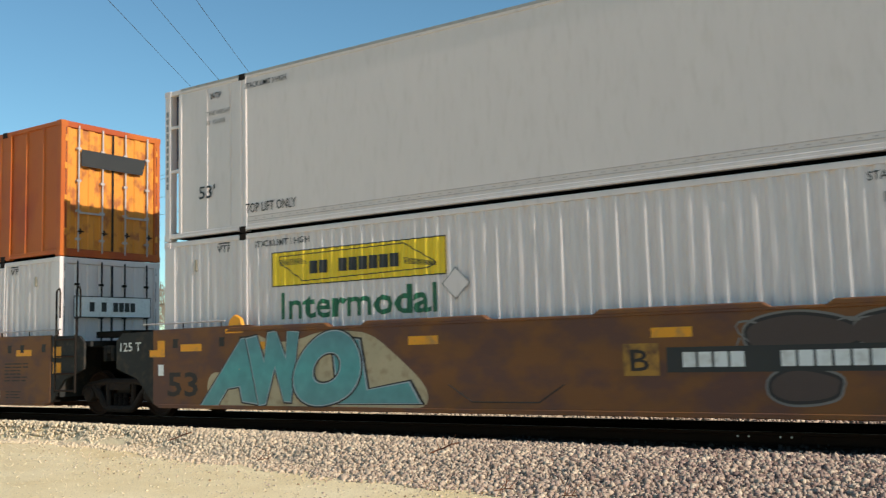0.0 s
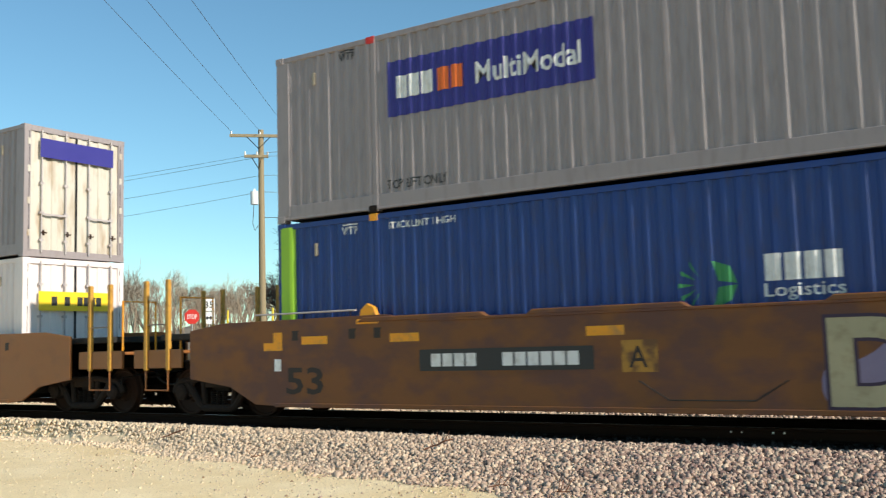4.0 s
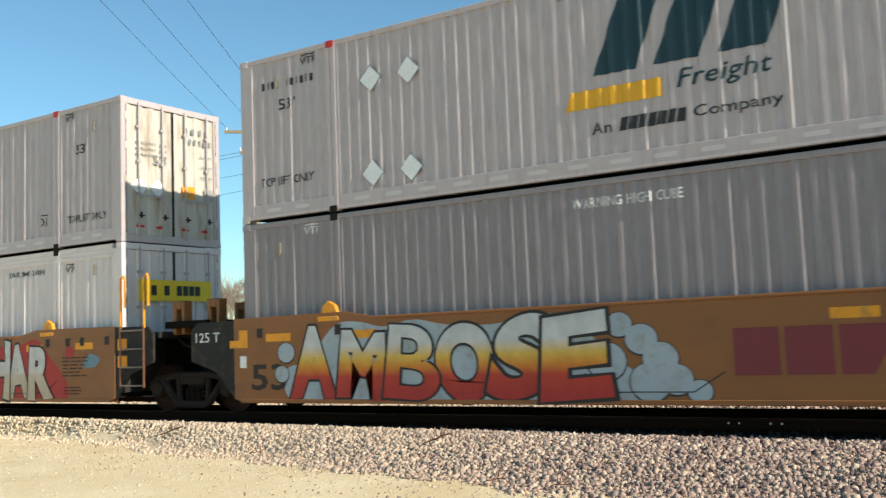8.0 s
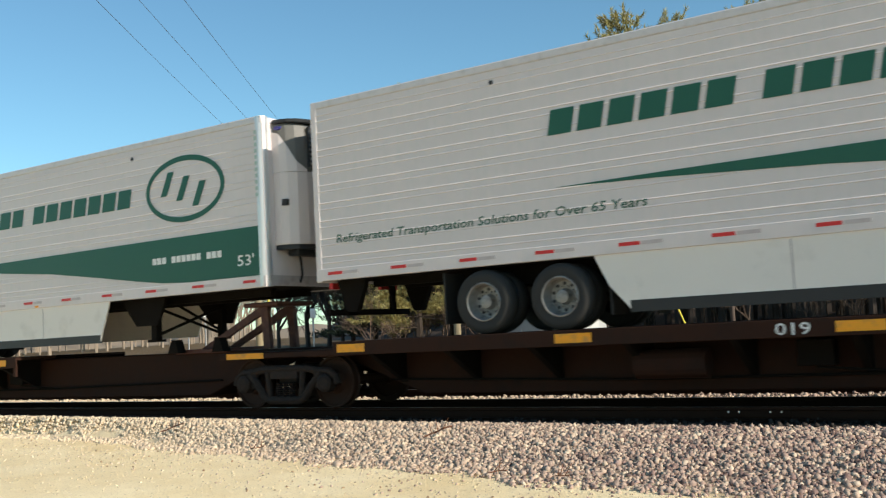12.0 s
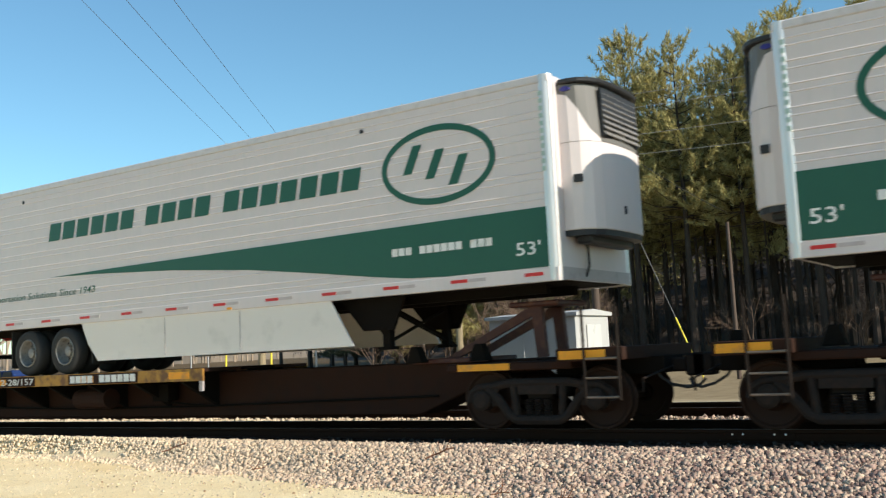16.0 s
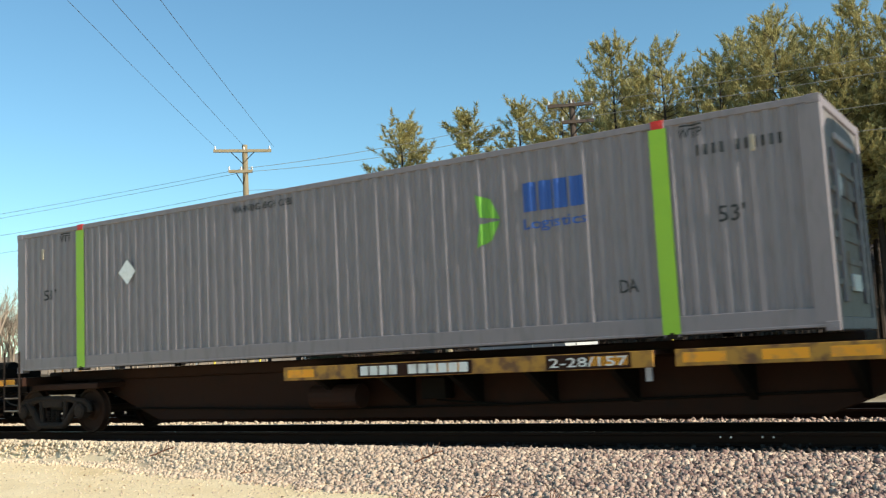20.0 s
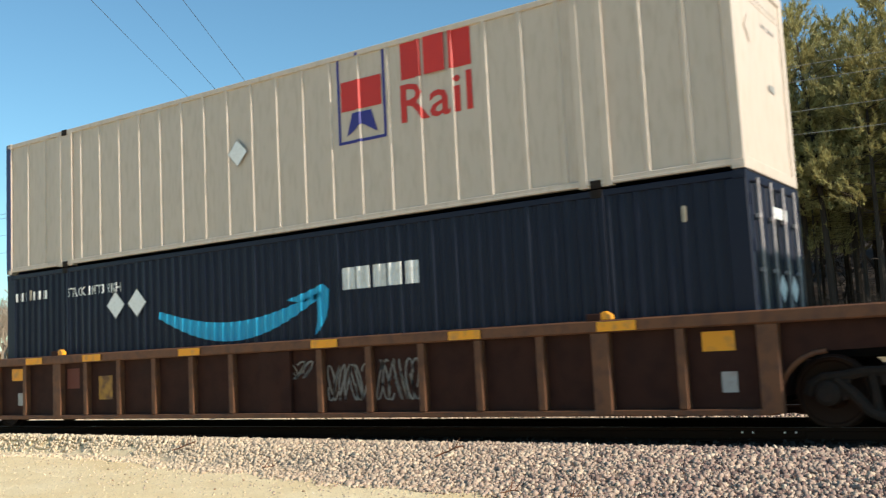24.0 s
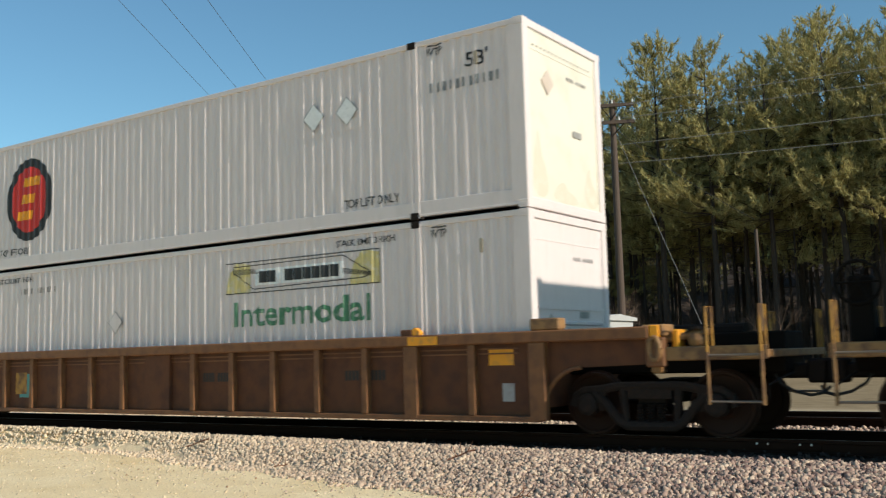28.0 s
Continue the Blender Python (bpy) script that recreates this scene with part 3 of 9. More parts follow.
stones("ballast_stones", 56000, on_shoulder, (0.019, 0.048), BALLAST, "crushed grey-pink ballast stones along the track", 3)
stones("lane_pebbles", 7000, on_lane, (0.006, 0.02), PEBBLE, "small yellow-grey pebbles on the gravel lane", 4)
stones("stray_stones", 4500, lambda rng, n: strewn(rng, n), (0.008, 0.024), BALLAST, "loose grey-pink stones strewn over the lane", 6)
stones("dry_litter", 800, lambda rng, n: strewn(rng, n), (0.007, 0.02), LITTERBITS, "dry brown leaf litter and chips on the lane", 7)
stones("oily_ballast", 5000, under_train, (0.02, 0.048), SHADESTONE, "ballast stones under the rails, the train's shade put into their colour", 8)
stones("middle_ballast", 11000, between_tracks, (0.022, 0.05), BALLAST, "crushed ballast stones between the tracks", 5)


# ---- the train: shared parts ----
CL, CW, CH = 16.154, 2.591, 2.896
HALF, LIFT = CL / 2, CL / 2 - 2.07
train = []                                     # everything that rolls along


def prism_z(shape, pts, z0, z1):
    n = len(pts)
    return shape.add([(x, y, z0) for x, y in pts] + [(x, y, z1) for x, y in pts],
                     [tuple(range(n - 1, -1, -1)), tuple(range(n, 2 * n))] + [(i, (i + 1) % n, n + (i + 1) % n, n + i) for i in range(n)])


def folds(kind):
    """Profile of a container's side along x: points (x, depth behind the outer face)."""
    if kind == "flat":
        return [(-HALF + 0.1, 0.012), (HALF - 0.1, 0.012)]
    if kind == "open_end":                     # smooth sheet that stops short of an open rear frame
        return [(-HALF + 0.44, 0.012), (HALF - 0.1, 0.012)]
    lo, hi = -HALF + 0.14, HALF - 0.14
    if kind == "hat":                          # smooth sheet with narrow outside stiffeners
        out = [(lo, 0.034)]
        for i in range(25):
            c = HALF - 15.42 + 0.614 * i
            if abs(abs(c) - LIFT) < 0.28:
                continue
            out += [(c - 0.05, 0.034), (c - 0.03, 0.004), (c + 0.03, 0.004), (c + 0.05, 0.034)]
        return out + [(hi, 0.034)]
    lo, hi = -HALF + 0.27, HALF - 0.27
    n = 74
    p = (hi - lo) / n
    uneven = random.Random(46 if kind == "corr46" else 56)      # pressed steel: no two folds stand out alike
    out = []
    for i in range(n):
        x, a, b = lo + i * p, uneven.uniform(0.004, 0.009), uneven.uniform(0.004, 0.009)
        if uneven.random() < 0.24:
            b = 0.0
        out += [(x, a), (x + 0.28 * p, b), (x + 0.5 * p, 0.04), (x + 0.8 * p, 0.04)]
    return out + [(hi, 0.006)]


def depth_of(kind):
    pts = folds(kind)
    xs, ds = [p[0] for p in pts], [p[1] for p in pts]
    if kind.startswith("corr"):                # past the folds stand the corner posts
        return lambda x: float(np.interp(x, xs, ds, left=-0.005, right=-0.005))
    return lambda x: float(np.interp(x, xs, ds))


cache = {}


def shared(key, make):
    if key not in cache:
        cache[key] = make()
    return cache[key]


def side_mesh(kind, material):
    pts = folds(kind)
    if not kind.startswith("corr"):
        poly = [(x, -CW / 2 + d) for x, d in pts] + [(pts[-1][0], -CW / 2 + 0.1), (pts[0][0], -CW / 2 + 0.1)]
        return prism_z(Shape(), poly, 0.1, CH - 0.06).mesh("side_wall", material)
    # the folds waver a little on their way up, so that low sun catches some of them only in part
    r = random.Random(len(material.name) + len(kind))
    levels = [0.1, 0.45, 0.9, 1.35, 1.8, 2.25, 2.55, CH - 0.06]
    sh, n = Shape(), len(pts)
    sway = [[r.uniform(-0.0025, 0.0035) for _ in levels] for _ in range(n // 4 + 1)]
    for k, z in enumerate(levels):
        sh.v += [(x, -CW / 2 + max(0.0, d + (sway[i // 4][k] if i % 4 < 2 else 0.0)), z) for i, (x, d) in enumerate(pts)]
    sh.f = [(k * n + i, k * n + i + 1, (k + 1) * n + i + 1, (k + 1) * n + i) for k in range(len(levels) - 1) for i in range(n - 1)]
    back = -CW / 2 + 0.09
    sh.add([(pts[0][0], back, 0.1), (pts[-1][0], back, 0.1), (pts[-1][0], back, CH - 0.06), (pts[0][0], back, CH - 0.06)], [(3, 2, 1, 0)])
    return sh.mesh("side_wall", material)


def door_end(box, material, rods=BRIGHT):
    """Two doors with lock rods and hinges in the end that faces ahead."""
    x = HALF
    for k, (y0, y1) in enumerate(((-1.19, -0.01), (0.01, 1.19))):
        s = Shape()
        n = 4
        pts = []
        for i in range(n):
            a, b = y0 + (y1 - y0) * i / n, y0 + (y1 - y0) * (i + 1) / n
            w = b - a
            pts += [(a, 0.0), (a + 0.42 * w, 0.0), (a + 0.5 * w, -0.025), (b - 0.08 * w, -0.025)]
        poly = [(x - 0.02 + d, y) for y, d in pts] + [(x - 0.02, y1), (x - 0.07, y1), (x - 0.07, y0)]
        n_p = len(poly)
        s.add([(a, b, 0.17) for a, b in poly] + [(a, b, CH - 0.14) for a, b in poly],
              [tuple(range(n_p - 1, -1, -1)), tuple(range(n_p, 2 * n_p))] + [(i, (i + 1) % n_p, n_p + (i + 1) % n_p, n_p + i) for i in range(n_p)])
        door = s.put("door", material, box)
        for yy in (y0 + 0.3, y1 - 0.28):
            r = Shape().rod((x + 0.025, yy, 0.1), (x + 0.025, yy, CH - 0.08), 0.018, 8)
            for zz in (0.35, 0.95, 1.6, 2.3):
                r.box(x - 0.02, yy - 0.05, zz, x + 0.035, yy + 0.05, zz + 0.05)
            r.put("lock_rod", rods, door)
        Shape().box(x + 0.03, y0 + 0.3, 0.92, x + 0.05, y1 - 0.25, 0.96).put("handle", rods, door)
        edge = y0 if k == 0 else y1
        for yy in (y0, y1 - 0.01):
            Shape().box(x - 0.03, yy, 0.17, x + 0.002, yy + 0.01, CH - 0.14).put("gasket", PLASTIC, door, "dark rubber gasket")
        for yy in (y0 + 0.34, y1 - 0.24):
            Shape().box(x + 0.03, yy - 0.06, 0.52, x + 0.05, yy + 0.08, 0.55).box(x + 0.02, yy - 0.02, 0.48, x + 0.045, yy + 0.02, 0.6).put("latch", WHEELRUST, door, "rusty door latch")
        for zz in (0.45, 1.15, 1.85, 2.45):
            Shape().box(x - 0.03, edge - 0.03, zz, x + 0.012, edge + 0.03, zz + 0.14).put("hinge", material, door)


def wall_end(box, material, ribs=0, low_ribs=False):
    x = HALF
    s = Shape().box(x - 0.07, -1.19, 0.17, x - 0.03, 1.19, CH - 0.1)
    wall = s.put("front_wall", material, box)
    for y0 in (-1.13, 1.09):
        Shape().box(x - 0.035, y0, 0.3, x - 0.02, y0 + 0.04, CH - 0.25).put("edge_strip", material, wall)
    if low_ribs or not ribs:
        Shape().box(x - 0.035, -1.05, 2.45, x - 0.024, 1.05, 2.47).put("seam", material, wall)
        if low_ribs:
            end_mark(box, "placard", polys2d([(0, -0.26), (0.26, 0), (0, 0.26), (-0.26, 0)]), ROOFGREY, -0.72, 1.1, "grey diamond placard", lift=-0.012)
            end_mark(box, "placard_face", diamond2d(0.23), ENDWHITE, -0.72, 1.1, "", lift=-0.0095)
        else:
            end_mark(box, "rivet_row", blocks("x " * 16, 2.0, 0.018), GRIME_INK, -1.0, 2.52, "row of dark rivets", lift=-0.02)
            end_mark(box, "placard", diamond2d(0.2), CREAM, -0.55, 2.02, "weathered diamond placard", lift=-0.015)
        end_mark(box, "number_marking", strokes("xxxx xxxxxx", 0.7, 0.06), PLACARDEDGE, 0.1, 2.2, "small bars in place of a number", lift=-0.02)
        end_mark(box, "data_plate", rect2d(0.3, 0.1), DOORWHITE, 0.25, 1.3, "pale data plate", lift=-0.015)
    if ribs:
        for i in range(ribs):
            z = 0.55 + i * 1.75 / ribs
            Shape().box(x - 0.035, -1.05, z, x - 0.008, 1.05, z + 0.09).put("rib", material, wall, bevel=0.01)
    if low_ribs:
        Shape().box(x - 0.035, -1.08, 1.42, x - 0.012, 1.08, 1.47).put("rail", material, wall)
        for z in (0.5, 0.85, 1.18):
            Shape().prism_y([(x - 0.035, z), (x + 0.012, z + 0.02), (x + 0.012, z + 0.06), (x - 0.035, z + 0.08)], -0.95, 1.0).put("rib", material, wall)


def container(right, z, material, wall, label, end="doors", post=None, rail=None, casting=STEEL, end_mat=None, roof=ROOFGREY, group="containers on the train", fluted=False, patches=False, rods=BRIGHT):
    box = thing("shipping_container", (right - HALF, YC, z), label, "container", group)
    train.append(box)
    post, rail, end_mat = post or material, rail or material, end_mat or material
    me = shared(("side", wall, material.name), lambda: side_mesh(wall, material))
    place("side_wall", me, box)
    place("side_wall", me, box, at=pose(0, 0, 0, 0, 0, 180) if wall != "open_end" else pose(0, CW - 0.12, 0))
    corr = wall.startswith("corr")
    low = 0.29 if corr and not (fluted or material is JBWHITE) else 0.26 if corr else 0.14
    rl = shared(("rail", low, rail.name), lambda: Shape().box(-HALF + 0.1, -CW / 2 - 0.001, 0.045, HALF - 0.1, -CW / 2 + 0.09, low).box(-HALF + 0.1, -CW / 2 - 0.008, 0.045, HALF - 0.1, -CW / 2 + 0.05, 0.085).mesh("bottom_rail", rail, bevel=0.008))
    rt = shared(("top", rail.name), lambda: Shape().box(-HALF + 0.1, -CW / 2 - 0.002, CH - 0.1, HALF - 0.1, -CW / 2 + 0.08, CH - 0.008).mesh("top_rail", rail, bevel=0.01))
    if fluted:
        prof = [(-CW / 2 + 0.09, CH - 0.27), (-CW / 2 + 0.004, CH - 0.27)]
        for k in range(3):
            z0 = CH - 0.27 + k * 0.087
            prof += [(-CW / 2 - 0.004, z0 + 0.012), (-CW / 2 - 0.004, z0 + 0.06), (-CW / 2 + 0.012, z0 + 0.068), (-CW / 2 + 0.012, z0 + 0.08)]
        prof += [(-CW / 2 + 0.0, CH - 0.008), (-CW / 2 + 0.09, CH - 0.008)]
        rt = shared(("fluted", rail.name), lambda: Shape().prism_x(prof[::-1], -HALF + 0.29, HALF - 0.29).mesh("top_rail", rail))
    pw = 0.29 if corr else 0.16
    cps = {sx: shared(("post", post.name, pw, sx), lambda: Shape().box(-0.08 - (pw - 0.16 if sx > 0 else 0), -0.004, 0.1, 0.08 + (pw - 0.16 if sx < 0 else 0), 0.16, CH - 0.1).mesh("corner_post", post, bevel=0.012)) for sx in (-1, 1)}
    wide = prism_z(Shape(), [(-0.25, -0.006), (-0.13, -0.006), (-0.13, 0.01), (0.13, 0.01), (0.13, -0.006), (0.25, -0.006), (0.25, 0.12), (-0.25, 0.12)], 0.02, CH - 0.04)
    lp = shared(("wide", post.name), lambda: wide.mesh("lift_post", post, bevel=0.006)) if wall == "hat" else shared(("lift", post.name), lambda: prism_z(Shape(), [(-0.1, -0.006), (-0.02, -0.006), (-0.02, 0.012), (0.02, 0.012), (0.02, -0.006), (0.1, -0.006), (0.1, 0.12), (-0.1, 0.12)], 0.02, CH - 0.04).mesh("lift_post", post, bevel=0.006))
    def castings(mat):
        return shared(("cast", mat.name), lambda: Shape().box(-0.085, -0.008, 0, 0.085, 0.16, 0.118).box(-0.035, -0.011, 0.03, 0.035, 0, 0.085).mesh("corner_casting", mat, bevel=0.01))
    for turn in (0, 180):
        m = pose(0, 0, 0, 0, 0, turn)
        place("bottom_rail", rl, box, at=m)
        place("top_rail", rt, box, at=m)
        for sx in (-1, 1):
            place("corner_post", cps[sx], box, at=m @ pose(sx * (HALF - 0.082), -CW / 2, 0))
            place("lift_post", lp, box, at=m @ pose(sx * LIFT, -CW / 2 - 0.002, 0))
            for cz in (0.0, CH - 0.118):
                place("corner_casting", castings(post), box, at=m @ pose(sx * (HALF - 0.086), -CW / 2 - 0.004, cz))
                place("corner_casting", castings(casting if cz else STEEL), box, at=m @ pose(sx * LIFT, -CW / 2 - 0.004, cz))
    place("roof", shared(("roof", roof.name), lambda: Shape().box(-HALF + 0.08, -CW / 2 + 0.06, CH - 0.05, HALF - 0.08, CW / 2 - 0.06, CH - 0.012).mesh("roof", roof)), box)
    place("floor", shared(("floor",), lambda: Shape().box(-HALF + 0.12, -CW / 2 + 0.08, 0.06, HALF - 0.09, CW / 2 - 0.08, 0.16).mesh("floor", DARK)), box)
    back = -HALF + (0.44 if wall == "open_end" else 0.01)
    Shape().box(back, -1.19, 0.1, back + 0.05, 1.19, CH - 0.06).put("rear_wall", end_mat, box)
    for z0, z1 in ((0.005, 0.165), (CH - 0.135, CH - 0.006)):
        Shape().box(HALF - 0.12, -1.2, z0, HALF - 0.002, 1.2, z1).put("end_sill", post, box, bevel=0.01)
    if end == "doors":
        door_end(box, end_mat, rods)
    else:
        wall_end(box, end_mat, ribs=6 if end == "ribbed" else 0, low_ribs=end == "low_ribs")
    box_kind[box.name] = wall
    if corr:
        vent = shared("vent", lambda: Shape().prism_y([(-0.03, 0.02), (-0.015, 0), (0.015, 0), (0.03, 0.02), (0.03, 0.2), (0.015, 0.22), (-0.015, 0.22), (-0.03, 0.2)], -0.006, 0.03).mesh("vent", WORNVENT, bevel=0.004))
        for x in (HALF - 0.85, -HALF + 0.85):
            place("vent", vent, box, "small weathered vent cover", at=(x, -CW / 2, 2.3))
    if patches:
        for i in range(24):
            mark_x = -HALF + 0.75 + i * (CL - 1.5) / 23
            if abs(abs(mark_x) - LIFT) > 0.4:
                decal(box, "rail_patch", polys2d([(0.02, 0), (0.3, 0), (0.32, 0.02), (0.32, 0.045), (0.3, 0.065), (0.02, 0.065), (0, 0.045), (0, 0.02)]), PALEPATCH, mark_x - 0.16, 0.15, -CW / 2 - 0.001, lift=0.003)
    return box


box_kind = {}
WORNVENT = paint("weathered_vent_metal", (0.34, 0.29, 0.22), 0.6, vary=0.2, scale=12)
PALEPATCH = paint("pale_touch_up_paint", (0.58, 0.53, 0.51), 0.5)


def mark(box, name, shape, material, from_right, z, label="", lift=0.009):
    """A painted mark on a container's side, its left edge from_right metres behind the box's front end."""
    kind = box_kind[box.name]
    decal(box, name, shape, material, HALF - from_right, z, -CW / 2, label, [p[0] for p in folds(kind)], depth_of(kind), lift=lift)


def end_mark(box, name, shape, material, y, z, label="", lift=0.012):
    decal(box, name, shape, material, HALF, z, y, label, end=True, lift=lift)


def placards(box, places, size=0.21, face=None):
    for fr, z in places:
        r = random.Random(int(fr * 100 + z * 10))
        plate = [(a * r.uniform(0.93, 1.0), b * r.uniform(0.93, 1.0)) for a, b in ((0, -size), (size * 0.5, -size * 0.5), (size, 0), (size * 0.5, size * 0.5), (0, size), (-size * 0.5, size * 0.5), (-size, 0), (-size * 0.5, -size * 0.5))]
        decal(box, "placard_edge", diamond2d(size + 0.012), PLACARDEDGE, HALF - fr, z, -CW / 2, "grey placard edge", lift=0.004)
        decal(box, "placard", polys2d(plate), face or PLACARD, HALF - fr, z, -CW / 2, "worn white diamond placard", lift=0.007)


ENDYELLOW = paint("worn_yellow_upright", (0.50, 0.26, 0.04), 0.55, vary=0.2, scale=4, stain=(0.2, 0.1, 0.03), amount=0.6)
WORNRUNG = paint("worn_rung_steel", (0.22, 0.17, 0.13), 0.5, metal=0.2)
MAROONPATCH = paint("dull_red_patch", (0.13, 0.035, 0.022), 0.7)
GRIME_INK = paint("dark_rivets", (0.2, 0.17, 0.13), 0.6)


# ---- trucks ----
def build_truck():
    """One two-axle truck, parked out of the way as a pattern for the others."""
    t = Shape().box(-0.2, -0.95, 0.42, 0.2, 0.95, 0.62).box(-0.28, -0.3, 0.6, 0.28, 0.3, 0.72).put("truck", STEEL, None, "dark cast-steel truck", bevel=0.02)
    fr = Shape()
    fr.path([(-1.12, 0, 0.4), (-1.08, 0, 0.52), (-0.95, 0, 0.6), (-0.72, 0, 0.615), (-0.45, 0, 0.66), (0.45, 0, 0.66), (0.72, 0, 0.615), (0.95, 0, 0.6), (1.08, 0, 0.52), (1.12, 0, 0.4)], 0.062, 8)
    fr.path([(-0.8, -0.01, 0.58), (-0.62, -0.02, 0.42), (-0.44, -0.025, 0.2), (-0.33, -0.025, 0.145), (0.33, -0.025, 0.145), (0.44, -0.025, 0.2), (0.62, -0.02, 0.42), (0.8, -0.01, 0.58)], 0.068, 8)
    for s in (-1, 1):
        fr.path([(s * 0.39, 0, 0.65), (s * 0.37, 0, 0.42), (s * 0.35, 0, 0.17)], 0.055, 8)
        fr.path([(s * 0.66, 0, 0.6), (s * 0.72, 0, 0.45), (s * 0.7, 0, 0.34)], 0.05, 8)
        fr.lathe_y([(0.0, -0.12), (0.1, -0.12), (0.145, -0.09), (0.155, 0.06)], 16, s * 0.89, 0.42)
    fr.box(-0.3, -0.05, 0.5, 0.3, 0.06, 0.62)
    fr.box(-0.34, -0.06, 0.12, 0.34, 0.06, 0.2)
    frame_me = fr.mesh("side_frame", FRAMESTEEL, smooth=False)
    coil = [(0.064 if k % 2 else 0.046, 0.2 + k * 0.0165) for k in range(15)]
    spring_me = Shape().lathe_y(coil[::-1], 10).mesh("spring", STEEL)
    w = Shape()
    for s in (-1, 1):
        prof = [(0.09, s * 0.62), (0.13, s * 0.66), (0.14, s * 0.72), (0.34, s * 0.735), (0.36, s * 0.68), (0.45, s * 0.682), (0.452, s * 0.705), (0.424, s * 0.72), (0.418, s * 0.82), (0.385, s * 0.822), (0.36, s * 0.79), (0.2, s * 0.76), (0.15, s * 0.82), (0.09, s * 0.825)]
        w.lathe_y(prof if s < 0 else prof[::-1], 30)
        w.rod((0, s * 0.82, 0), (0, s * 1.08, 0), 0.085, 14)
        for k in range(3):
            a = k * 2.094
            w.rod((0.05 * math.cos(a), s * 1.07, 0.05 * math.sin(a)), (0.05 * math.cos(a), s * 1.1, 0.05 * math.sin(a)), 0.016, 6)
    w.rod((0, -0.7, 0), (0, 0.7, 0), 0.08, 12)
    wheel_me = w.mesh("wheelset", WHEELRUST)
    tread = Shape()
    for s in (-1, 1):
        tread.lathe_y([(0.4185, s * 0.725), (0.4185, s * 0.815)] if s < 0 else [(0.4185, s * 0.815), (0.4185, s * 0.725)], 30)
    for s in (-1, 1):
        place("side_frame", frame_me, t, at=(0, s * 1.0, 0))
        for dx in (-0.14, 0, 0.14):
            place("spring", spring_me, t, at=pose(dx, s * 1.0, 0, 90))
    for sx in (-0.89, 0.89):
        place("wheelset", wheel_me, t, "rusty wheels on a steel axle", at=(sx, 0, 0.42))
    return t


TRUCK = build_truck()


def truck_under(car, x):
    return clone(TRUCK, car, pose(x, 0, RAIL) @ Matrix.Diagonal((1.04, 1, 1.04, 1)))


def ladder(car, x0, x1, y, z0, z1, rungs, material, top=None, name="ladder", rung=None):
    top = z1 if top is None else top
    lad = Shape().rod((x0, y, z0), (x0, y, top), 0.022).put(name, material, car)
    Shape().rod((x1, y, z0), (x1, y, top), 0.022).put("stile", material, lad)
    for i in range(rungs):
        z = z0 + 0.04 + (z1 - z0 - 0.08) * i / max(1, rungs - 1)
        Shape().rod((x0, y, z), (x1, y, z), 0.016).put("rung", rung or WORNRUNG, lad, "rung worn to bare metal" if rung is None else "")
    return lad


def coupler(car, x, s):
    """Coupler head with its shank and the air hose, at the end x, facing the way s."""
    c = Shape().box(min(x - s * 0.9, x), -0.09, 0.66, max(x - s * 0.9, x), 0.09, 0.86)
    c.box(x - 0.14, -0.16, 0.6, x + 0.16, 0.16, 0.92).put("coupler", STEEL, car, bevel=0.03)
    hose = [(x - s * 0.5, -0.35, 0.72), (x - s * 0.42, -0.38, 0.6), (x - s * 0.25, -0.4, 0.5), (x - s * 0.05, -0.36, 0.45), (x + s * 0.1, -0.26, 0.48), (x + s * 0.16, -0.2, 0.56)]
    Shape().path(hose, 0.022, 6).put("air_hose", RUBBER, car)
    Shape().rod((x - s * 0.3, -0.2, 0.75), (x - s * 0.3, -1.35, 0.62), 0.014).rod((x - s * 0.3, -1.35, 0.62), (x - s * 0.3, -1.35, 0.45), 0.014).put("uncoupling_lever", STEEL, car)


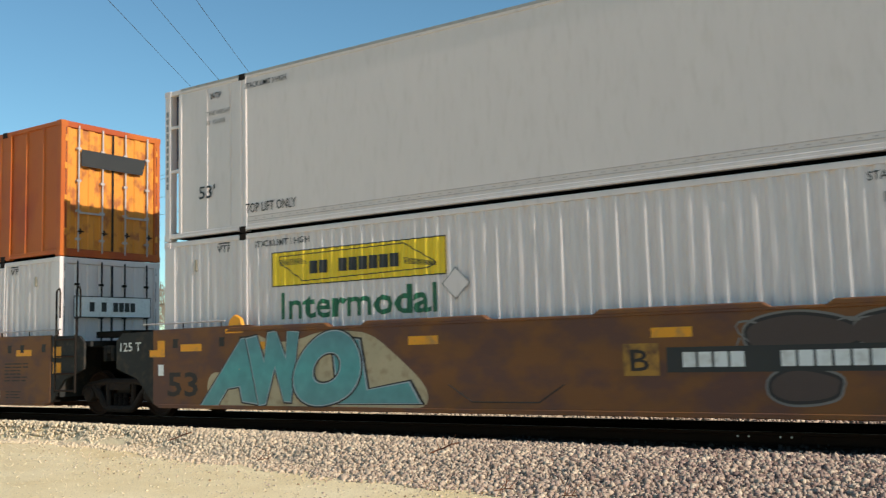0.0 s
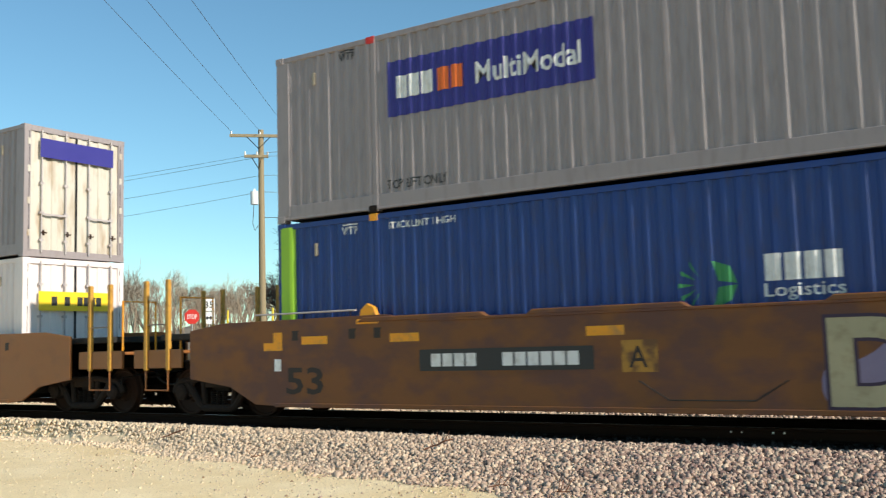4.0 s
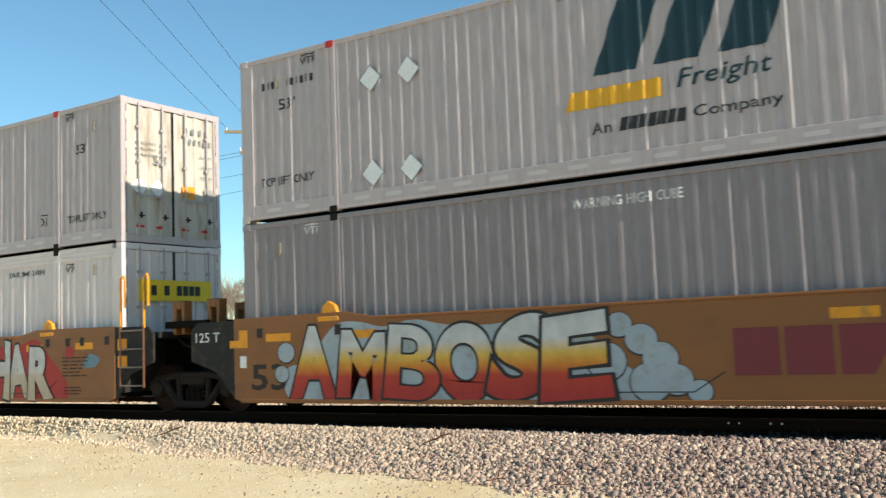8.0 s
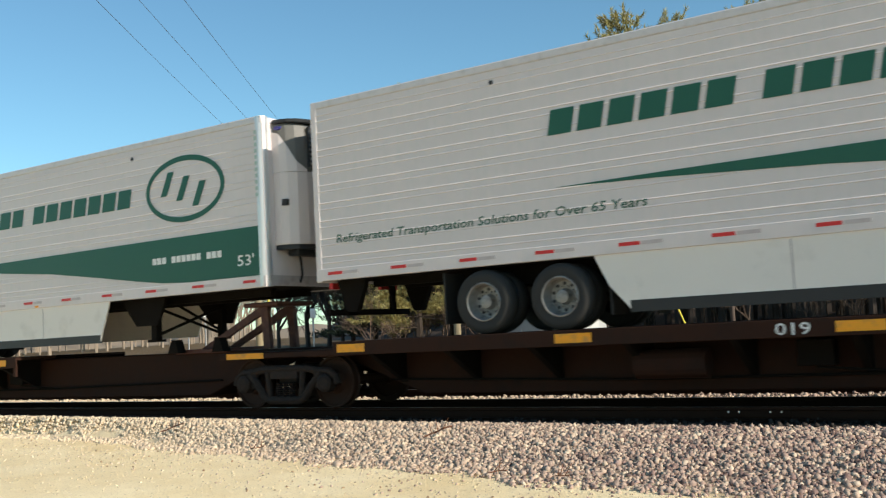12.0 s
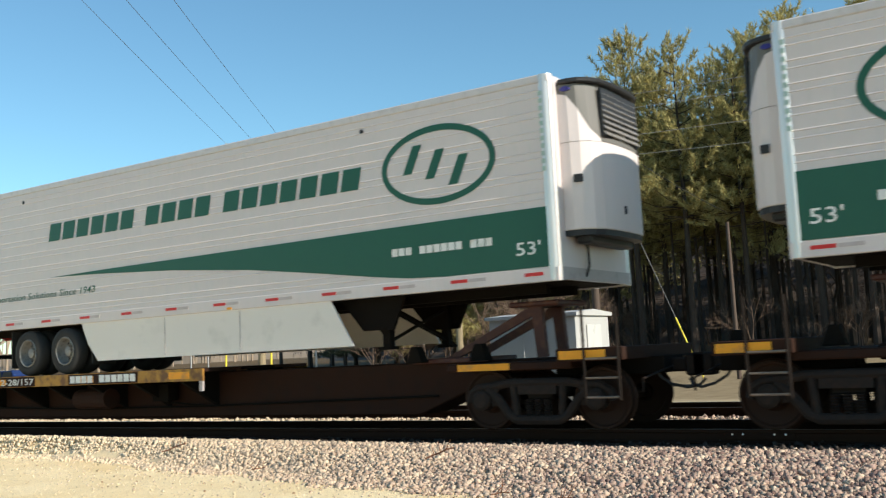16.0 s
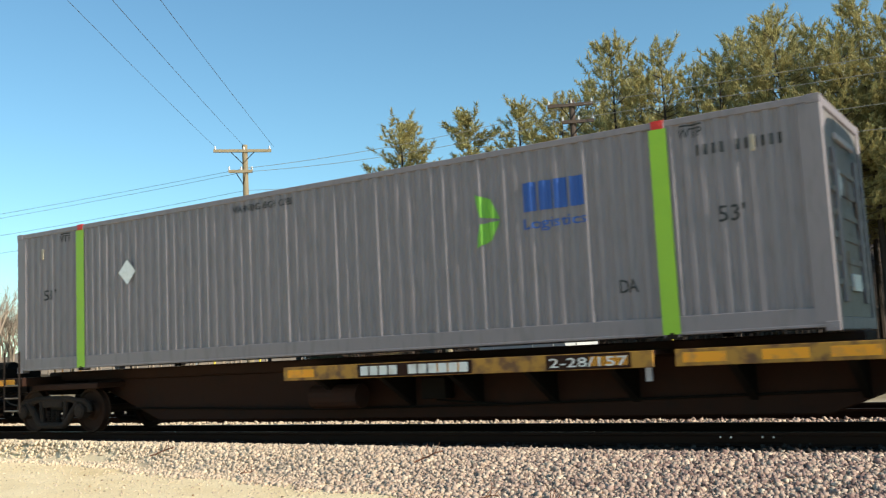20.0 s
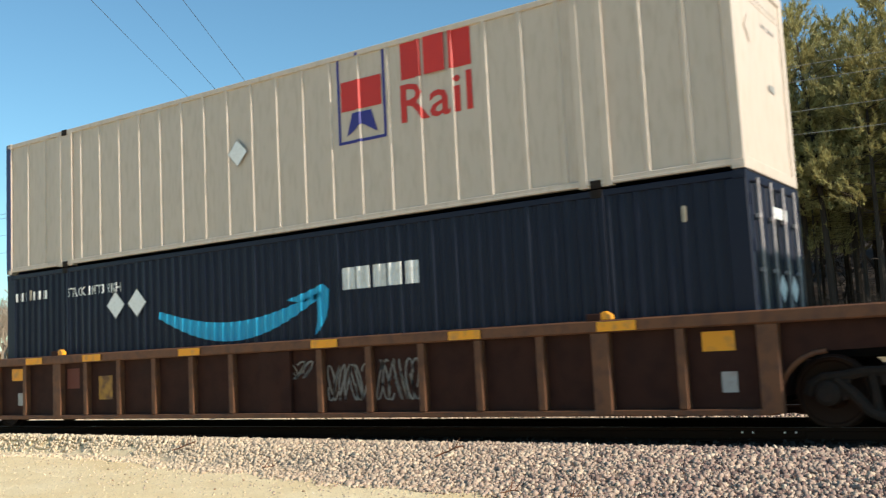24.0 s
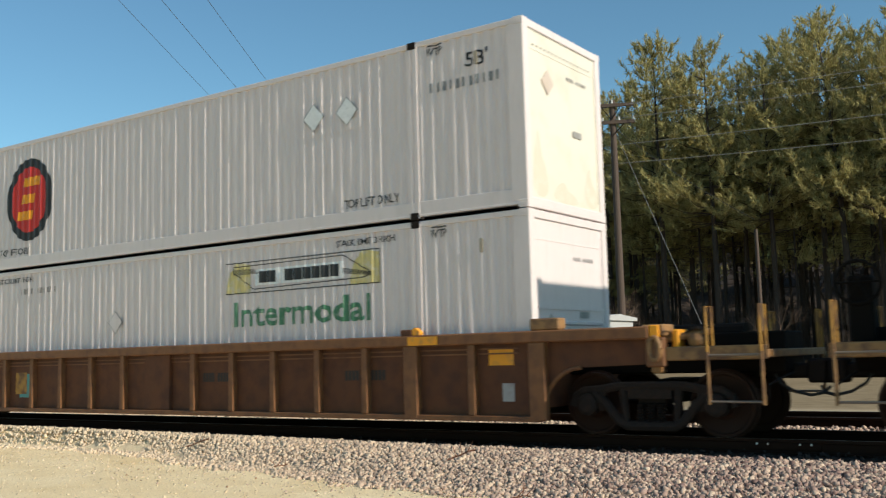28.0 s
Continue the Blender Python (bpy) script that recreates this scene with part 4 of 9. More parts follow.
# ---- flat-sided articulated well cars ----
def well_unit(right, material, label, end_right="joint", end_left="joint", hump=False, sign=True):
    """One unit; right: the front end of the containers that it carries."""
    car = thing("well_car", (right - HALF, YC, 0), label, "railcar", "flat-sided well cars")
    train.append(car)
    top, yo = 1.5, 1.52
    ext = {"joint": 1.12, "coupler": 1.95}
    for turn, (er, el) in ((0, (end_right, end_left)), (180, (end_left, end_right))):
        m = pose(0, 0, 0, 0, 0, turn)
        hr = HALF + (ext[er] if er == "coupler" else 0.05)
        hl = -HALF - (ext[el] if el == "coupler" else 0.05)
        pts = [(-HALF + 0.1, 0.15), (HALF - 0.1, 0.15)]
        pts += [(HALF + 0.35, 0.17), (HALF + 0.95, 0.46), (hr, 0.6), (hr, top - 0.05), (HALF + 1.1, top + 0.06)] if er == "coupler" else [(hr, 0.2)]
        pts += [(HALF - 2.4, top + 0.08), (HALF - 3.0, top - 0.02), (-HALF + 3.0, top - 0.02), (-HALF + 2.4, top + 0.08)]
        pts += [(-HALF - 1.1, top + 0.06), (hl, top - 0.05), (hl, 0.6), (-HALF - 0.95, 0.46), (-HALF - 0.35, 0.17)] if el == "coupler" else [(hl, top + 0.06), (hl, 0.2)]
        if er == "joint":
            pts.insert(3, (hr, top + 0.06))
        Shape().prism_y(pts, -yo, -yo + 0.05).put("side_sheet", material, car, at=m, bevel=0.006)
        lip = Shape().box(-HALF + 3.05, -yo - 0.025, top - 0.06, HALF - 3.05, -yo + 0.12, top - 0.015)
        lip.put("top_sill", material, car, at=m, bevel=0.01)
        Shape().box(-HALF + 0.1, -yo - 0.012, 0.13, HALF - 0.1, -yo + 0.2, 0.2).put("bottom_sill", material, car, at=m, bevel=0.01)
        for s, kind in ((1, er), (-1, el)):
            if kind == "joint":
                q = [(s * (HALF + 0.055), 0.2), (s * (HALF + 0.5), 0.66), (s * (HALF + 1.12), 0.86), (s * (HALF + 1.12), top - 0.12), (s * (HALF + 0.95), top + 0.03), (s * (HALF + 0.055), top + 0.04)]
                Shape().prism_y(q if s > 0 else q[::-1], -yo + 0.01, -yo + 0.06).put("end_panel", DARKEND, car, "dark grey end plate", at=m)
            bx = s * LIFT
            br = Shape().prism_y([(bx - 0.2, top), (bx + 0.2, top), (bx + 0.12, top + 0.2), (bx - 0.02, top + 0.27), (bx - 0.14, top + 0.18)], -yo + 0.02, -yo + 0.1)
            br.box(bx - 0.22, -yo - 0.01, top - 0.06, bx + 0.22, -yo + 0.1, top + 0.02)
            br.put("guide_bracket", SAFETY, car, "yellow container guide", at=m, bevel=0.012)
        if hump:
            for s in (-1, 1):
                p, q = sorted((s * (LIFT + 0.25), s * (HALF + 0.35)))
                rail = Shape().rod((p, -yo + 0.03, top + 0.17), (q, -yo + 0.03, top + 0.17), 0.016).put("handrail", BRIGHT, car, "thin grey handrail", at=m)
                for x in (p + 0.1, (p + q) / 2, q - 0.1):
                    Shape().rod((x, -yo + 0.03, top), (x, -yo + 0.03, top + 0.17), 0.012).put("rail_post", WHEELRUST, rail)
            for cx in (-5.0, -2.0, 2.0, 5.0):
                Shape().prism_y([(cx - 1.2, top - 0.03), (cx + 1.2, top - 0.03), (cx + 1.08, top + 0.05), (cx - 1.08, top + 0.05)], -yo - 0.03, -yo + 0.1).put("sill_cap", material, car, at=m, bevel=0.015)
        for k, rx in enumerate((-7.1, -5.3, -2.0, 1.9, 5.6, 7.2)):
            if turn == 0:
                decal(car, "reflector", rect2d(0.55, 0.13), SAFETY, rx - 0.27, 1.15, -yo, "yellow reflective square")
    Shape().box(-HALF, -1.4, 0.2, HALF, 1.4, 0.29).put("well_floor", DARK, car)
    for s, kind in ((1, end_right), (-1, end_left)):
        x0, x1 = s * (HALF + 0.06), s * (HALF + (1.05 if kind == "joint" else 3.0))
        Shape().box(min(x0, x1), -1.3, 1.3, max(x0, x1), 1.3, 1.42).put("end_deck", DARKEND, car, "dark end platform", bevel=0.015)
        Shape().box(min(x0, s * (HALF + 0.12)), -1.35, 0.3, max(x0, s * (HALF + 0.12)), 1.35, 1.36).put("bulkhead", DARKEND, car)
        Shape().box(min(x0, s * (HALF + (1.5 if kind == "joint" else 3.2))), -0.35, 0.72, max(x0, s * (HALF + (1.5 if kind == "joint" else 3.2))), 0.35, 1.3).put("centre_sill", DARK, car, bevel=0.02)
        if kind == "coupler":
            truck_under(car, s * (HALF + 1.75))
            coupler(car, s * (HALF + 3.62), s)
            xs = sorted((s * (HALF + 2.55), s * (HALF + 3.15)))
            for y in (-1.5, 1.42):
                plate = Shape().box(xs[0] - 0.35, y, 0.8, xs[1] + 0.35, y + 0.06, 1.14).put("side_plate", OCHRE, car, "ochre plate of the end platform", bevel=0.01)
                for x in xs:
                    Shape().box(x - 0.045, y - 0.03, 0.76, x + 0.045, y + 0.05, 2.42).put("post", ENDYELLOW, plate, "worn yellow upright", bevel=0.012)
                Shape().path([(xs[0], y, 0.8), (xs[0], y, 0.4), (xs[1], y, 0.4), (xs[1], y, 0.8)], 0.02).put("step", OCHRE, plate, "bent step iron")
                Shape().rod((xs[0], y, 1.6), (xs[1], y, 1.6), 0.014).put("rung", WORNRUNG, plate)
            Shape().box(xs[0] - 0.35, -1.43, 1.06, xs[1] + 0.35, 1.43, 1.12).put("crossover_platform", OCHRE, car, bevel=0.012)
            Shape().path([(xs[1], -1.2, 1.1), (xs[1], -1.2, 2.1), (xs[1], -0.4, 2.1), (xs[1], -0.4, 1.1)], 0.022).put("handrail", SAFETY, car)
    return car


def joint_truck(car, side=-1, worn=False):
    """The truck that a unit shares with the next, carried under its rear end."""
    x = side * (HALF + 1.62)
    truck_under(car, x)
    top = Shape().box(x - 0.5, -0.5, 0.7, x + 0.5, 0.5, 1.25)
    top.put("articulated_joint", DARK, car, "black joint between the units", bevel=0.06)
    for dx in (-0.42, 0.5):
        for y in (-1.1, 0.5):
            zb, zt = (1.0, 1.32) if worn else (1.35, 1.98)
            port = Shape().box(x + dx - 0.04, y, zb, x + dx + 0.06, y + 0.22, zt).box(x + dx + 0.2, y, zb, x + dx + 0.28, y + 0.22, zt).box(x + dx + 0.06, y, zt - 0.16, x + dx + 0.2, y + 0.22, zt)
            port.put("stanchion", DARKEND if worn else OCHRE, car, bevel=0.02)
    Shape().box(x - 0.55, -1.2, 1.47, x + 0.55, 1.2, 1.6).put("crossover_plate", DARK, car, "black crossover plate", bevel=0.01)
    Shape().path([(x - 0.9, -0.7, 1.4), (x - 0.5, -0.75, 1.15), (x, -0.7, 1.05), (x + 0.5, -0.75, 1.15), (x + 0.9, -0.7, 1.4)], 0.022).put("air_hose", RUBBER, car)


def end_ladder(car, side, material=RIBBROWN, worn=False):
    x = side * (HALF + 0.6)
    ladder(car, x - 0.33, x + 0.33, -1.57, 0.4, 1.5, 4, STEEL if worn else material, top=1.55, rung=WHEELRUST if worn else None)
    for dx in (-0.33, 0.33):
        Shape().path([(x + dx, -1.55, 1.5), (x + dx, -1.55, 2.45), (x + dx + 0.09, -1.55, 2.5), (x + dx + 0.12, -1.55, 2.42), (x + dx + 0.12, -1.55, 1.9)], 0.02 if worn else 0.024).put("grab_iron", STEEL if worn else SAFETY, car, "dark rusty grab iron" if worn else "yellow hooked grab iron")


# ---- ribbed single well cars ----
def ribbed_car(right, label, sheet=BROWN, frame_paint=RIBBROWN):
    car = thing("ribbed_well_car", (right - HALF, YC, 0), label, "railcar", "ribbed well cars")
    train.append(car)
    yo, top = 1.52, 1.4
    for turn in (0, 180):
        m = pose(0, 0, 0, 0, 0, turn)
        arch = [(HALF + 0.18 + 0.62 * (1 - math.cos(a)), 0.15 + 0.72 * math.sin(a)) for a in np.linspace(0.0, math.pi / 2, 8)]
        arch_l = [(-x, z) for x, z in arch[::-1]]
        pts = arch + [(HALF + 1.8, 0.9), (HALF + 1.8, top - 0.12)] + [(-HALF - 1.8, top - 0.12), (-HALF - 1.8, 0.9)] + arch_l
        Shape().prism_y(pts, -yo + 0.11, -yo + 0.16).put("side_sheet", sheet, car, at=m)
        Shape().box(-HALF - 1.85, -yo - 0.02, top - 0.17, HALF + 1.85, -yo + 0.2, top).put("top_chord", frame_paint, car, "brown top chord in a sunlit tone", at=m, bevel=0.02)
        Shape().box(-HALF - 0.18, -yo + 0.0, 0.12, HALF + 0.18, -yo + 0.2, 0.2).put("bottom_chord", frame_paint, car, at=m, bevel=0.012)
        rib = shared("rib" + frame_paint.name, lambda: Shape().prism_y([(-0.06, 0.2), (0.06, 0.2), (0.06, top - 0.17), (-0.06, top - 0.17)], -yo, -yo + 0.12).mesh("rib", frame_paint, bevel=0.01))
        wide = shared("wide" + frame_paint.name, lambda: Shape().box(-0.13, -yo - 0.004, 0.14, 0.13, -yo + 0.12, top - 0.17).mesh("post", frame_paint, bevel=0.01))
        for bow in (arch, arch_l):
            Shape().path([(x, -yo + 0.1, z) for x, z in bow], 0.032, 6).put("arch_trim", frame_paint, car, at=m)
        for i in range(17):
            x = -8.14 + i * 1.0175
            if abs(abs(x) - LIFT) > 0.3 and abs(x) > 0.3 and abs(x) < 7.9:
                place("rib", rib, car, at=m @ pose(x, 0, 0))
        for x in (-LIFT, LIFT, -HALF - 0.15, HALF + 0.15):
            place("post", wide, car, at=m @ pose(x, 0, 0))
        Shape().box(-0.36, -yo + 0.03, 0.2, 0.36, -yo + 0.12, top - 0.17).put("centre_panel", sheet, car, at=m, bevel=0.01)
        for x in (-LIFT, LIFT):
            Shape().box(x - 0.17, -yo - 0.01, top - 0.02, x + 0.05, -yo + 0.12, top + 0.09).put("guide_bracket", sheet, car, at=m, bevel=0.012)
            Shape().prism_y([(x + 0.04, top), (x + 0.2, top), (x + 0.2, top + 0.06), (x + 0.12, top + 0.12), (x + 0.04, top + 0.1)], -yo, -yo + 0.1).put("guide_tip", SAFETY, car, "yellow guide tip", at=m, bevel=0.012)
        if turn == 0 and sheet is BROWN:
            decal(car, "paint_patch", rect2d(0.4, 0.4), MAROONPATCH, -5.8, 0.72, -yo + 0.11, "dull red paint patch")
        for z in (1.08, 1.15) if sheet is not BROWN else ():
            Shape().box(-HALF + 0.2, -yo + 0.085, z, HALF - 0.2, -yo + 0.112, z + 0.022).put("side_stiffener", frame_paint, car, at=m)
        if turn == 0:
            for x in (-7.0, -5.1, -2.3, 0.9, 3.6, 6.0) if sheet is BROWN else (6.0,):
                decal(car, "reflector", rect2d(0.56, 0.13), SAFETY, x, top - 0.155, -yo - 0.021, "yellow reflective strip", lift=0.02)
            for x in (-HALF + 0.35, HALF - 0.7):
                decal(car, "reflector", rect2d(0.42, 0.25), SAFETY, x, 0.92, -yo + 0.11, "yellow reflective square")
                decal(car, "data_plate", rect2d(0.2, 0.26), ROOFGREY, x + 0.22, 0.4, -yo + 0.11, "pale weathered data plate")
            decal(car, "stencil", ring2d(0.15, 0.17, 0.03), GRIME_INK, -4.58, 0.72, -yo + 0.11, "round stencil on a worn yellow square")
            decal(car, "stencil_ground", rect2d(0.42, 0.46), DECKYEL, -4.79, 0.49, -yo + 0.108, "worn yellow square")
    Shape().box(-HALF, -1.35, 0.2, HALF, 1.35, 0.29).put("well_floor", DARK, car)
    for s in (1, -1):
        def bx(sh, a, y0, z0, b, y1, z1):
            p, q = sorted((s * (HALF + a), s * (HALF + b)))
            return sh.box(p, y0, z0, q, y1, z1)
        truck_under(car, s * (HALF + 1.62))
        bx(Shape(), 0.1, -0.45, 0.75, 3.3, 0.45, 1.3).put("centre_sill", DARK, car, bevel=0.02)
        bx(Shape(), 0.06, -1.38, 0.3, 0.12, 1.38, 1.25).put("bulkhead", sheet, car)
        bx(Shape(), 1.75, -1.5, top - 0.14, 2.05, -1.1, top + 0.02).put("pedestal", ENDOCHRE, car, bevel=0.02)
        bx(Shape(), 1.75, 1.1, top - 0.14, 2.05, 1.5, top + 0.02).put("pedestal", ENDOCHRE, car, bevel=0.02)
        bx(Shape(), 2.5, -1.45, 0.96, 3.35, 1.45, 1.06).put("end_platform", ENDOCHRE, car, bevel=0.012)
        bx(Shape(), 2.1, -1.35, 1.02, 2.2, -1.0, 1.35).put("bracket", SAFETY, car, bevel=0.02)
        bx(Shape(), 1.82, -1.42, 0.78, 1.95, -1.2, 1.3).put("bracket", ENDOCHRE, car, bevel=0.02)
        Shape().rod((s * (HALF + 2.0), -1.28, 1.22), (s * (HALF + 2.6), -1.28, 1.3), 0.05).put("pipe", ENDOCHRE, car)
        ball = [(0.165 * math.sin(a), -0.165 * math.cos(a)) for a in np.linspace(0.05, math.pi - 0.05, 9)]
        valve = Shape().lathe_y([(r, -1.2 + y) for r, y in ball], 18, s * (HALF + 2.42), 1.2).put("valve", ENDOCHRE, car, "ochre round valve body", smooth=True)
        Shape().lathe_y([(0.15, -1.34), (0.175, -1.3), (0.178, -1.22), (0.17, -1.2)], 18, s * (HALF + 2.42), 1.2).put("strap", DARK, valve, "dark strap")
        bx(Shape(), 2.3, -1.28, 1.04, 2.52, -1.1, 1.1).put("valve_bracket", ENDOCHRE, car, bevel=0.01)
        loop = [(s * (HALF + 1.93) + 0.075 * math.cos(a), -1.54, 1.1 + 0.15 * math.sin(a)) for a in np.linspace(0, 2 * math.pi, 17)]
        Shape().path(loop, 0.035, 6).put("lifting_lug", ENDOCHRE, car, "ochre oval lifting lug")
        bx(Shape(), 1.8, -1.53, 0.86, 2.06, -1.42, top - 0.15).put("end_post", frame_paint, car, bevel=0.02)
        bx(Shape(), 2.06, -1.5, 0.94, 3.36, -1.4, 1.12).put("side_beam", ENDOCHRE, car, "ochre side beam in a sunlit tone", bevel=0.015)
        Shape().rod((s * (HALF + 1.3), 0.2, 1.25), (s * (HALF + 2.6), 0.2, 1.25), 0.19, 16).put("air_reservoir", DARK, car, smooth=False)
        xs = sorted((s * (HALF + 2.62), s * (HALF + 3.3)))
        for y in (-1.5, 1.5):
            lad = ladder(car, xs[0], xs[1], y, 0.38, 1.04, 2, ENDOCHRE)
            p, q = sorted((s * (HALF + 1.86), s * (HALF + 1.99)))
            Shape().box(p, y - 0.03 if y < 0 else y - 0.2, top - 0.16, q, y + 0.2 if y < 0 else y + 0.03, top + 0.01).put("chord_cap", SAFETY, car, "yellow end cap", bevel=0.012)
            for x in xs:
                Shape().path([(x, y, 0.95), (x, y, 1.62), (x, y * 0.86, 1.62), (x, y * 0.86, 1.0)], 0.02).put("grab_iron", DECKYEL, car, "worn yellow grab iron")
        coupler(car, s * (HALF + 3.62), s)
    # hand brake at the rear end
    hb = Shape().box(-HALF - 3.3, -0.6, 1.0, -HALF - 3.0, -0.25, 1.95).put("hand_brake_housing", DARK, car, bevel=0.03)
    whl = Shape()
    c = Vector((-HALF - 3.15, -0.68, 1.86))
    ring = [c + Vector((0.27 * math.cos(a), 0, 0.27 * math.sin(a))) for a in np.linspace(0, 2 * math.pi, 21)]
    whl.path(ring, 0.024)
    for a in np.linspace(0, math.pi, 4)[:3]:
        d = Vector((0.26 * math.cos(a), 0, 0.26 * math.sin(a)))
        whl.rod(c - d, c + d, 0.013)
    whl.put("brake_wheel", DARK, hb, "black hand-brake wheel")
    return car


# ---- articulated spine cars ----
def spine_unit(truck_r, truck_l, decks, label, end_right=False, end_left=False, stand=None, front=None, yellow=True, stand_way=1):
    """truck_r, truck_l: the two truck centres; decks: spans of the side platforms; stand: where the trailer's kingpin stands."""
    o = (truck_r + truck_l) / 2
    car = thing("spine_car", (o, YC, 0), label, "railcar", "spine cars")
    train.append(car)
    r, l = truck_r - o, truck_l - o
    edge = DECKYEL if yellow else TTXBROWN
    lo, hi = l + 0.9, r - 0.9
    sill = [(lo + 1.6, 0.1), (hi - 1.6, 0.1), (hi, 0.72), (r - 0.3, 0.74), (r - 0.3, 0.94), (l + 0.3, 0.94), (l + 0.3, 0.74), (lo, 0.72)]
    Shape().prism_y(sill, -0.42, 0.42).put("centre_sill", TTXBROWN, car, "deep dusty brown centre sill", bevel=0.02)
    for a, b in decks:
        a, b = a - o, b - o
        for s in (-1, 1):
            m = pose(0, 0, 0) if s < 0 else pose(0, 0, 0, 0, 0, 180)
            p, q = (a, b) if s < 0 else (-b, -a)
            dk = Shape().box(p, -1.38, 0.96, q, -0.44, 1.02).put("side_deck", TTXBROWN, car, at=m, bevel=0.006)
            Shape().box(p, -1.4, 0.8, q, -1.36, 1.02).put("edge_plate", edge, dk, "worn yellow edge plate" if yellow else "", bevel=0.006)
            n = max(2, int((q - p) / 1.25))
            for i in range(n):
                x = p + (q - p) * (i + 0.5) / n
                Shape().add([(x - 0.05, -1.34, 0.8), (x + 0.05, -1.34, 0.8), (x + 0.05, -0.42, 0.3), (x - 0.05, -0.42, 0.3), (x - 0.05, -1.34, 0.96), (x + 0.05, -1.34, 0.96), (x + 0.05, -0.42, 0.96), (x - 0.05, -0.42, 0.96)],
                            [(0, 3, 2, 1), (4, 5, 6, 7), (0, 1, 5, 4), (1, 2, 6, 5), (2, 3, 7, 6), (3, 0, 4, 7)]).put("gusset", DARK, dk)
            Shape().box(q - 0.12, -1.38, 0.62, q - 0.04, -1.33, 0.85).put("stake_pocket", BRIGHT if yellow else TTXBROWN, dk)
            if s < 0:
                for x in (p + 0.1, (p + q) / 2 - 0.3, q - 0.9):
                    decal(dk, "reflector", rect2d(0.56, 0.13), SAFETY, x, 0.845, -1.4, "yellow reflective strip")
    Shape().box(r - 1.5, -1.1, 0.78, r + 0.6, 1.1, 0.9).put("end_bolster", TTXBROWN, car, bevel=0.02)
    Shape().box(l - 0.6, -1.1, 0.78, l + 1.5, 1.1, 0.9).put("end_bolster", TTXBROWN, car, bevel=0.02)
    decal(car, "reflector", rect2d(0.9, 0.1), SAFETY, r - 1.3, 0.79, -1.1, "yellow reflective strip")
    truck_under(car, r)
    if end_left:
        truck_under(car, l)
    for s, on, t in ((1, end_right, r), (-1, end_left, l)):
        if on:
            p, q = sorted((t + s * 0.5, t + s * 1.5))
            Shape().box(p, -1.38, 0.88, q, 1.38, 1.06).put("end_platform", TTXBROWN, car, bevel=0.012)
            decal(car, "reflector", rect2d(0.7, 0.12), SAFETY, p + 0.05, 0.91, -1.38, "yellow reflective strip")
            ladder(car, q - 0.55, q - 0.05, -1.42, 0.35, 0.95, 3, STEEL, top=1.6)
            ladder(car, q - 0.55, q - 0.05, 1.42, 0.35, 0.95, 3, STEEL, top=1.6)
            coupler(car, t + s * 2.05, s)
            Shape().box(min(t, t + s * 1.7), -0.4, 0.66, max(t, t + s * 1.7), 0.4, 0.9).put("draft_sill", DARK, car)
    # tanks and valves along the sill
    Shape().rod((-1.9, -0.85, 0.5), (-0.9, -0.85, 0.5), 0.2, 16).put("air_reservoir", TTXBROWN, car)
    Shape().box(0.2, -0.75, 0.42, 0.65, -0.5, 0.75).rod((0.4, -0.62, 0.4), (1.6, -0.5, 0.3), 0.02).put("brake_valve", DARK, car, bevel=0.02)
    Shape().path([(lo + 1, -0.48, 0.35), (-2, -0.52, 0.28), (1.5, -0.5, 0.3), (hi - 1.2, -0.46, 0.4)], 0.02).put("brake_pipe", DARK, car)
    if stand is not None:
        x = stand - o
        st = Shape().box(x - 0.45, -0.5, 1.72, x + 0.4, 0.5, 1.8).put("trailer_hitch", HITCHRED, car, "red-brown kingpin stand", bevel=0.02)
        for y in (-0.4, 0.3):
            Shape().prism_y([(x - 0.05, 0.95), (x + 0.11, 0.95), (x + 0.06, 1.75), (x - 0.12, 1.75)], y, y + 0.1).put("leg", HITCHRED, st)
            Shape().prism_y([(x - stand_way * 1.75, 0.98), (x - stand_way * 1.5, 0.98), (x - stand_way * 0.02, 1.62), (x - stand_way * 0.1, 1.74)][::1 if stand_way > 0 else -1], y + 0.01, y + 0.09).put("diagonal_strut", HITCHRED, st)
        for dx in (-2.1, -0.9):
            Shape().prism_y([(x + dx - 0.16, 0.94), (x + dx + 0.16, 0.94), (x + dx + 0.06, 1.2), (x + dx - 0.06, 1.2)], -0.75, -0.55).put("container_pedestal", DARK, car, bevel=0.01)
        Shape().box(x - stand_way * 1.6 - 0.7, -0.5, 0.92, x - stand_way * 1.6 + 0.7, 0.5, 1.0).put("hitch_base", HITCHRED, car, bevel=0.01)
    return car


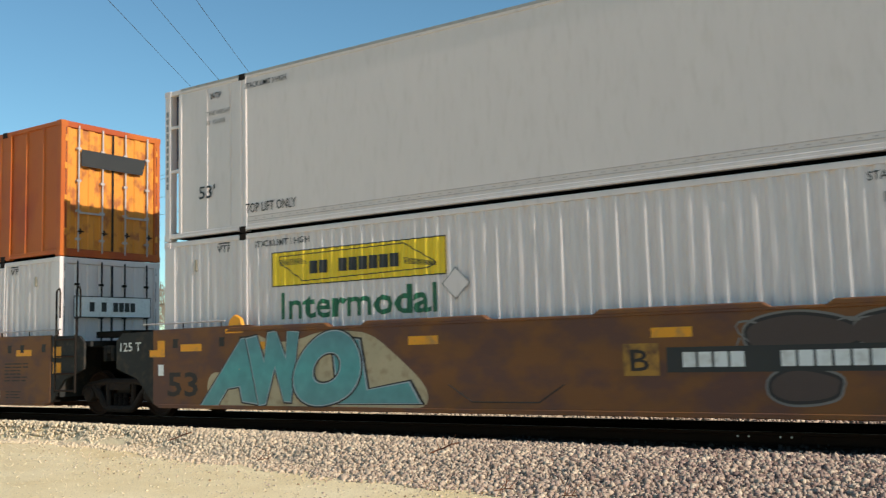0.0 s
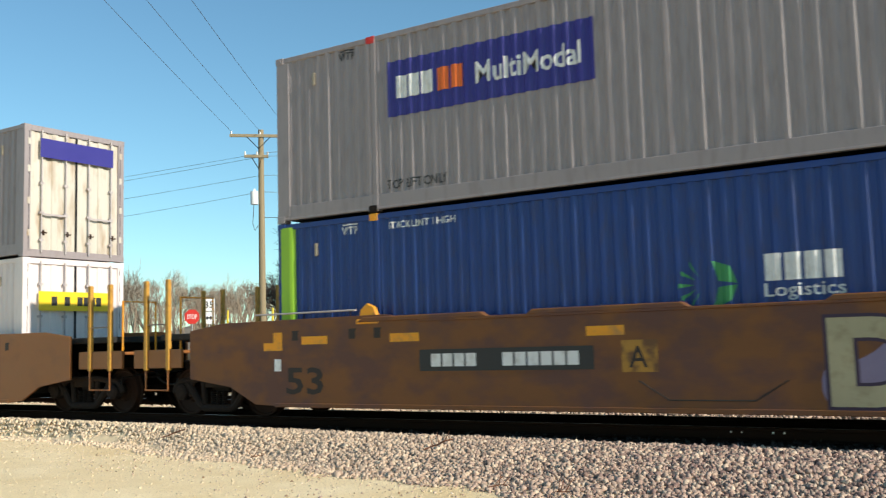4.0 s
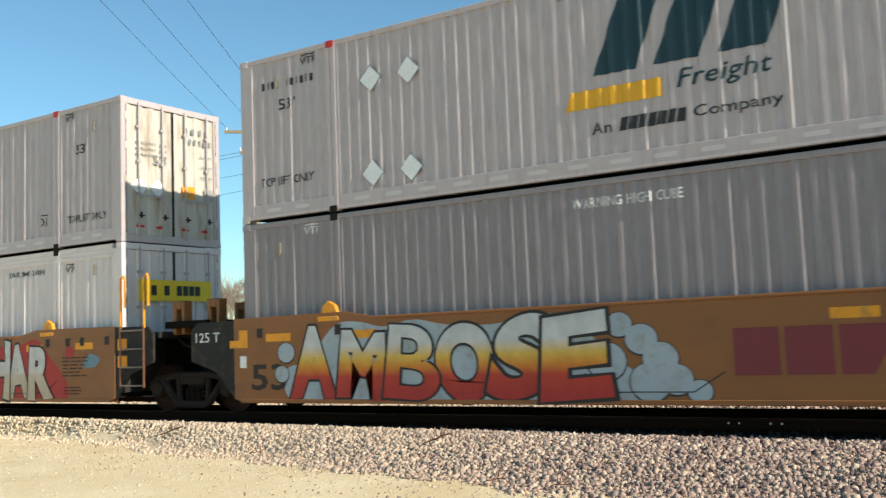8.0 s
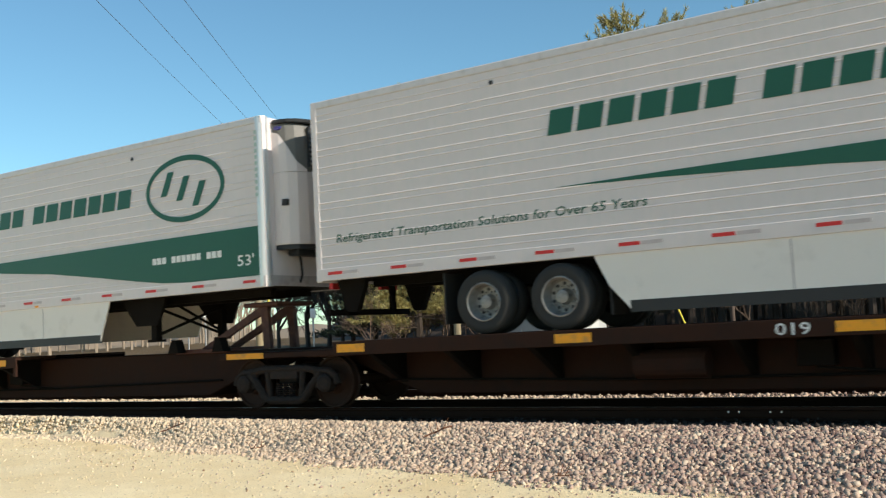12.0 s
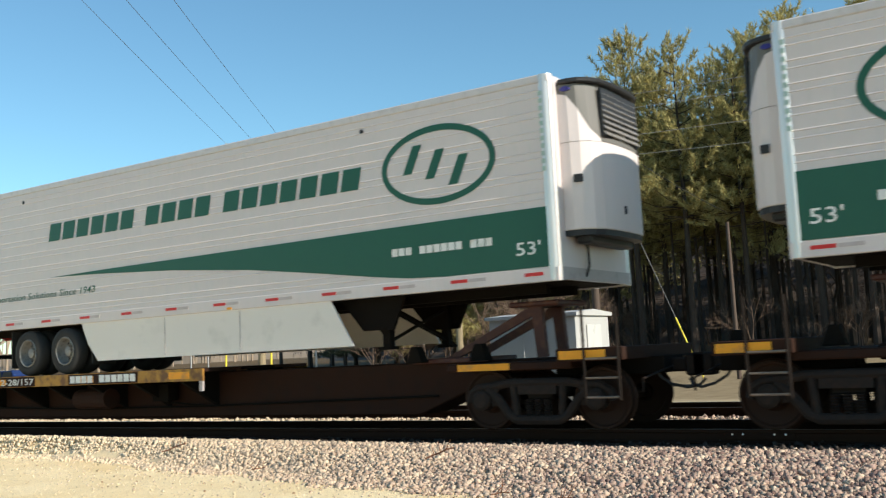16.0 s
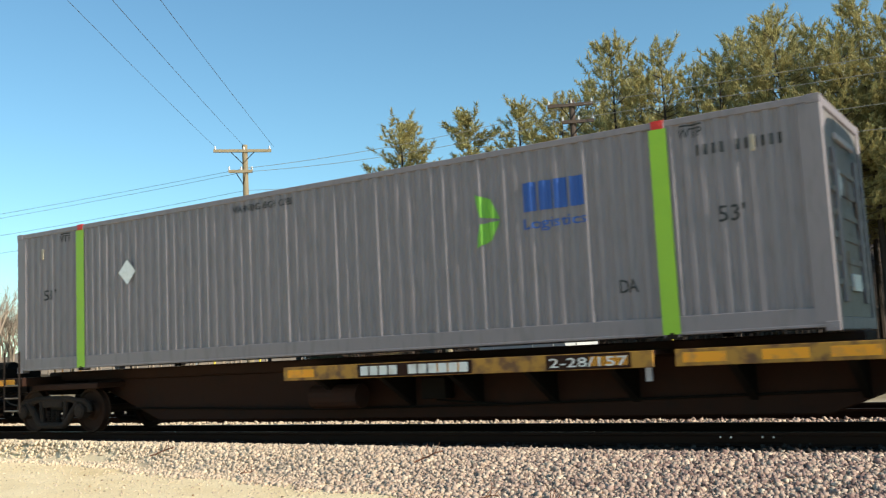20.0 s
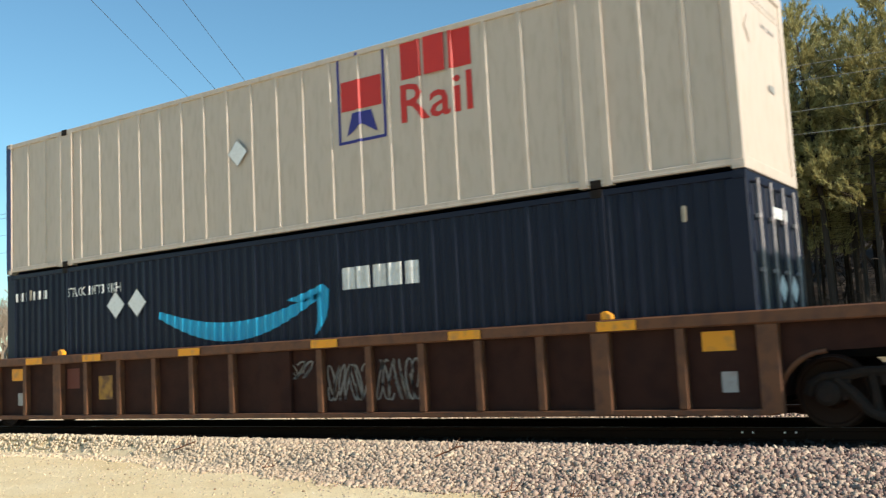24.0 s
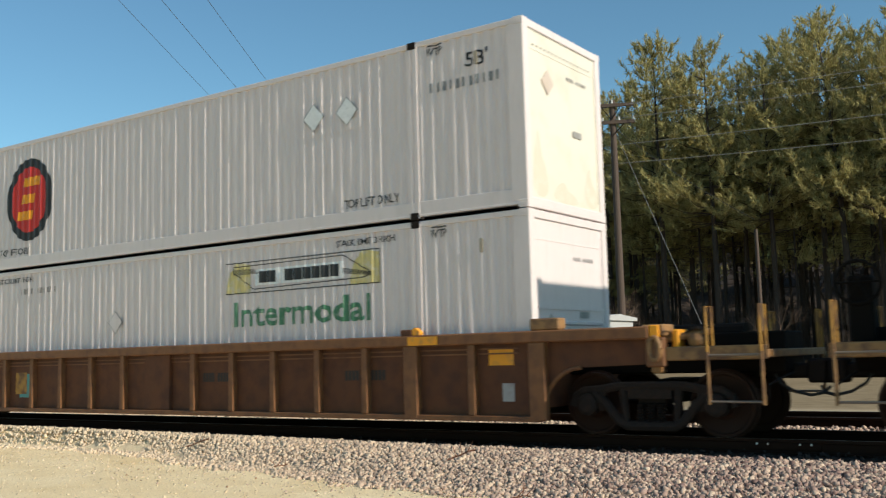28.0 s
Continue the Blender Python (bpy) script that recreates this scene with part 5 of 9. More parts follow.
# ---- refrigerated trailers ----
def road_wheel(trailer, x, z):
    ax = Shape().rod((x, -0.9, z), (x, 0.9, z), 0.075, 10).put("axle", DARK, trailer)
    def build():
        t = Shape().lathe_y([(0.285, -0.125), (0.38, -0.15), (0.455, -0.125), (0.475, -0.06), (0.475, 0.06), (0.455, 0.125), (0.38, 0.15), (0.285, 0.125)], 36).mesh("tyre", RUBBER, smooth=True)
        r = Shape().lathe_y([(0.29, -0.13), (0.275, -0.142), (0.262, -0.13), (0.255, -0.06), (0.24, 0.02), (0.225, 0.05), (0.12, 0.06), (0.11, 0.02), (0.095, -0.06), (0.04, -0.075), (0.0, -0.075)], 36)
        for i in range(10):
            a = i * math.pi / 5
            r.rod((0.15 * math.cos(a), 0.06, 0.15 * math.sin(a)), (0.15 * math.cos(a), 0.015, 0.15 * math.sin(a)), 0.014, 6)
        holes = Shape()
        for i in range(10):
            a = (i + 0.5) * math.pi / 5
            holes.rod((0.19 * math.cos(a), 0.06, 0.19 * math.sin(a)), (0.19 * math.cos(a), 0.045, 0.19 * math.sin(a)), 0.026, 8)
        return t, r.mesh("rim", RIM, smooth=False), holes.mesh("hub_face", PLASTIC)
    t, r, hl = shared("road_wheel", build)
    for y, turn in ((-1.14, 0), (-0.8, 0), (0.8, 180), (1.14, 180)):
        ty = place("tyre", t, ax, at=pose(x, y, z, 0, 0, turn))
        if abs(y) > 1:
            place("rim", r, ax, at=pose(x, y, z, 0, 0, turn))
            place("hub_face", hl, ax, at=pose(x, y, z, 0, 0, turn))


def trailer(front, back, label, nose=1, skirt_dark=True, slogan="Refrigerated Transportation Solutions for Over 65 Years", skirt_cut=0.3, tandem=3.16):
    """A white trailer; front, back: where its front and rear end stand. nose 1: the front looks ahead."""
    lo, hi = min(front, back), max(front, back)
    o, n = (lo + hi) / 2, (hi - lo) / 2
    tr = thing("refrigerated_trailer", (o, YC, 0), label, "trailer", "refrigerated trailers")
    train.append(tr)
    yo, z0, z1 = 1.295, 2.02, 5.02
    s = nose
    fx = s * n                                   # local x of the front
    side = Shape().box(-n + 0.06, -yo + 0.012, z0 + 0.2, n - 0.06, -yo + 0.08, z1 - 0.13)
    sm = side.mesh("side_panel", TRAILERWHITE)
    seam = Shape().prism_x([(-yo + 0.013, -0.012), (-yo + 0.013, 0.014), (-yo + 0.004, 0.002), (-yo + 0.004, -0.006)], -n + 0.08, n - 0.08).mesh("seam", TRAILERWHITE)
    for turn in (0, 180):
        m = pose(0, 0, 0, 0, 0, turn)
        panel = place("side_panel", sm, tr, at=m)
        for k in range(9):
            for up in (0.0, 0.1):
                place("seam", seam, panel, at=(0, 0, 2.31 + k * 0.297 + up))
        Shape().box(-n, -yo, z1 - 0.13, n, -yo + 0.1, z1).put("top_rail", TRAILERRAIL, tr, "off-white metal top rail", at=m, bevel=0.02)
        br = Shape().box(-n, -yo - 0.004, z0, n, -yo + 0.1, z0 + 0.2).put("bottom_rail", TRAILERWHITE, tr, "riveted white bottom rail", at=m, bevel=0.008)
        if turn == 0:
            tape = shared("tape", lambda: Shape().box(0, -yo - 0.009, z0 + 0.09, 0.3, -yo - 0.004, z0 + 0.14).mesh("reflector", TAPERED))
            pale = shared("pale_tape", lambda: Shape().box(0, -yo - 0.008, z0 + 0.09, 0.3, -yo - 0.004, z0 + 0.14).mesh("reflector", LGREY))
            for i in range(13):
                place("reflector", tape, br, at=(-n + 0.25 + i * (2 * n - 0.8) / 12, 0, 0))
                if i < 12:
                    place("reflector", pale, br, "pale reflective strip", at=(-n + 0.57 + i * (2 * n - 0.8) / 12, 0, 0))
    Shape().box(-n + 0.05, -yo + 0.02, z1 - 0.05, n - 0.05, yo - 0.02, z1 - 0.01).put("roof", TRAILERWHITE, tr)
    Shape().box(-n + 0.05, -yo + 0.05, z0 + 0.02, n - 0.05, yo - 0.05, z0 + 0.12).put("floor", DARK, tr)
    # front wall with a rounded bright corner, and the cooling unit
    Shape().box(min(fx, fx - s * 0.06), -yo + 0.02, z0 + 0.02, max(fx, fx - s * 0.06), yo - 0.02, z1 - 0.02).put("front_wall", TRAILERWHITE, tr)
    for y in (-yo + 0.1, yo - 0.1):
        Shape().rod((fx - s * 0.095, y, z0 + 0.01), (fx - s * 0.095, y, z1 - 0.005), 0.112, 20).put("corner_post", CORNERMETAL, tr, "bright metal rounded corner post")

    def bx(sh, a, y0, za, b, y1, zb):
        p, q = sorted((fx + s * a, fx + s * b))
        return sh.box(p, y0, za, q, y1, zb)

    plan = [(0.004, -1.04), (0.16, -1.035), (0.3, -0.985), (0.42, -0.87), (0.5, -0.7), (0.545, -0.4), (0.56, 0.0)]
    plan += [(x, -y) for x, y in plan[-2::-1]]

    def hull(k, inset, za, zb):
        """The rounded plan of the cooling unit between two heights, its depth scaled by k at the top."""
        lo_ring = [(fx + s * max(0.004, x - inset), y * (1 - inset)) for x, y in plan]
        hi_ring = [(fx + s * max(0.004, (x - inset) * k), y * (1 - inset)) for x, y in plan]
        m = len(plan)
        faces = [tuple(range(m)), tuple(range(2 * m - 1, m - 1, -1))] + [(i, m + i, m + (i + 1) % m, (i + 1) % m) for i in range(m)]
        return Shape().add([(x, y, za) for x, y in lo_ring] + [(x, y, zb) for x, y in hi_ring], faces if s < 0 else [f[::-1] for f in faces])

    unit = hull(1.0, 0.0, 2.74, 4.02).put("cooling_unit", TRAILERWHITE, tr, "white rounded cooling unit with a grey louvred grille", bevel=0.012)
    hull(1.0, 0.02, 2.66, 2.74).put("underside", PLASTIC, unit, "dark underside")
    hull(0.9, 0.012, 4.02, 4.88).put("collar", GRILLE, unit, "dark grey upper collar", bevel=0.012)
    for side in (1, -1):                          # white cheeks that climb towards the trailer
        cheek = Shape()
        rim_z = [4.74, 4.7, 4.5, 4.2, 4.06]
        for (x, y), zt in zip(plan[:5], rim_z):
            kt = 1 - 0.1 * (zt - 4.02) / 0.86
            cheek.v += [(fx + s * (x + 0.004), side * y * 1.004, 4.015), (fx + s * (x * kt + 0.004), side * y * 1.004, zt)]
        cheek.f = [(2 * i, 2 * i + 2, 2 * i + 3, 2 * i + 1) for i in range(4)]
        cheek.put("side_cheek", TRAILERWHITE, unit, "white side cheek")
    hull(1.04, -0.02, 4.88, 4.95).put("hood_cap", PLASTIC, unit, "black top cap", bevel=0.015)
    bx(Shape(), 0.49, -0.66, 4.1, 0.53, 0.66, 4.82).put("grille_back", PLASTIC, unit, "dark opening behind the louvres")
    for k in range(8):
        zz = 4.12 + k * 0.088
        p, q = fx + s * (0.565 - 0.006 * k), fx + s * (0.52 - 0.006 * k)
        Shape().add([(p, -0.64, zz), (p, 0.64, zz), (q, 0.64, zz + 0.06), (q, -0.64, zz + 0.06), (p + s * 0.012, -0.64, zz + 0.01), (p + s * 0.012, 0.64, zz + 0.01), (q + s * 0.012, 0.64, zz + 0.07), (q + s * 0.012, -0.64, zz + 0.07)],
                    [(0, 1, 2, 3), (7, 6, 5, 4), (0, 4, 5, 1), (1, 5, 6, 2), (2, 6, 7, 3), (3, 7, 4, 0)]).put("louvre", LOUVRE, unit, "grey louvre")
    bx(Shape(), 0.2, -1.05, 3.42, 0.31, -0.98, 3.53).put("latch", PLASTIC, unit, "dark square latch")
    bx(Shape(), 0.545, -0.12, 3.0, 0.575, -0.06, 3.12).put("latch", PLASTIC, unit)
    Shape().prism_y([(fx + s * 0.13 + 0.075 * math.cos(a), 4.8 + 0.035 * math.sin(a)) for a in np.linspace(0, 2 * math.pi, 17)[:-1]], -1.045, -1.0).put("badge", PURPLE, unit, "small violet-blue oval badge")
    bx(Shape(), 0.004, -1.2, z0 + 0.02, 0.02, 1.2, z0 + 0.2).put("front_kick_plate", BRIGHT, tr, "grey riveted kick plate")
    Shape().path([(fx + s * 0.06, -0.55, 2.7), (fx + s * 0.1, -0.5, 2.5), (fx + s * 0.08, -0.45, 2.25), (fx + s * 0.02, -0.45, 2.1)], 0.02).put("hose", RUBBER, tr, "black hose")
    decal(tr, "column_marking", polys2d(*[[(0, k * 0.11), (0.055, k * 0.11), (0.055, k * 0.11 + 0.065), (0, k * 0.11 + 0.065)] for k in range(11)]), WORNTEAL, fx - s * 0.13 - 0.03, 3.6, -yo - 0.014, "column of faint grey-green bars")
    bx(Shape(), 0.05, -0.8, 2.56, 0.3, 0.8, 2.72).put("fuel_box", PLASTIC, tr, bevel=0.03)
    # rear doors
    rx = -fx
    for y0, y1 in ((-1.2, -0.01), (0.01, 1.2)):
        p, q = sorted((rx, rx + s * 0.06))
        door = Shape().box(p, y0, z0 + 0.12, q, y1, z1 - 0.12).put("rear_door", TRAILERWHITE, tr, "white door with soiled panels", bevel=0.01)
        pa, qa = sorted((rx + s * 0.004, rx - s * 0.006))
        for za, zb in ((3.92, 4.78), (3.22, 3.76), (2.28, 3.06)):
            Shape().box(pa, y0 + 0.13, za, qa, y1 - 0.13, zb).put("door_panel", DOORWHITE, door, "grey road-soiled panel", bevel=0.003)
        pb, qb = sorted((rx, rx - s * 0.02))
        for zz in (3.1, 3.8):
            Shape().box(pb, y0 + 0.02, zz, qb, y1 - 0.02, zz + 0.08).put("hinge_strap", TRAILERWHITE, door, "white hinge strap", bevel=0.006)
        for yy in (y0 + 0.07, y1 - 0.07):
            Shape().rod((rx - s * 0.03, yy, z0 + 0.1), (rx - s * 0.03, yy, z1 - 0.1), 0.02).put("lock_rod", BRIGHT, door)
        Shape().box(pb, y0 + 0.16, 2.2, qb, y1 - 0.2, 2.24).put("handle", BRIGHT, door)
        e = y0 if y0 < -0.5 else y1
        for z in (2.3, 3.08, 3.78, 4.6):
            ph, qh = sorted((rx - s * 0.035, rx))
            Shape().box(ph, e - 0.06, z, qh, e + 0.06, z + 0.12).put("hinge", TRAILERWHITE, door, bevel=0.006)
    pp, qq = sorted((rx, rx + s * 0.12))
    Shape().box(pp, -yo, z0 - 0.02, qq, yo, z0 + 0.12).box(pp, -yo, z1 - 0.12, qq, yo, z1).box(pp, -yo, z0, qq, -1.2, z1).box(pp, 1.2, z0, qq, yo, z1).put("rear_frame", TRAILERWHITE, tr, bevel=0.01)
    if s < 0:
        for y in (-0.92, 0.3):
            decal(tr, "door_emblem", ring2d(0.26, 0.2, 0.04), PALEGREEN, n, 4.42, y + 0.3, "small worn green oval emblem", end=True, lift=0.009)
            for a in (-0.17, -0.05, 0.07):
                decal(tr, "emblem_stroke", polys2d([(a, -0.06), (a + 0.05, -0.06), (a + 0.11, 0.08), (a + 0.06, 0.08)]), PALEGREEN, n, 4.42, y + 0.3, "", end=True, lift=0.009)
            decal(tr, "door_lettering", blocks("xxxxxx", 0.56, 0.07), CHALK, n, 4.02, y + 0.03, "worn white bars", end=True, lift=0.009)
            decal(tr, "door_lettering", blocks("xxxxxxx", 0.66, 0.1), CHALK, n, 3.36, y, "worn white bars", end=True, lift=0.009)
            for k in range(3):
                decal(tr, "reflector", rect2d(0.2, 0.05), RED if k % 2 == 0 else PLACARD, n, 2.17, y + 0.25 * k, "reflective strip", end=True, lift=0.009)
        decal(tr, "warning_plate", rect2d(0.36, 0.24), SAFETY, n, 2.4, 0.62, "yellow warning plate", end=True, lift=0.011)
    # underside: tandem axles at the rear, landing gear behind the front
    ax1, ax2 = rx + s * tandem, rx + s * (tandem + 1.25)
    for x in (ax1, ax2):
        road_wheel(tr, x, 1.497)
    p, q = sorted((rx + s * 2.3, rx + s * 5.2))
    Shape().box(p, -0.6, 1.75, q, -0.5, 2.02).box(p, 0.5, 1.75, q, 0.6, 2.02).put("slider_frame", DARK, tr)
    Shape().box(-n + 0.6, -0.55, 1.9, n - 0.6, -0.42, 2.04).box(-n + 0.6, 0.42, 1.9, n - 0.6, 0.55, 2.04).put("frame_rail", DARK, tr)
    for x in (ax1 - s * 0.75, ax2 + s * 0.72):
        for y in (-1.15, 0.6):
            Shape().box(x - 0.015, y, 1.2, x + 0.015, y + 0.55, 1.98).put("mud_flap", RUBBER, tr)
    p, q = sorted((rx + s * 0.06, rx + s * 0.14))
    bump = Shape().box(p, -1.15, 1.45, q, 1.15, 1.55)
    for y in (-0.7, 0.6):
        bump.box(p, y, 1.5, q, y + 0.12, 2.03)
    bump.put("rear_bumper", DARK, tr)
    for y in (-0.95, 0.4):
        pb, qb = sorted((rx - s * 0.02, rx + s * 0.05))
        Shape().box(pb, y, 1.9, qb, y + 0.5, 2.0).put("tail_lamp", TAPERED, tr, "row of red tail lamps")
    for y in (-1.02, 0.88):
        x = rx + s * 0.5
        Shape().prism_y([(x - 0.3, 2.02), (x + 0.3, 2.02), (x + 0.1, 1.5), (x - 0.1, 1.5)][::-1], y, y + 0.12).put("dock_leg", DARK, tr)
    lx = fx - s * 3.35
    gear = Shape().prism_y([(lx - s * 0.85, 2.02), (lx - s * 0.4, 1.5), (lx + s * 0.2, 1.5), (lx + s * 0.45, 2.02)][::s], -1.0, -0.94).put("landing_gear", DARK, tr, "dark landing gear with braces")
    Shape().prism_y([(lx - s * 0.85, 2.02), (lx - s * 0.4, 1.5), (lx + s * 0.2, 1.5), (lx + s * 0.45, 2.02)][::s], 0.94, 1.0).put("gusset", DARK, gear)
    for y in (-0.92, 0.8):
        Shape().box(lx - 0.07, y, 1.22, lx + 0.07, y + 0.14, 2.0).box(lx - 0.13, y - 0.05, 1.18, lx + 0.13, y + 0.19, 1.23).put("leg", DARK, gear)
    Shape().rod((lx, -0.85, 1.35), (lx - s * 0.9, -0.4, 1.98), 0.03).rod((lx, 0.85, 1.35), (lx - s * 0.9, 0.4, 1.98), 0.03).rod((lx, -0.85, 1.3), (lx, 0.85, 1.85), 0.03).rod((lx, 0.85, 1.3), (lx, -0.85, 1.85), 0.03).put("brace", DARK, gear)
    # side skirt
    a, b = fx - s * 4.2, ax2 + s * 0.75
    c = a - s * skirt_cut
    for y in (-1.27, 1.24):
        q4 = [(a, z0 + 0.0), (c, 1.26), (b + s * 0.3, 1.26), (b, 1.6), (b - s * 0.2, z0)]
        sk = Shape().prism_y(q4 if s < 0 else q4[::-1], y, y + 0.03).put("side_skirt", SKIRTWHITE, tr, "clean white skirt panel")
        if y < 0:
            if skirt_dark:
                lo2, hi2 = sorted((c, b + s * 0.3))
                Shape().box(lo2, y - 0.008, 1.22, hi2, y + 0.03, 1.38).put("rubber_edge", PLASTIC, sk, "dark rubber edge")
            for k in (0.33, 0.64):
                xx = a + (b - a) * k
                Shape().box(xx - 0.01, y - 0.006, 1.3, xx + 0.01, y + 0.0, 2.0).put("seam", BRIGHT, sk)
    # livery: green wedge, oval emblem, lettering bars and slogan
    y = -yo + 0.006
    def at(dist, w):
        """Left edge of something w wide that starts dist metres behind the front, whichever way the trailer looks."""
        return fx - dist - w if s > 0 else fx + dist
    wedge = [(0.08, 2.23), (1.9, 2.23), (2.6, 2.26), (3.3, 2.34), (4.4, 2.49), (6.0, 2.69), (8.0, 2.86), (10.2, 2.98), (11.7, 3.03), (10.0, 3.05), (7.0, 3.065), (3.0, 3.085), (0.08, 3.09)]
    pts = [(fx - s * d, z) for d, z in wedge]
    decal(tr, "green_wedge", polys2d(pts if s < 0 else pts[::-1]), GREEN, 0, 0, y, "deep green tapering stripe")
    decal(tr, "oval_emblem", ring2d(1.05, 0.62, 0.1), GREEN, fx - s * 1.98, 3.97, y, "green oval emblem")
    for i, (dx, dz) in enumerate(((-0.62, 0.02), (-0.2, -0.1), (0.22, -0.24))):
        f = polys2d([(0, 0), (0.17, 0), (0.38, 0.44), (0.21, 0.44)])
        decal(tr, "emblem_stroke", f, GREEN, fx - s * 1.98 + dx - 0.02, 3.86 + dz, y, "")
    wide = {" ": 0.62}
    shape_of = "xxxxxx xxxx xxxxxxx"
    x, unit_w = at(3.45, 8.3), 8.3 / sum(wide.get(ch, 1.0) for ch in shape_of)
    for ch in shape_of:
        w = unit_w * wide.get(ch, 1.0)
        if ch != " ":
            decal(tr, "lettering_bar", polys2d([(0.02, 0), (w * 0.86, 0), (w * 0.86 + 0.075, 0.36), (0.095, 0.36)]), GREEN, x, 3.78, y, "slanted green bar")
        x += w
    decal(tr, "web_bar", blocks("xxx xxxxxx xxx", 1.85, 0.12), CHALK, at(1.05, 1.85), 2.62, y - 0.003, "small white bars")
    decal(tr, "length_mark", text_mesh("53'", 0.4, 0.2), CHALK, at(0.27, 0.4), 2.42, y - 0.003, "white 53 foot mark")
    sl = 5.35
    decal(tr, "slogan", text_mesh(slogan, sl, 0.18, 0.15), GREEN, rx + 0.45 if s > 0 else rx - 0.5 - sl, 2.58, y, "green italic slogan")
    for d in (3.4, 12.6):
        Shape().rod((fx - s * d, y - 0.015, 4.72), (fx - s * d, y, 4.72), 0.035, 10).put("marker_lamp", PLASTIC, tr)
    Shape().box(fx - s * 6.5 - 0.06, y - 0.02, z0 + 0.01, fx - s * 6.5 + 0.06, y, z0 + 0.05).put("side_marker", SAFETY, tr)
    return tr


# ---- beyond the tracks: trees, poles, wires, signs, hut ----
def polar(az, d, y=None):
    """x and y of a place seen at az degrees from straight across the track, d metres off (or at depth y)."""
    a = radians(az)
    if y is not None:
        d = y / math.cos(a)
    return d * math.sin(a), d * math.cos(a), d


BARK = paint("pine_bark", (0.05, 0.036, 0.027), 0.9, vary=0.3, scale=4, stretch=(4, 4, 0.6), bump=0.5)
NEEDLES = paint("pine_needles", (0.40, 0.35, 0.145), 0.6, vary=0.3, scale=0.7, island=0.4, bump=0, spec=0.25)
DARKNEEDLES = paint("spruce_needles", (0.055, 0.068, 0.042), 0.6, vary=0.3, scale=0.8, island=0.4, bump=0, spec=0.2)
def let_light_through(m, share):
    """Leaves pass on part of the light that falls on their back."""
    n, link = m.node_tree.nodes, m.node_tree.links.new
    b, out = n["Principled BSDF"], n["Material Output"]
    thin, both = n.new("ShaderNodeBsdfTranslucent"), n.new("ShaderNodeMixShader")
    link(b.inputs["Base Color"].links[0].from_socket, thin.inputs["Color"])
    both.inputs[0].default_value = share
    link(b.outputs[0], both.inputs[1])
    link(thin.outputs[0], both.inputs[2])
    link(both.outputs[0], out.inputs["Surface"])


let_light_through(NEEDLES, 0.32)
TWIG = paint("bare_twigs", (0.15, 0.10, 0.07), 0.9, vary=0.3, scale=2, bump=0)
DARKTWIG = paint("dark_bare_twigs", (0.055, 0.042, 0.034), 0.9, vary=0.3, scale=2, bump=0)
# far twigs are paler, with the distance haze put into their colour
FARTWIG = paint("distant_twigs", (0.30, 0.235, 0.17), 0.9, vary=0.2, scale=1, bump=0)
POLEWOOD = paint("weathered_pole_wood", (0.27, 0.215, 0.13), 0.85, vary=0.2, scale=2, stretch=(5, 5, 0.4), bump=0.4)
DARKPOLE = paint("dark_pole_wood", (0.085, 0.06, 0.045), 0.85, vary=0.2, scale=2, stretch=(5, 5, 0.4), bump=0.4)
WIRE = paint("dark_wire", (0.075, 0.08, 0.085), 0.5, bump=0)
CERAMIC = paint("grey_ceramic", (0.5, 0.5, 0.48), 0.3)
HUTGREY = paint("galvanised_hut_wall", (0.46, 0.46, 0.45), 0.5, metal=0.2, vary=0.08)
SIGNWHITE = paint("sign_white", (0.78, 0.78, 0.76), 0.5)


def blades(name, centres, normals, length, width, per, material, rng, droop=0.0):
    """Tufts of thin needle blades, joined into one mesh."""
    n = len(centres)
    d = rng.normal(size=(n, per, 3)) * 0.5 + normals[:, None, :]
    d /= np.linalg.norm(d, axis=2, keepdims=True)
    u = np.cross(d, rng.normal(size=(n, per, 3)))
    u /= np.linalg.norm(u, axis=2, keepdims=True)
    ln = length * (0.6 + 0.8 * rng.random((n, per, 1)))
    c = centres[:, None, :]
    p0, p1 = c + u * width, c - u * width
    p2 = c + d * ln
    v = np.stack([p0, p1, p2], 2).reshape(-1, 3)
    me = bpy.data.meshes.new(name)
    k = n * per
    me.vertices.add(k * 3)
    me.vertices.foreach_set("co", v.reshape(-1).astype(np.float32))
    me.loops.add(k * 3)
    me.loops.foreach_set("vertex_index", np.arange(k * 3, dtype=np.int32))
    me.polygons.add(k)
    me.polygons.foreach_set("loop_start", np.arange(0, k * 3, 3, dtype=np.int32))
    me.update(calc_edges=True)
    me.materials.append(material)
    return me


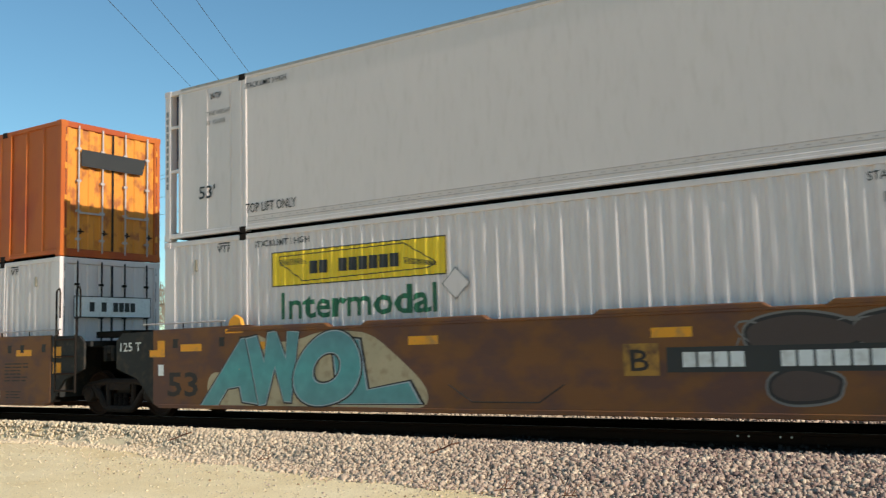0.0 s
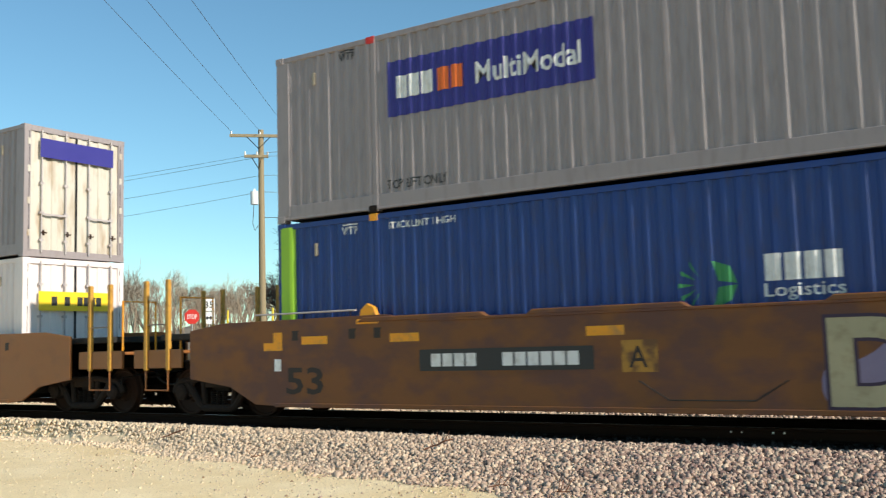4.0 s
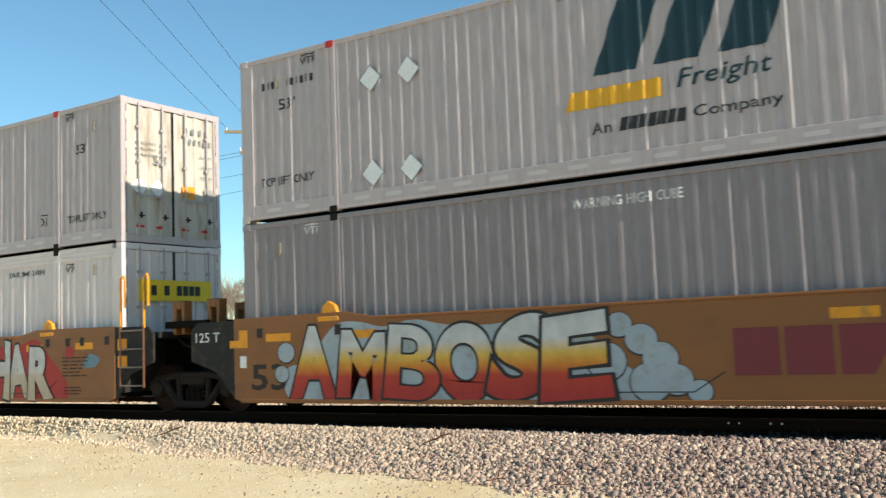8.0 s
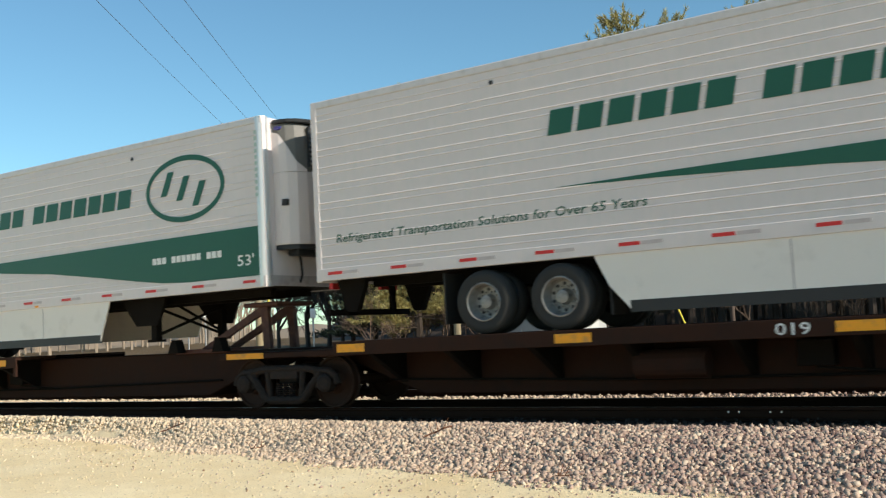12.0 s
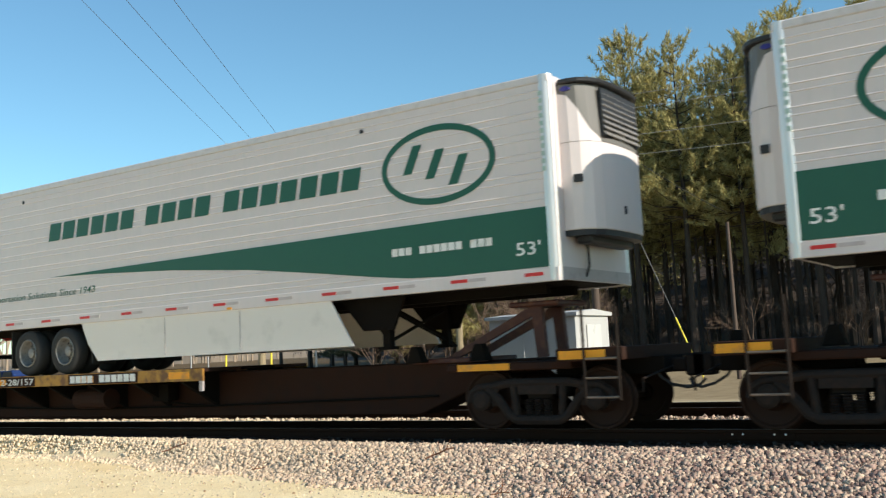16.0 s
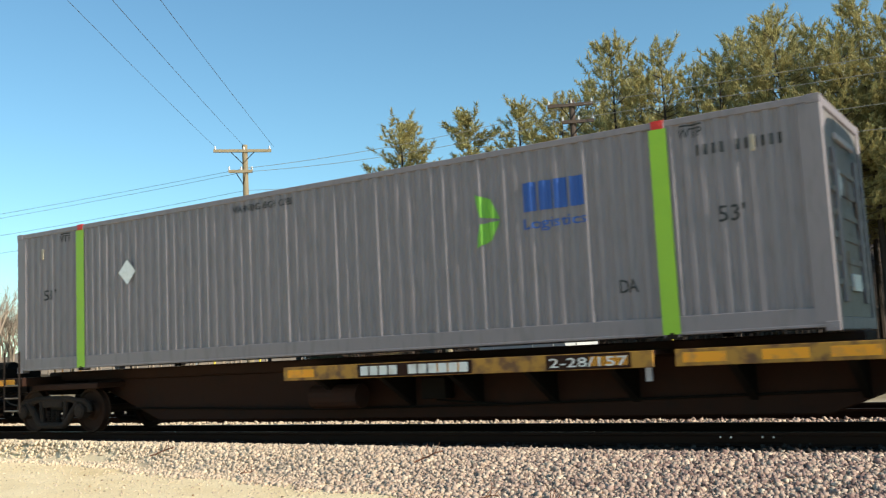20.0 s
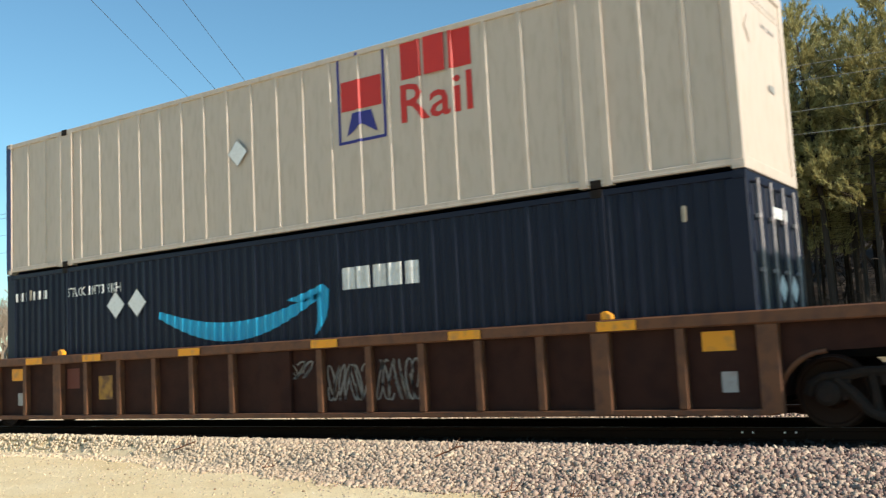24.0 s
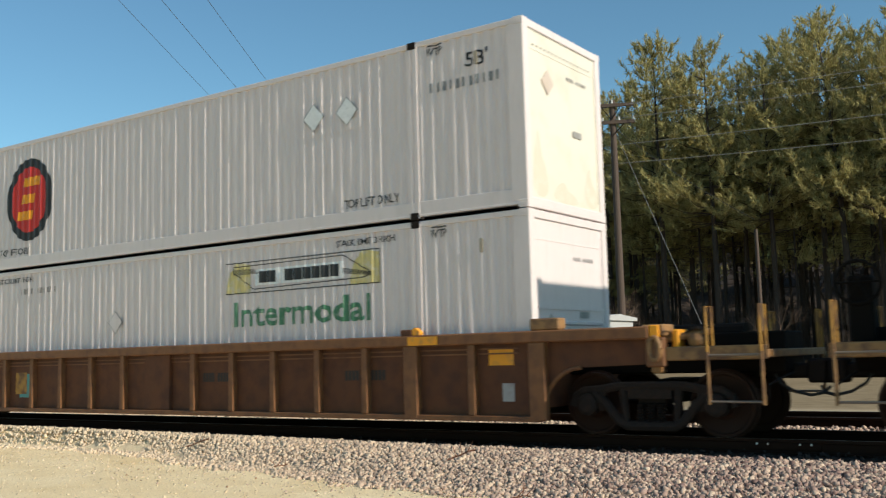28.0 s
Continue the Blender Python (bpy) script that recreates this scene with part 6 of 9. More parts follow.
def pine_meshes(seed, base, spread, whorls, needles, forest, fine=True):
    """A pine of height 1 x 18 m: trunk, limbs and a crown of needle tufts. base: where the crown begins, as a share of the height."""
    rng = np.random.default_rng(seed)
    H = 18.0
    lean = rng.normal(size=2) * 0.25
    def axis(z):
        return np.array([lean[0] * (z / H) ** 2, lean[1] * (z / H) ** 2, z])
    tk = Shape()
    cuts = np.linspace(0, H * 0.97, 9)
    for a, b in zip(cuts, cuts[1:]):
        tk.rod(axis(a), axis(b), 0.21 * (1 - a / H) + 0.02, 7, 0.21 * (1 - b / H) + 0.02)
    limbs = Shape()
    cen, nor = [], []
    for k in range(whorls):
        t = base + (1 - base) * (k + rng.random() * 0.6) / whorls
        z0 = t * H
        f = (t - base) / (1 - base)
        r = spread * (1.02 - f) ** 0.75 * (0.55 + 0.45 * min(1, f * 5 + (0.55 if forest else 0.9)))
        for j in range(rng.integers(4, 7)):
            a = rng.random() * 6.283
            ln = r * (0.55 + 0.65 * rng.random())
            rise = 0.10 + 0.55 * f + 0.1 * rng.normal()
            p0 = axis(z0)
            tip = p0 + np.array([math.cos(a) * ln, math.sin(a) * ln, ln * rise])
            mid = (p0 + tip) / 2 - np.array([0, 0, 0.08 * ln])
            limbs.rod(p0, mid, 0.035 * (1 - t) + 0.015, 4, 0.02).rod(mid, tip, 0.02, 3, 0.006)
            for q in range(max(2, int(ln * (2.6 if forest else 4.4)))):          # upright plumes along the limb, longest at its tip
                s = 1.0 if q == 0 else 0.3 + 0.7 * rng.random()
                ax = np.array([math.cos(a) * 0.55, math.sin(a) * 0.55, 0.55 + 0.5 * f]) + rng.normal(size=3) * 0.28
                ax /= np.linalg.norm(ax)
                root = p0 + (tip - p0) * s + rng.normal(size=3) * np.array([0.16, 0.16, 0.06]) * ln ** 0.5
                pl = (0.45 + 0.5 * rng.random()) * (1.25 if q == 0 else 1.0)
                m = 9
                along = np.linspace(0.05, 1, m)[:, None]
                cen.append(root + ax * pl * along + rng.normal(size=(m, 3)) * 0.07 * (1.15 - along))
                nor.append(np.tile(ax, (m, 1)))
    if forest:                                   # dead stubs below the crown
        for k in range(26):
            z0 = H * (0.12 + (base - 0.1) * rng.random())
            a = rng.random() * 6.283
            ln = 0.6 + 1.5 * rng.random()
            limbs.rod(axis(z0), axis(z0) + np.array([math.cos(a) * ln, math.sin(a) * ln, 0.15 * rng.normal()]), 0.016, 3, 0.004)
    top = axis(H * 0.96)
    cen.append(top + rng.normal(size=(40, 3)) * np.array([0.08, 0.08, 0.4]))
    nor.append(np.tile(np.array([0, 0, 1.0]), (40, 1)))
    cen, nor = np.concatenate(cen), np.concatenate(nor)
    crown = blades("crown", cen, nor, 0.30, 0.026, 7, needles, rng) if fine else blades("crown", cen[::2], nor[::2], 0.36, 0.05, 3, needles, rng)
    return tk.mesh("trunk", BARK), limbs.mesh("limbs", BARK), crown


def plant_pine(meshes, x, y, height, label, group="pines behind the tracks", wide=1.0):
    z = ground_z(x, y)
    tree = thing("pine_tree", (x, y, z - 0.05), label, "tree", group)
    k = height / 18.0
    m = Matrix.Rotation(random.uniform(0, 6.28), 4, "Z") @ Matrix.Diagonal((k * wide, k * wide, k, 1))
    for name, me in zip(("trunk", "branch_work", "crown"), meshes):
        ob = place(name, me, tree, at=m)
        if name != "trunk":
            tagged(ob, kind="stuff")
    return tree


def bare_meshes(seed, material, levels, spread, stem=0.22, height=10.0, split=(2, 4)):
    rng = np.random.default_rng(seed)
    tk, tw = Shape(), Shape()
    def grow(p, d, ln, r, lev):
        q = p + d * ln
        (tk if lev < 2 else tw).rod(p, q, r, 5 if lev < 2 else 3, r * 0.7)
        if lev >= levels:
            return
        for i in range(rng.integers(split[0], split[1] + 1) + (1 if lev >= 2 else 0)):
            e = d + rng.normal(size=3) * spread + np.array([0, 0, 0.12])
            e /= np.linalg.norm(e)
            grow(p + d * ln * (0.55 + 0.45 * rng.random()), e, ln * (0.62 + 0.25 * rng.random()), r * 0.6, lev + 1)
    grow(np.zeros(3), np.array([0.03, 0.02, 1.0]), height * 0.3, stem, 0)
    return tk.mesh("trunk", material), tw.mesh("twigs", material)


def plant_bare(name, meshes, x, y, scale, label, category, group, z=None):
    t = thing(name, (x, y, (ground_z(x, y) if z is None else z) - 0.05), label, category, group)
    m = Matrix.Rotation(random.uniform(0, 6.28), 4, "Z") @ Matrix.Scale(scale, 4)
    for n, me in zip(("trunk", "twig_crown"), meshes):
        place(n, me, t, at=m)
    return t


random.seed(11)
forest_pines = [pine_meshes(s, 0.43 + 0.05 * (s % 3), 3.5, 19, NEEDLES, True) for s in range(5)]
deep_pines = [pine_meshes(s, 0.43 + 0.05 * (s % 3), 3.5, 19, NEEDLES, True, False) for s in range(3)]
open_pines = [pine_meshes(20 + s, 0.10, 4.0, 26, NEEDLES, False) for s in range(2)]
spires = [pine_meshes(30 + s, 0.2, 3.0, 24, NEEDLES, False) for s in range(2)]
dark_conifer = pine_meshes(40, 0.08, 3.0, 26, DARKNEEDLES, False)
FRONT = [(-23.4, 15.2, 56), (-21.75, 17.2, 50), (-20.2, 15.6, 55), (-18.85, 17.0, 49), (-17.2, 15.2, 53), (-15.7, 15.9, 50), (-14.3, 16.8, 56),
         (-13.0, 17.0, 52), (-11.85, 17.7, 50), (-10.5, 16.6, 54), (-9.3, 15.9, 49), (-7.9, 17.6, 52), (-6.2, 17.0, 50), (-4.3, 16.2, 53), (-2, 16.5, 50)]
for i, (az, el, y) in enumerate(FRONT):
    x, y, d = polar(az, 0, y)
    plant_pine(forest_pines[i % 5], x, y, EYE_H + d * math.tan(radians(el)) - ground_z(x, y), "tall white pine with a bare lower trunk")
for az, el, y, kind in ((-34.7, 13.9, 44, open_pines[0]), (-37.3, 9.8, 48, dark_conifer), (-38.6, 7.6, 54, dark_conifer), (-35.6, 10.8, 50, dark_conifer), (-32.7, 11.0, 50, open_pines[1]), (-30.9, 14.2, 62, spires[0]), (-29.3, 10.4, 54, open_pines[1]),
                        (-27.6, 14.3, 64, spires[1]), (-26.3, 12.4, 56, open_pines[0]), (-24.9, 14.4, 54, forest_pines[1]), (-36.2, 9.0, 56, dark_conifer)):
    x, y, d = polar(az, 0, y)
    plant_pine(kind, x, y, EYE_H + d * math.tan(radians(el)) - ground_z(x, y), "dark dense low-branched conifer" if kind is dark_conifer else "white pine with sunlit upright branches", wide=1.35)
for i in range(66):
    az = -37 + 38 * i / 65 + random.uniform(-0.5, 0.5)
    y = random.choice((61, 68, 76, 86)) + random.uniform(-3, 3)
    x, y, d = polar(az, 0, y)
    if az < -24 and y < 74:
        y += 12
    plant_pine(deep_pines[i % 3], x, y, random.uniform(13, 17) if az > -24 else random.uniform(8, 10.5), "pine deep in the shaded wood", "pines deep in the wood")

for i in range(46):                          # slender stems between the first trees
    x, y, d = polar(-24 + 24 * i / 45 + random.uniform(-0.3, 0.3), 0, random.uniform(51, 62))
    plant_pine(deep_pines[i % 3], x, y, random.uniform(11, 15), "slender pine in the shade of taller ones", "pines deep in the wood", wide=0.8)

# the wood goes on beyond the view and shades its own floor
for i in range(34):
    x, y = 1 + 1.35 * i + random.uniform(-1, 1), random.choice((50, 56, 63, 71)) + random.uniform(-2, 2)
    plant_pine(deep_pines[i % 3], x, y, random.uniform(14, 17), "tall white pine with a bare lower trunk")

brush = [bare_meshes(50 + s, TWIG, 5, 0.42, 0.09, 9.0, (2, 3)) for s in range(3)]
dark_brush = [bare_meshes(60 + s, DARKTWIG, 5, 0.40, 0.2, 11.0, (2, 3)) for s in range(2)]
crowned = [bare_meshes(80 + s, DARKTWIG, 6, 0.45, 0.2, 9.5, (2, 4)) for s in range(2)]
far_bare = [bare_meshes(70 + s, FARTWIG, 5, 0.36, 0.15, 11.0, (2, 3)) for s in range(2)]
for az, y, sc in ((-42.9, 47, 0.75), (-41.2, 50, 1.0), (-40.0, 48, 0.9), (-39.2, 46, 0.7)):
    x, y, d = polar(az, 0, y)
    plant_bare("bare_tree", crowned[int(d) % 2], x, y, sc, "dark leafless tree with crooked limbs", "tree", "leafless trees")
for i in range(80):
    az = random.uniform(-38, -2)
    y = random.uniform(38, 50) if az < -24 else random.uniform(47, 64)
    x, y, d = polar(az, 0, y)
    plant_bare("bare_shrub", brush[i % 3], x, y, random.uniform(0.28, 0.5) * (1.45 if -31 < az < -26 else 1.0), "leafless tan undergrowth at the edge of the wood", "shrub", "undergrowth")

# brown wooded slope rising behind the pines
# leaf litter darkened: the colour holds the shade of the wood
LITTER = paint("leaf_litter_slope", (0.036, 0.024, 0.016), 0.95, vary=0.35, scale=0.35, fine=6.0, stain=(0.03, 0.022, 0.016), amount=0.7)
slope = Shape()
rows, cols = 7, 30
for j in range(rows):
    for i in range(cols):
        az = -41 + 50 * i / (cols - 1)
        y = 70 + 9 * j
        z = 0.2 + (13.5 * math.sin(math.pi / 2 * j / (rows - 1)) + 0.5 * math.sin(i * 1.7 + j)) * min(1, max(0.05, (az + 41) / 6))
        slope.v.append((y * math.tan(radians(az)), y, z))
slope.f = [(j * cols + i, j * cols + i + 1, (j + 1) * cols + i + 1, (j + 1) * cols + i) for j in range(rows - 1) for i in range(cols - 1)]
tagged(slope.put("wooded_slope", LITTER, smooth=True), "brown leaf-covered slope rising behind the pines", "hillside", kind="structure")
for i in range(90):
    az = random.uniform(-37, 2)
    j = random.uniform(0, 4)
    y = 70 + 9 * j
    x, y, d = polar(az, 0, y)
    plant_bare("slope_tree", dark_brush[i % 2] if i % 3 else brush[i % 3], x, y, random.uniform(0.5, 0.8), "leafless tree on the wooded slope", "tree", "leafless trees on the slope", z=0.2 + 13.0 * math.sin(math.pi / 2 * j / 6) * min(1, max(0.05, (az + 41) / 6)))

hill = Shape()
rng = np.random.default_rng(8)
rows, cols = 6, 40
for j in range(rows):
    for i in range(cols):
        az = -80 + 45 * i / (cols - 1)
        d = 170 + 34 * j
        top = 11.0 * math.sin(math.pi * min(1, max(0, (az + 82) / 46))) ** 0.7 * (0.75 + 0.25 * math.sin(az * 0.9))
        hill.v.append((d * math.sin(radians(az)), d * math.cos(radians(az)), 0.8 + top * math.sin(math.pi * 0.5 * min(1, j / 4)) - (3 if j == 0 else 0)))
hill.f = [(j * cols + i, j * cols + i + 1, (j + 1) * cols + i + 1, (j + 1) * cols + i) for j in range(rows - 1) for i in range(cols - 1)]
HILLSOIL = paint("dry_wooded_hill", (0.27, 0.205, 0.14), 0.95, vary=0.25, scale=0.1, fine=2.0)
tagged(hill.put("distant_hill", HILLSOIL, smooth=True), "low distant hill covered with leafless woods", "hill", kind="structure")
for i in range(190):
    az = -64 + 21 * random.random()
    d = random.uniform(120, 260)
    x, y, _ = polar(az, d)
    z = 0.6 + max(0, d - 165) / 80 * 6
    plant_bare("distant_tree", far_bare[i % 2], x, y, random.uniform(0.85, 1.3), "pale leafless tree on the distant hill", "tree", "distant leafless trees", z=min(z, 6.0))


# lighter wire: sunlight along these spans is put into the colour
LITWIRE = paint("bare_aluminium_wire", (0.35, 0.34, 0.31), 0.45, metal=0.3, bump=0)


def cable(parent, a, b, sag, r=0.008, n=14, name="wire", material=WIRE):
    a, b = Vector(a), Vector(b)
    pts = [a.lerp(b, i / n) - Vector((0, 0, sag * 4 * (i / n) * (1 - i / n))) for i in range(n + 1)]
    return Shape().path(pts, r, 5).put(name, material, parent)


def utility_pole(x, y, top, wood, label, arm_dir, arms, lean=0.0, r=0.16):
    z = ground_z(x, y)
    p = thing("utility_pole", (x, y, z), label, "utility pole", "utility poles")
    h = top - z
    Shape().rod((0, 0, -0.2), (lean, 0, h), r, 14, r * 0.7).put("pole", wood, p)
    d = Vector((math.cos(arm_dir), math.sin(arm_dir), 0))
    for k, (zz, half, off) in enumerate(arms):
        c = Vector((lean, -0.14, zz - z)) + d * off
        arm = Shape()
        n = Vector((-d.y, d.x, 0)) * 0.05
        u = Vector((0, 0, 0.06))
        q = [c - d * half, c + d * half]
        arm.add([q[0] - n - u, q[1] - n - u, q[1] + n - u, q[0] + n - u, q[0] - n + u, q[1] - n + u, q[1] + n + u, q[0] + n + u],
                [(0, 3, 2, 1), (4, 5, 6, 7), (0, 1, 5, 4), (1, 2, 6, 5), (2, 3, 7, 6), (3, 0, 4, 7)])
        arm = arm.put("crossarm", wood, p)
        for e in (-0.94, 0.05, 0.94):
            s = c + d * half * e
            Shape().rod(s + Vector((0, 0, 0.06)), s + Vector((0, 0, 0.2)), 0.045, 8, 0.03).put("insulator", CERAMIC, arm)
        Shape().rod(c - d * half * 0.45, c - d * off - Vector((0, 0, 0.55)), 0.018).put("brace", STEEL, arm)
        Shape().rod(c + d * half * 0.45, c - d * off - Vector((0, 0, 0.55)), 0.018).put("brace", STEEL, arm)
    return p


P1, P2, P3 = (-28.5, 29.5), (-14.85, 32.85), (-21.45, 33.75)
top1 = EYE_H + 41.0 * math.tan(radians(12.55))
top2 = EYE_H + 36.05 * math.tan(radians(14.35))
pole1 = utility_pole(*P1, top1 + 0.15, POLEWOOD, "weathered wooden utility pole with a transformer", radians(44), [(top1 - 0.12, 1.2, 0.0), (top1 - 1.0, 0.5, -0.1)])
tz = EYE_H + 41 * math.tan(radians(8.85)) - ground_z(*P1)
Shape().rod((-0.2, -0.22, tz - 0.3), (-0.2, -0.22, tz + 0.25), 0.16, 14).rod((-0.2, -0.22, tz + 0.25), (-0.2, -0.22, tz + 0.36), 0.05, 8).put("transformer", SIGNWHITE, pole1, "white transformer can")
Shape().path([(-0.25, -0.2, tz - 0.3), (-0.32, -0.2, tz - 1.1), (-0.2, -0.2, tz - 1.4), (-0.05, -0.15, tz - 1.2)], 0.014).put("service_loop", WIRE, pole1)
utility_pole(*P2, top2 + 0.1, DARKPOLE, "dark wooden utility pole in front of the pines", radians(25), [(top2 - 0.1, 0.85, 0.0), (top2 - 0.75, 0.6, 0.25)])
utility_pole(*P3, EYE_H + 39.98 * math.tan(radians(9.75)), POLEWOOD, "short pale wooden service pole", 0.0, [])
utility_pole(*polar(-16.6, 35)[:2], EYE_H + 35 * math.tan(radians(6.6)), DARKPOLE, "grey stub pole holding a guy wire", 0.0, [], r=0.085)
line = thing("power_line", (0, 0, 0), "three thin overhead wires crossing above the track", "power line")
ends = ((-29.35, 28.65), (-28.45, 29.45), (-27.55, 30.25))
for (ax, ay), (bx, by) in zip(ends, ((-19.4, 14.2), (-18.65, 14.95), (-17.9, 15.85))):
    ex, ey = ax + (bx - ax) * 2.6, ay + (by - ay) * 2.6
    cable(line, (ax, ay, top1 + 0.05), (ex, ey, top1 + 0.05), 0.25, 0.007)
line2 = thing("power_line", (0, 0, 0), "thin overhead wires strung along the poles beyond the tracks", "power line")
for z1, z2, s in ((top1 - 0.85, top2 - 0.1, 0.25), (top1 - 1.0, top2 - 0.6, 0.3), (top1 - 1.8, top2 - 1.6, 0.35), (top1 - 2.5, top2 - 2.3, 0.5)):
    cable(line2, (P1[0], P1[1], z1), (P2[0], P2[1], z2), s, 0.01, material=LITWIRE)
    cable(line2, (P2[0], P2[1], z2), (25, 36, z2 + 0.2), s, 0.011, material=LITWIRE)
    cable(line2, (P1[0], P1[1], z1), (-75, 24, z1 - 0.2), s * 1.3, 0.008)
cable(line2, (P1[0], P1[1], top1 - 3.6), (P3[0], P3[1], EYE_H + 6.6), 0.35, 0.013)
cable(line2, (P3[0], P3[1], EYE_H + 6.3), (P2[0], P2[1], top2 - 3.0), 0.35, 0.013)
guy = thing("guy_wire", (P2[0], P2[1], 0), "slack guy wires with a yellow guard", "guy wire")
gx, gy = polar(-18.55, 34.6)[:2]
g0, g1 = Vector((0, 0, top2 - 0.9)), Vector((gx - P2[0], gy - P2[1], -0.2))
Shape().rod(g0, g1, 0.012, 5).put("wire", WIRE, guy)
Shape().rod(g1, g1.lerp(g0, 0.22), 0.03, 8).put("guard", paint("guard_yellow", (0.75, 0.6, 0.05), 0.5), guy, "yellow plastic guard")
sx, sy = polar(-16.6, 35)[:2]
cable(guy, g0, (sx - P2[0], sy - P2[1], EYE_H + 4.4), 0.2)

# signal hut
hut = thing("signal_hut", (-11.25, 21.95, -0.6), "galvanised grey trackside signal hut with a low metal roof", "hut")
Shape().box(-1.2, -0.95, 0.1, 1.2, 0.95, 2.42).put("wall", HUTGREY, hut, bevel=0.02)
Shape().prism_x([(-1.05, 2.42), (1.05, 2.42), (1.05, 2.5), (0, 2.58), (-1.05, 2.5)], -1.27, 1.27).put("roof", HUTGREY, hut, "low-pitched metal roof")
Shape().box(1.202, -0.4, 0.2, 1.24, 0.4, 2.2).put("door", CERAMIC, hut, "pale grey door in the gable end", bevel=0.01)
for x in (-0.8, -0.25, 0.3, 0.85):
    Shape().box(x - 0.02, -0.965, 0.15, x + 0.02, -0.95, 2.4).put("seam", HUTGREY, hut)
Shape().box(-1.1, -0.85, -0.2, 1.1, 0.85, 0.1).put("plinth", DARKPOLE, hut)

# road signs
def road_post(x, y, h, label):
    s = thing("road_sign", (x, y, ground_z(x, y)), label, "road sign")
    Shape().box(-0.03, -0.02, -0.1, 0.03, 0.02, h).put("post", HUTGREY, s)
    return s


x, y, d = polar(-48.0, 52)
z = EYE_H + d * math.tan(radians(1.98)) - ground_z(x, y)
s = road_post(x, y, z + 0.35, "red octagonal stop sign on a steel post")
face = radians(-40)
turn = Matrix.Translation((0, 0, z)) @ Matrix.Rotation(radians(48), 4, "Z")
octo = [(0.4 * math.cos(radians(22.5 + 45 * i)), 0.4 * math.sin(radians(22.5 + 45 * i))) for i in range(8)]
Shape().prism_y(octo, -0.05, -0.03).put("plate", RED, s, at=turn)
ms = text_mesh("STOP", 0.52, 0.24)
decal(s, "lettering", ([(a - 0.26, b - 0.12) for a, b in ms[0]], ms[1]), SIGNWHITE, 0, 0, -0.055).matrix_basis = turn
x, y, d = polar(-47.05, 52)
z = EYE_H + d * math.tan(radians(2.62)) - ground_z(x, y)
s = road_post(x, y, z + 0.4, "white route sign with an arrow plate below")
turn = Matrix.Translation((0, 0, z)) @ Matrix.Rotation(radians(47), 4, "Z")
for zz, hh in ((0.02, 0.62), (-0.66, 0.62)):
    Shape().box(-0.3, -0.05, zz - hh / 2, 0.3, -0.03, zz + hh / 2).put("plate", SIGNWHITE, s, at=turn)
ms = text_mesh("35", 0.4, 0.34)
decal(s, "lettering", ([(a - 0.2, b - 0.14) for a, b in ms[0]], ms[1]), BLACK, 0, 0, -0.055).matrix_basis = turn
decal(s, "arrow", polys2d([(-0.2, 0), (-0.05, 0.12), (-0.05, 0.04), (0.05, 0.04), (0.05, 0.12), (0.2, 0), (0.05, -0.12), (0.05, -0.04), (-0.05, -0.04), (-0.05, -0.12)]), BLACK, 0, -0.66, -0.055).matrix_basis = turn
GUARD = paint("marker_yellow", (0.72, 0.56, 0.05), 0.5)
for az, el, dd in ((-46.1, 2.3, 44), (-43.55, 2.4, 40)):
    x, y, d = polar(az, dd)
    post = thing("marker_post", (x, y, ground_z(x, y)), "leaning yellow marker post", "marker post", "yellow marker posts")
    Shape().rod((0, 0, -0.1), (0.12, 0, EYE_H + d * math.tan(radians(el)) - ground_z(x, y)), 0.045, 8).put("post", GUARD, post)
x, y, d = polar(-40.9, 45)
box = thing("white_marker", (x, y, ground_z(x, y)), "small white utility marker", "marker")
zt = EYE_H + d * math.tan(radians(1.75)) - ground_z(x, y)
Shape().box(-0.03, -0.03, 0, 0.03, 0.03, zt - 0.4).put("post", HUTGREY, box)
Shape().box(-0.14, -0.05, zt - 0.45, 0.14, 0.05, zt).put("head", SIGNWHITE, box, bevel=0.02)


# two cars on the road beyond the tracks
def road_car(x, colour, label):
    c = thing("road_car", (x, 36.0, ground_z(x, 36.0)), label, "car", "cars on the road")
    body = [(-2.3, 0.35), (2.2, 0.35), (2.3, 0.75), (1.9, 0.95), (0.9, 1.02), (-2.1, 1.02), (-2.3, 0.8)]
    Shape().prism_y(body, -0.9, 0.9).put("body", colour, c, bevel=0.06)
    cab = [(-2.0, 1.0), (0.95, 1.0), (0.35, 1.52), (-1.7, 1.55)]
    Shape().prism_y(cab, -0.78, 0.78).put("cabin", colour, c, bevel=0.05)
    for y in (-0.79, 0.785):
        for a, b in ((-1.75, -0.75), (-0.65, 0.6)):
            Shape().prism_y([(a, 1.06), (b + 0.12, 1.06), (b - 0.12, 1.44), (a + 0.12, 1.46)], y, y + 0.005).put("window", PLASTIC, c, "dark side window")
    for x0 in (-1.45, 1.35):
        ax = Shape().rod((x0, -0.8, 0.33), (x0, 0.8, 0.33), 0.05).put("axle", DARK, c)
        for y in (-0.82, 0.82):
            Shape().rod((x0, y - 0.1, 0.33), (x0, y + 0.1, 0.33), 0.33, 18).put("tyre", RUBBER, ax)
            Shape().rod((x0, y - 0.11, 0.33), (x0, y + 0.11, 0.33), 0.2, 14).put("rim", CHROME, ax)
    Shape().box(2.24, 0.5, 0.66, 2.31, 0.8, 0.78).put("headlight", SIGNWHITE, c)
    return c


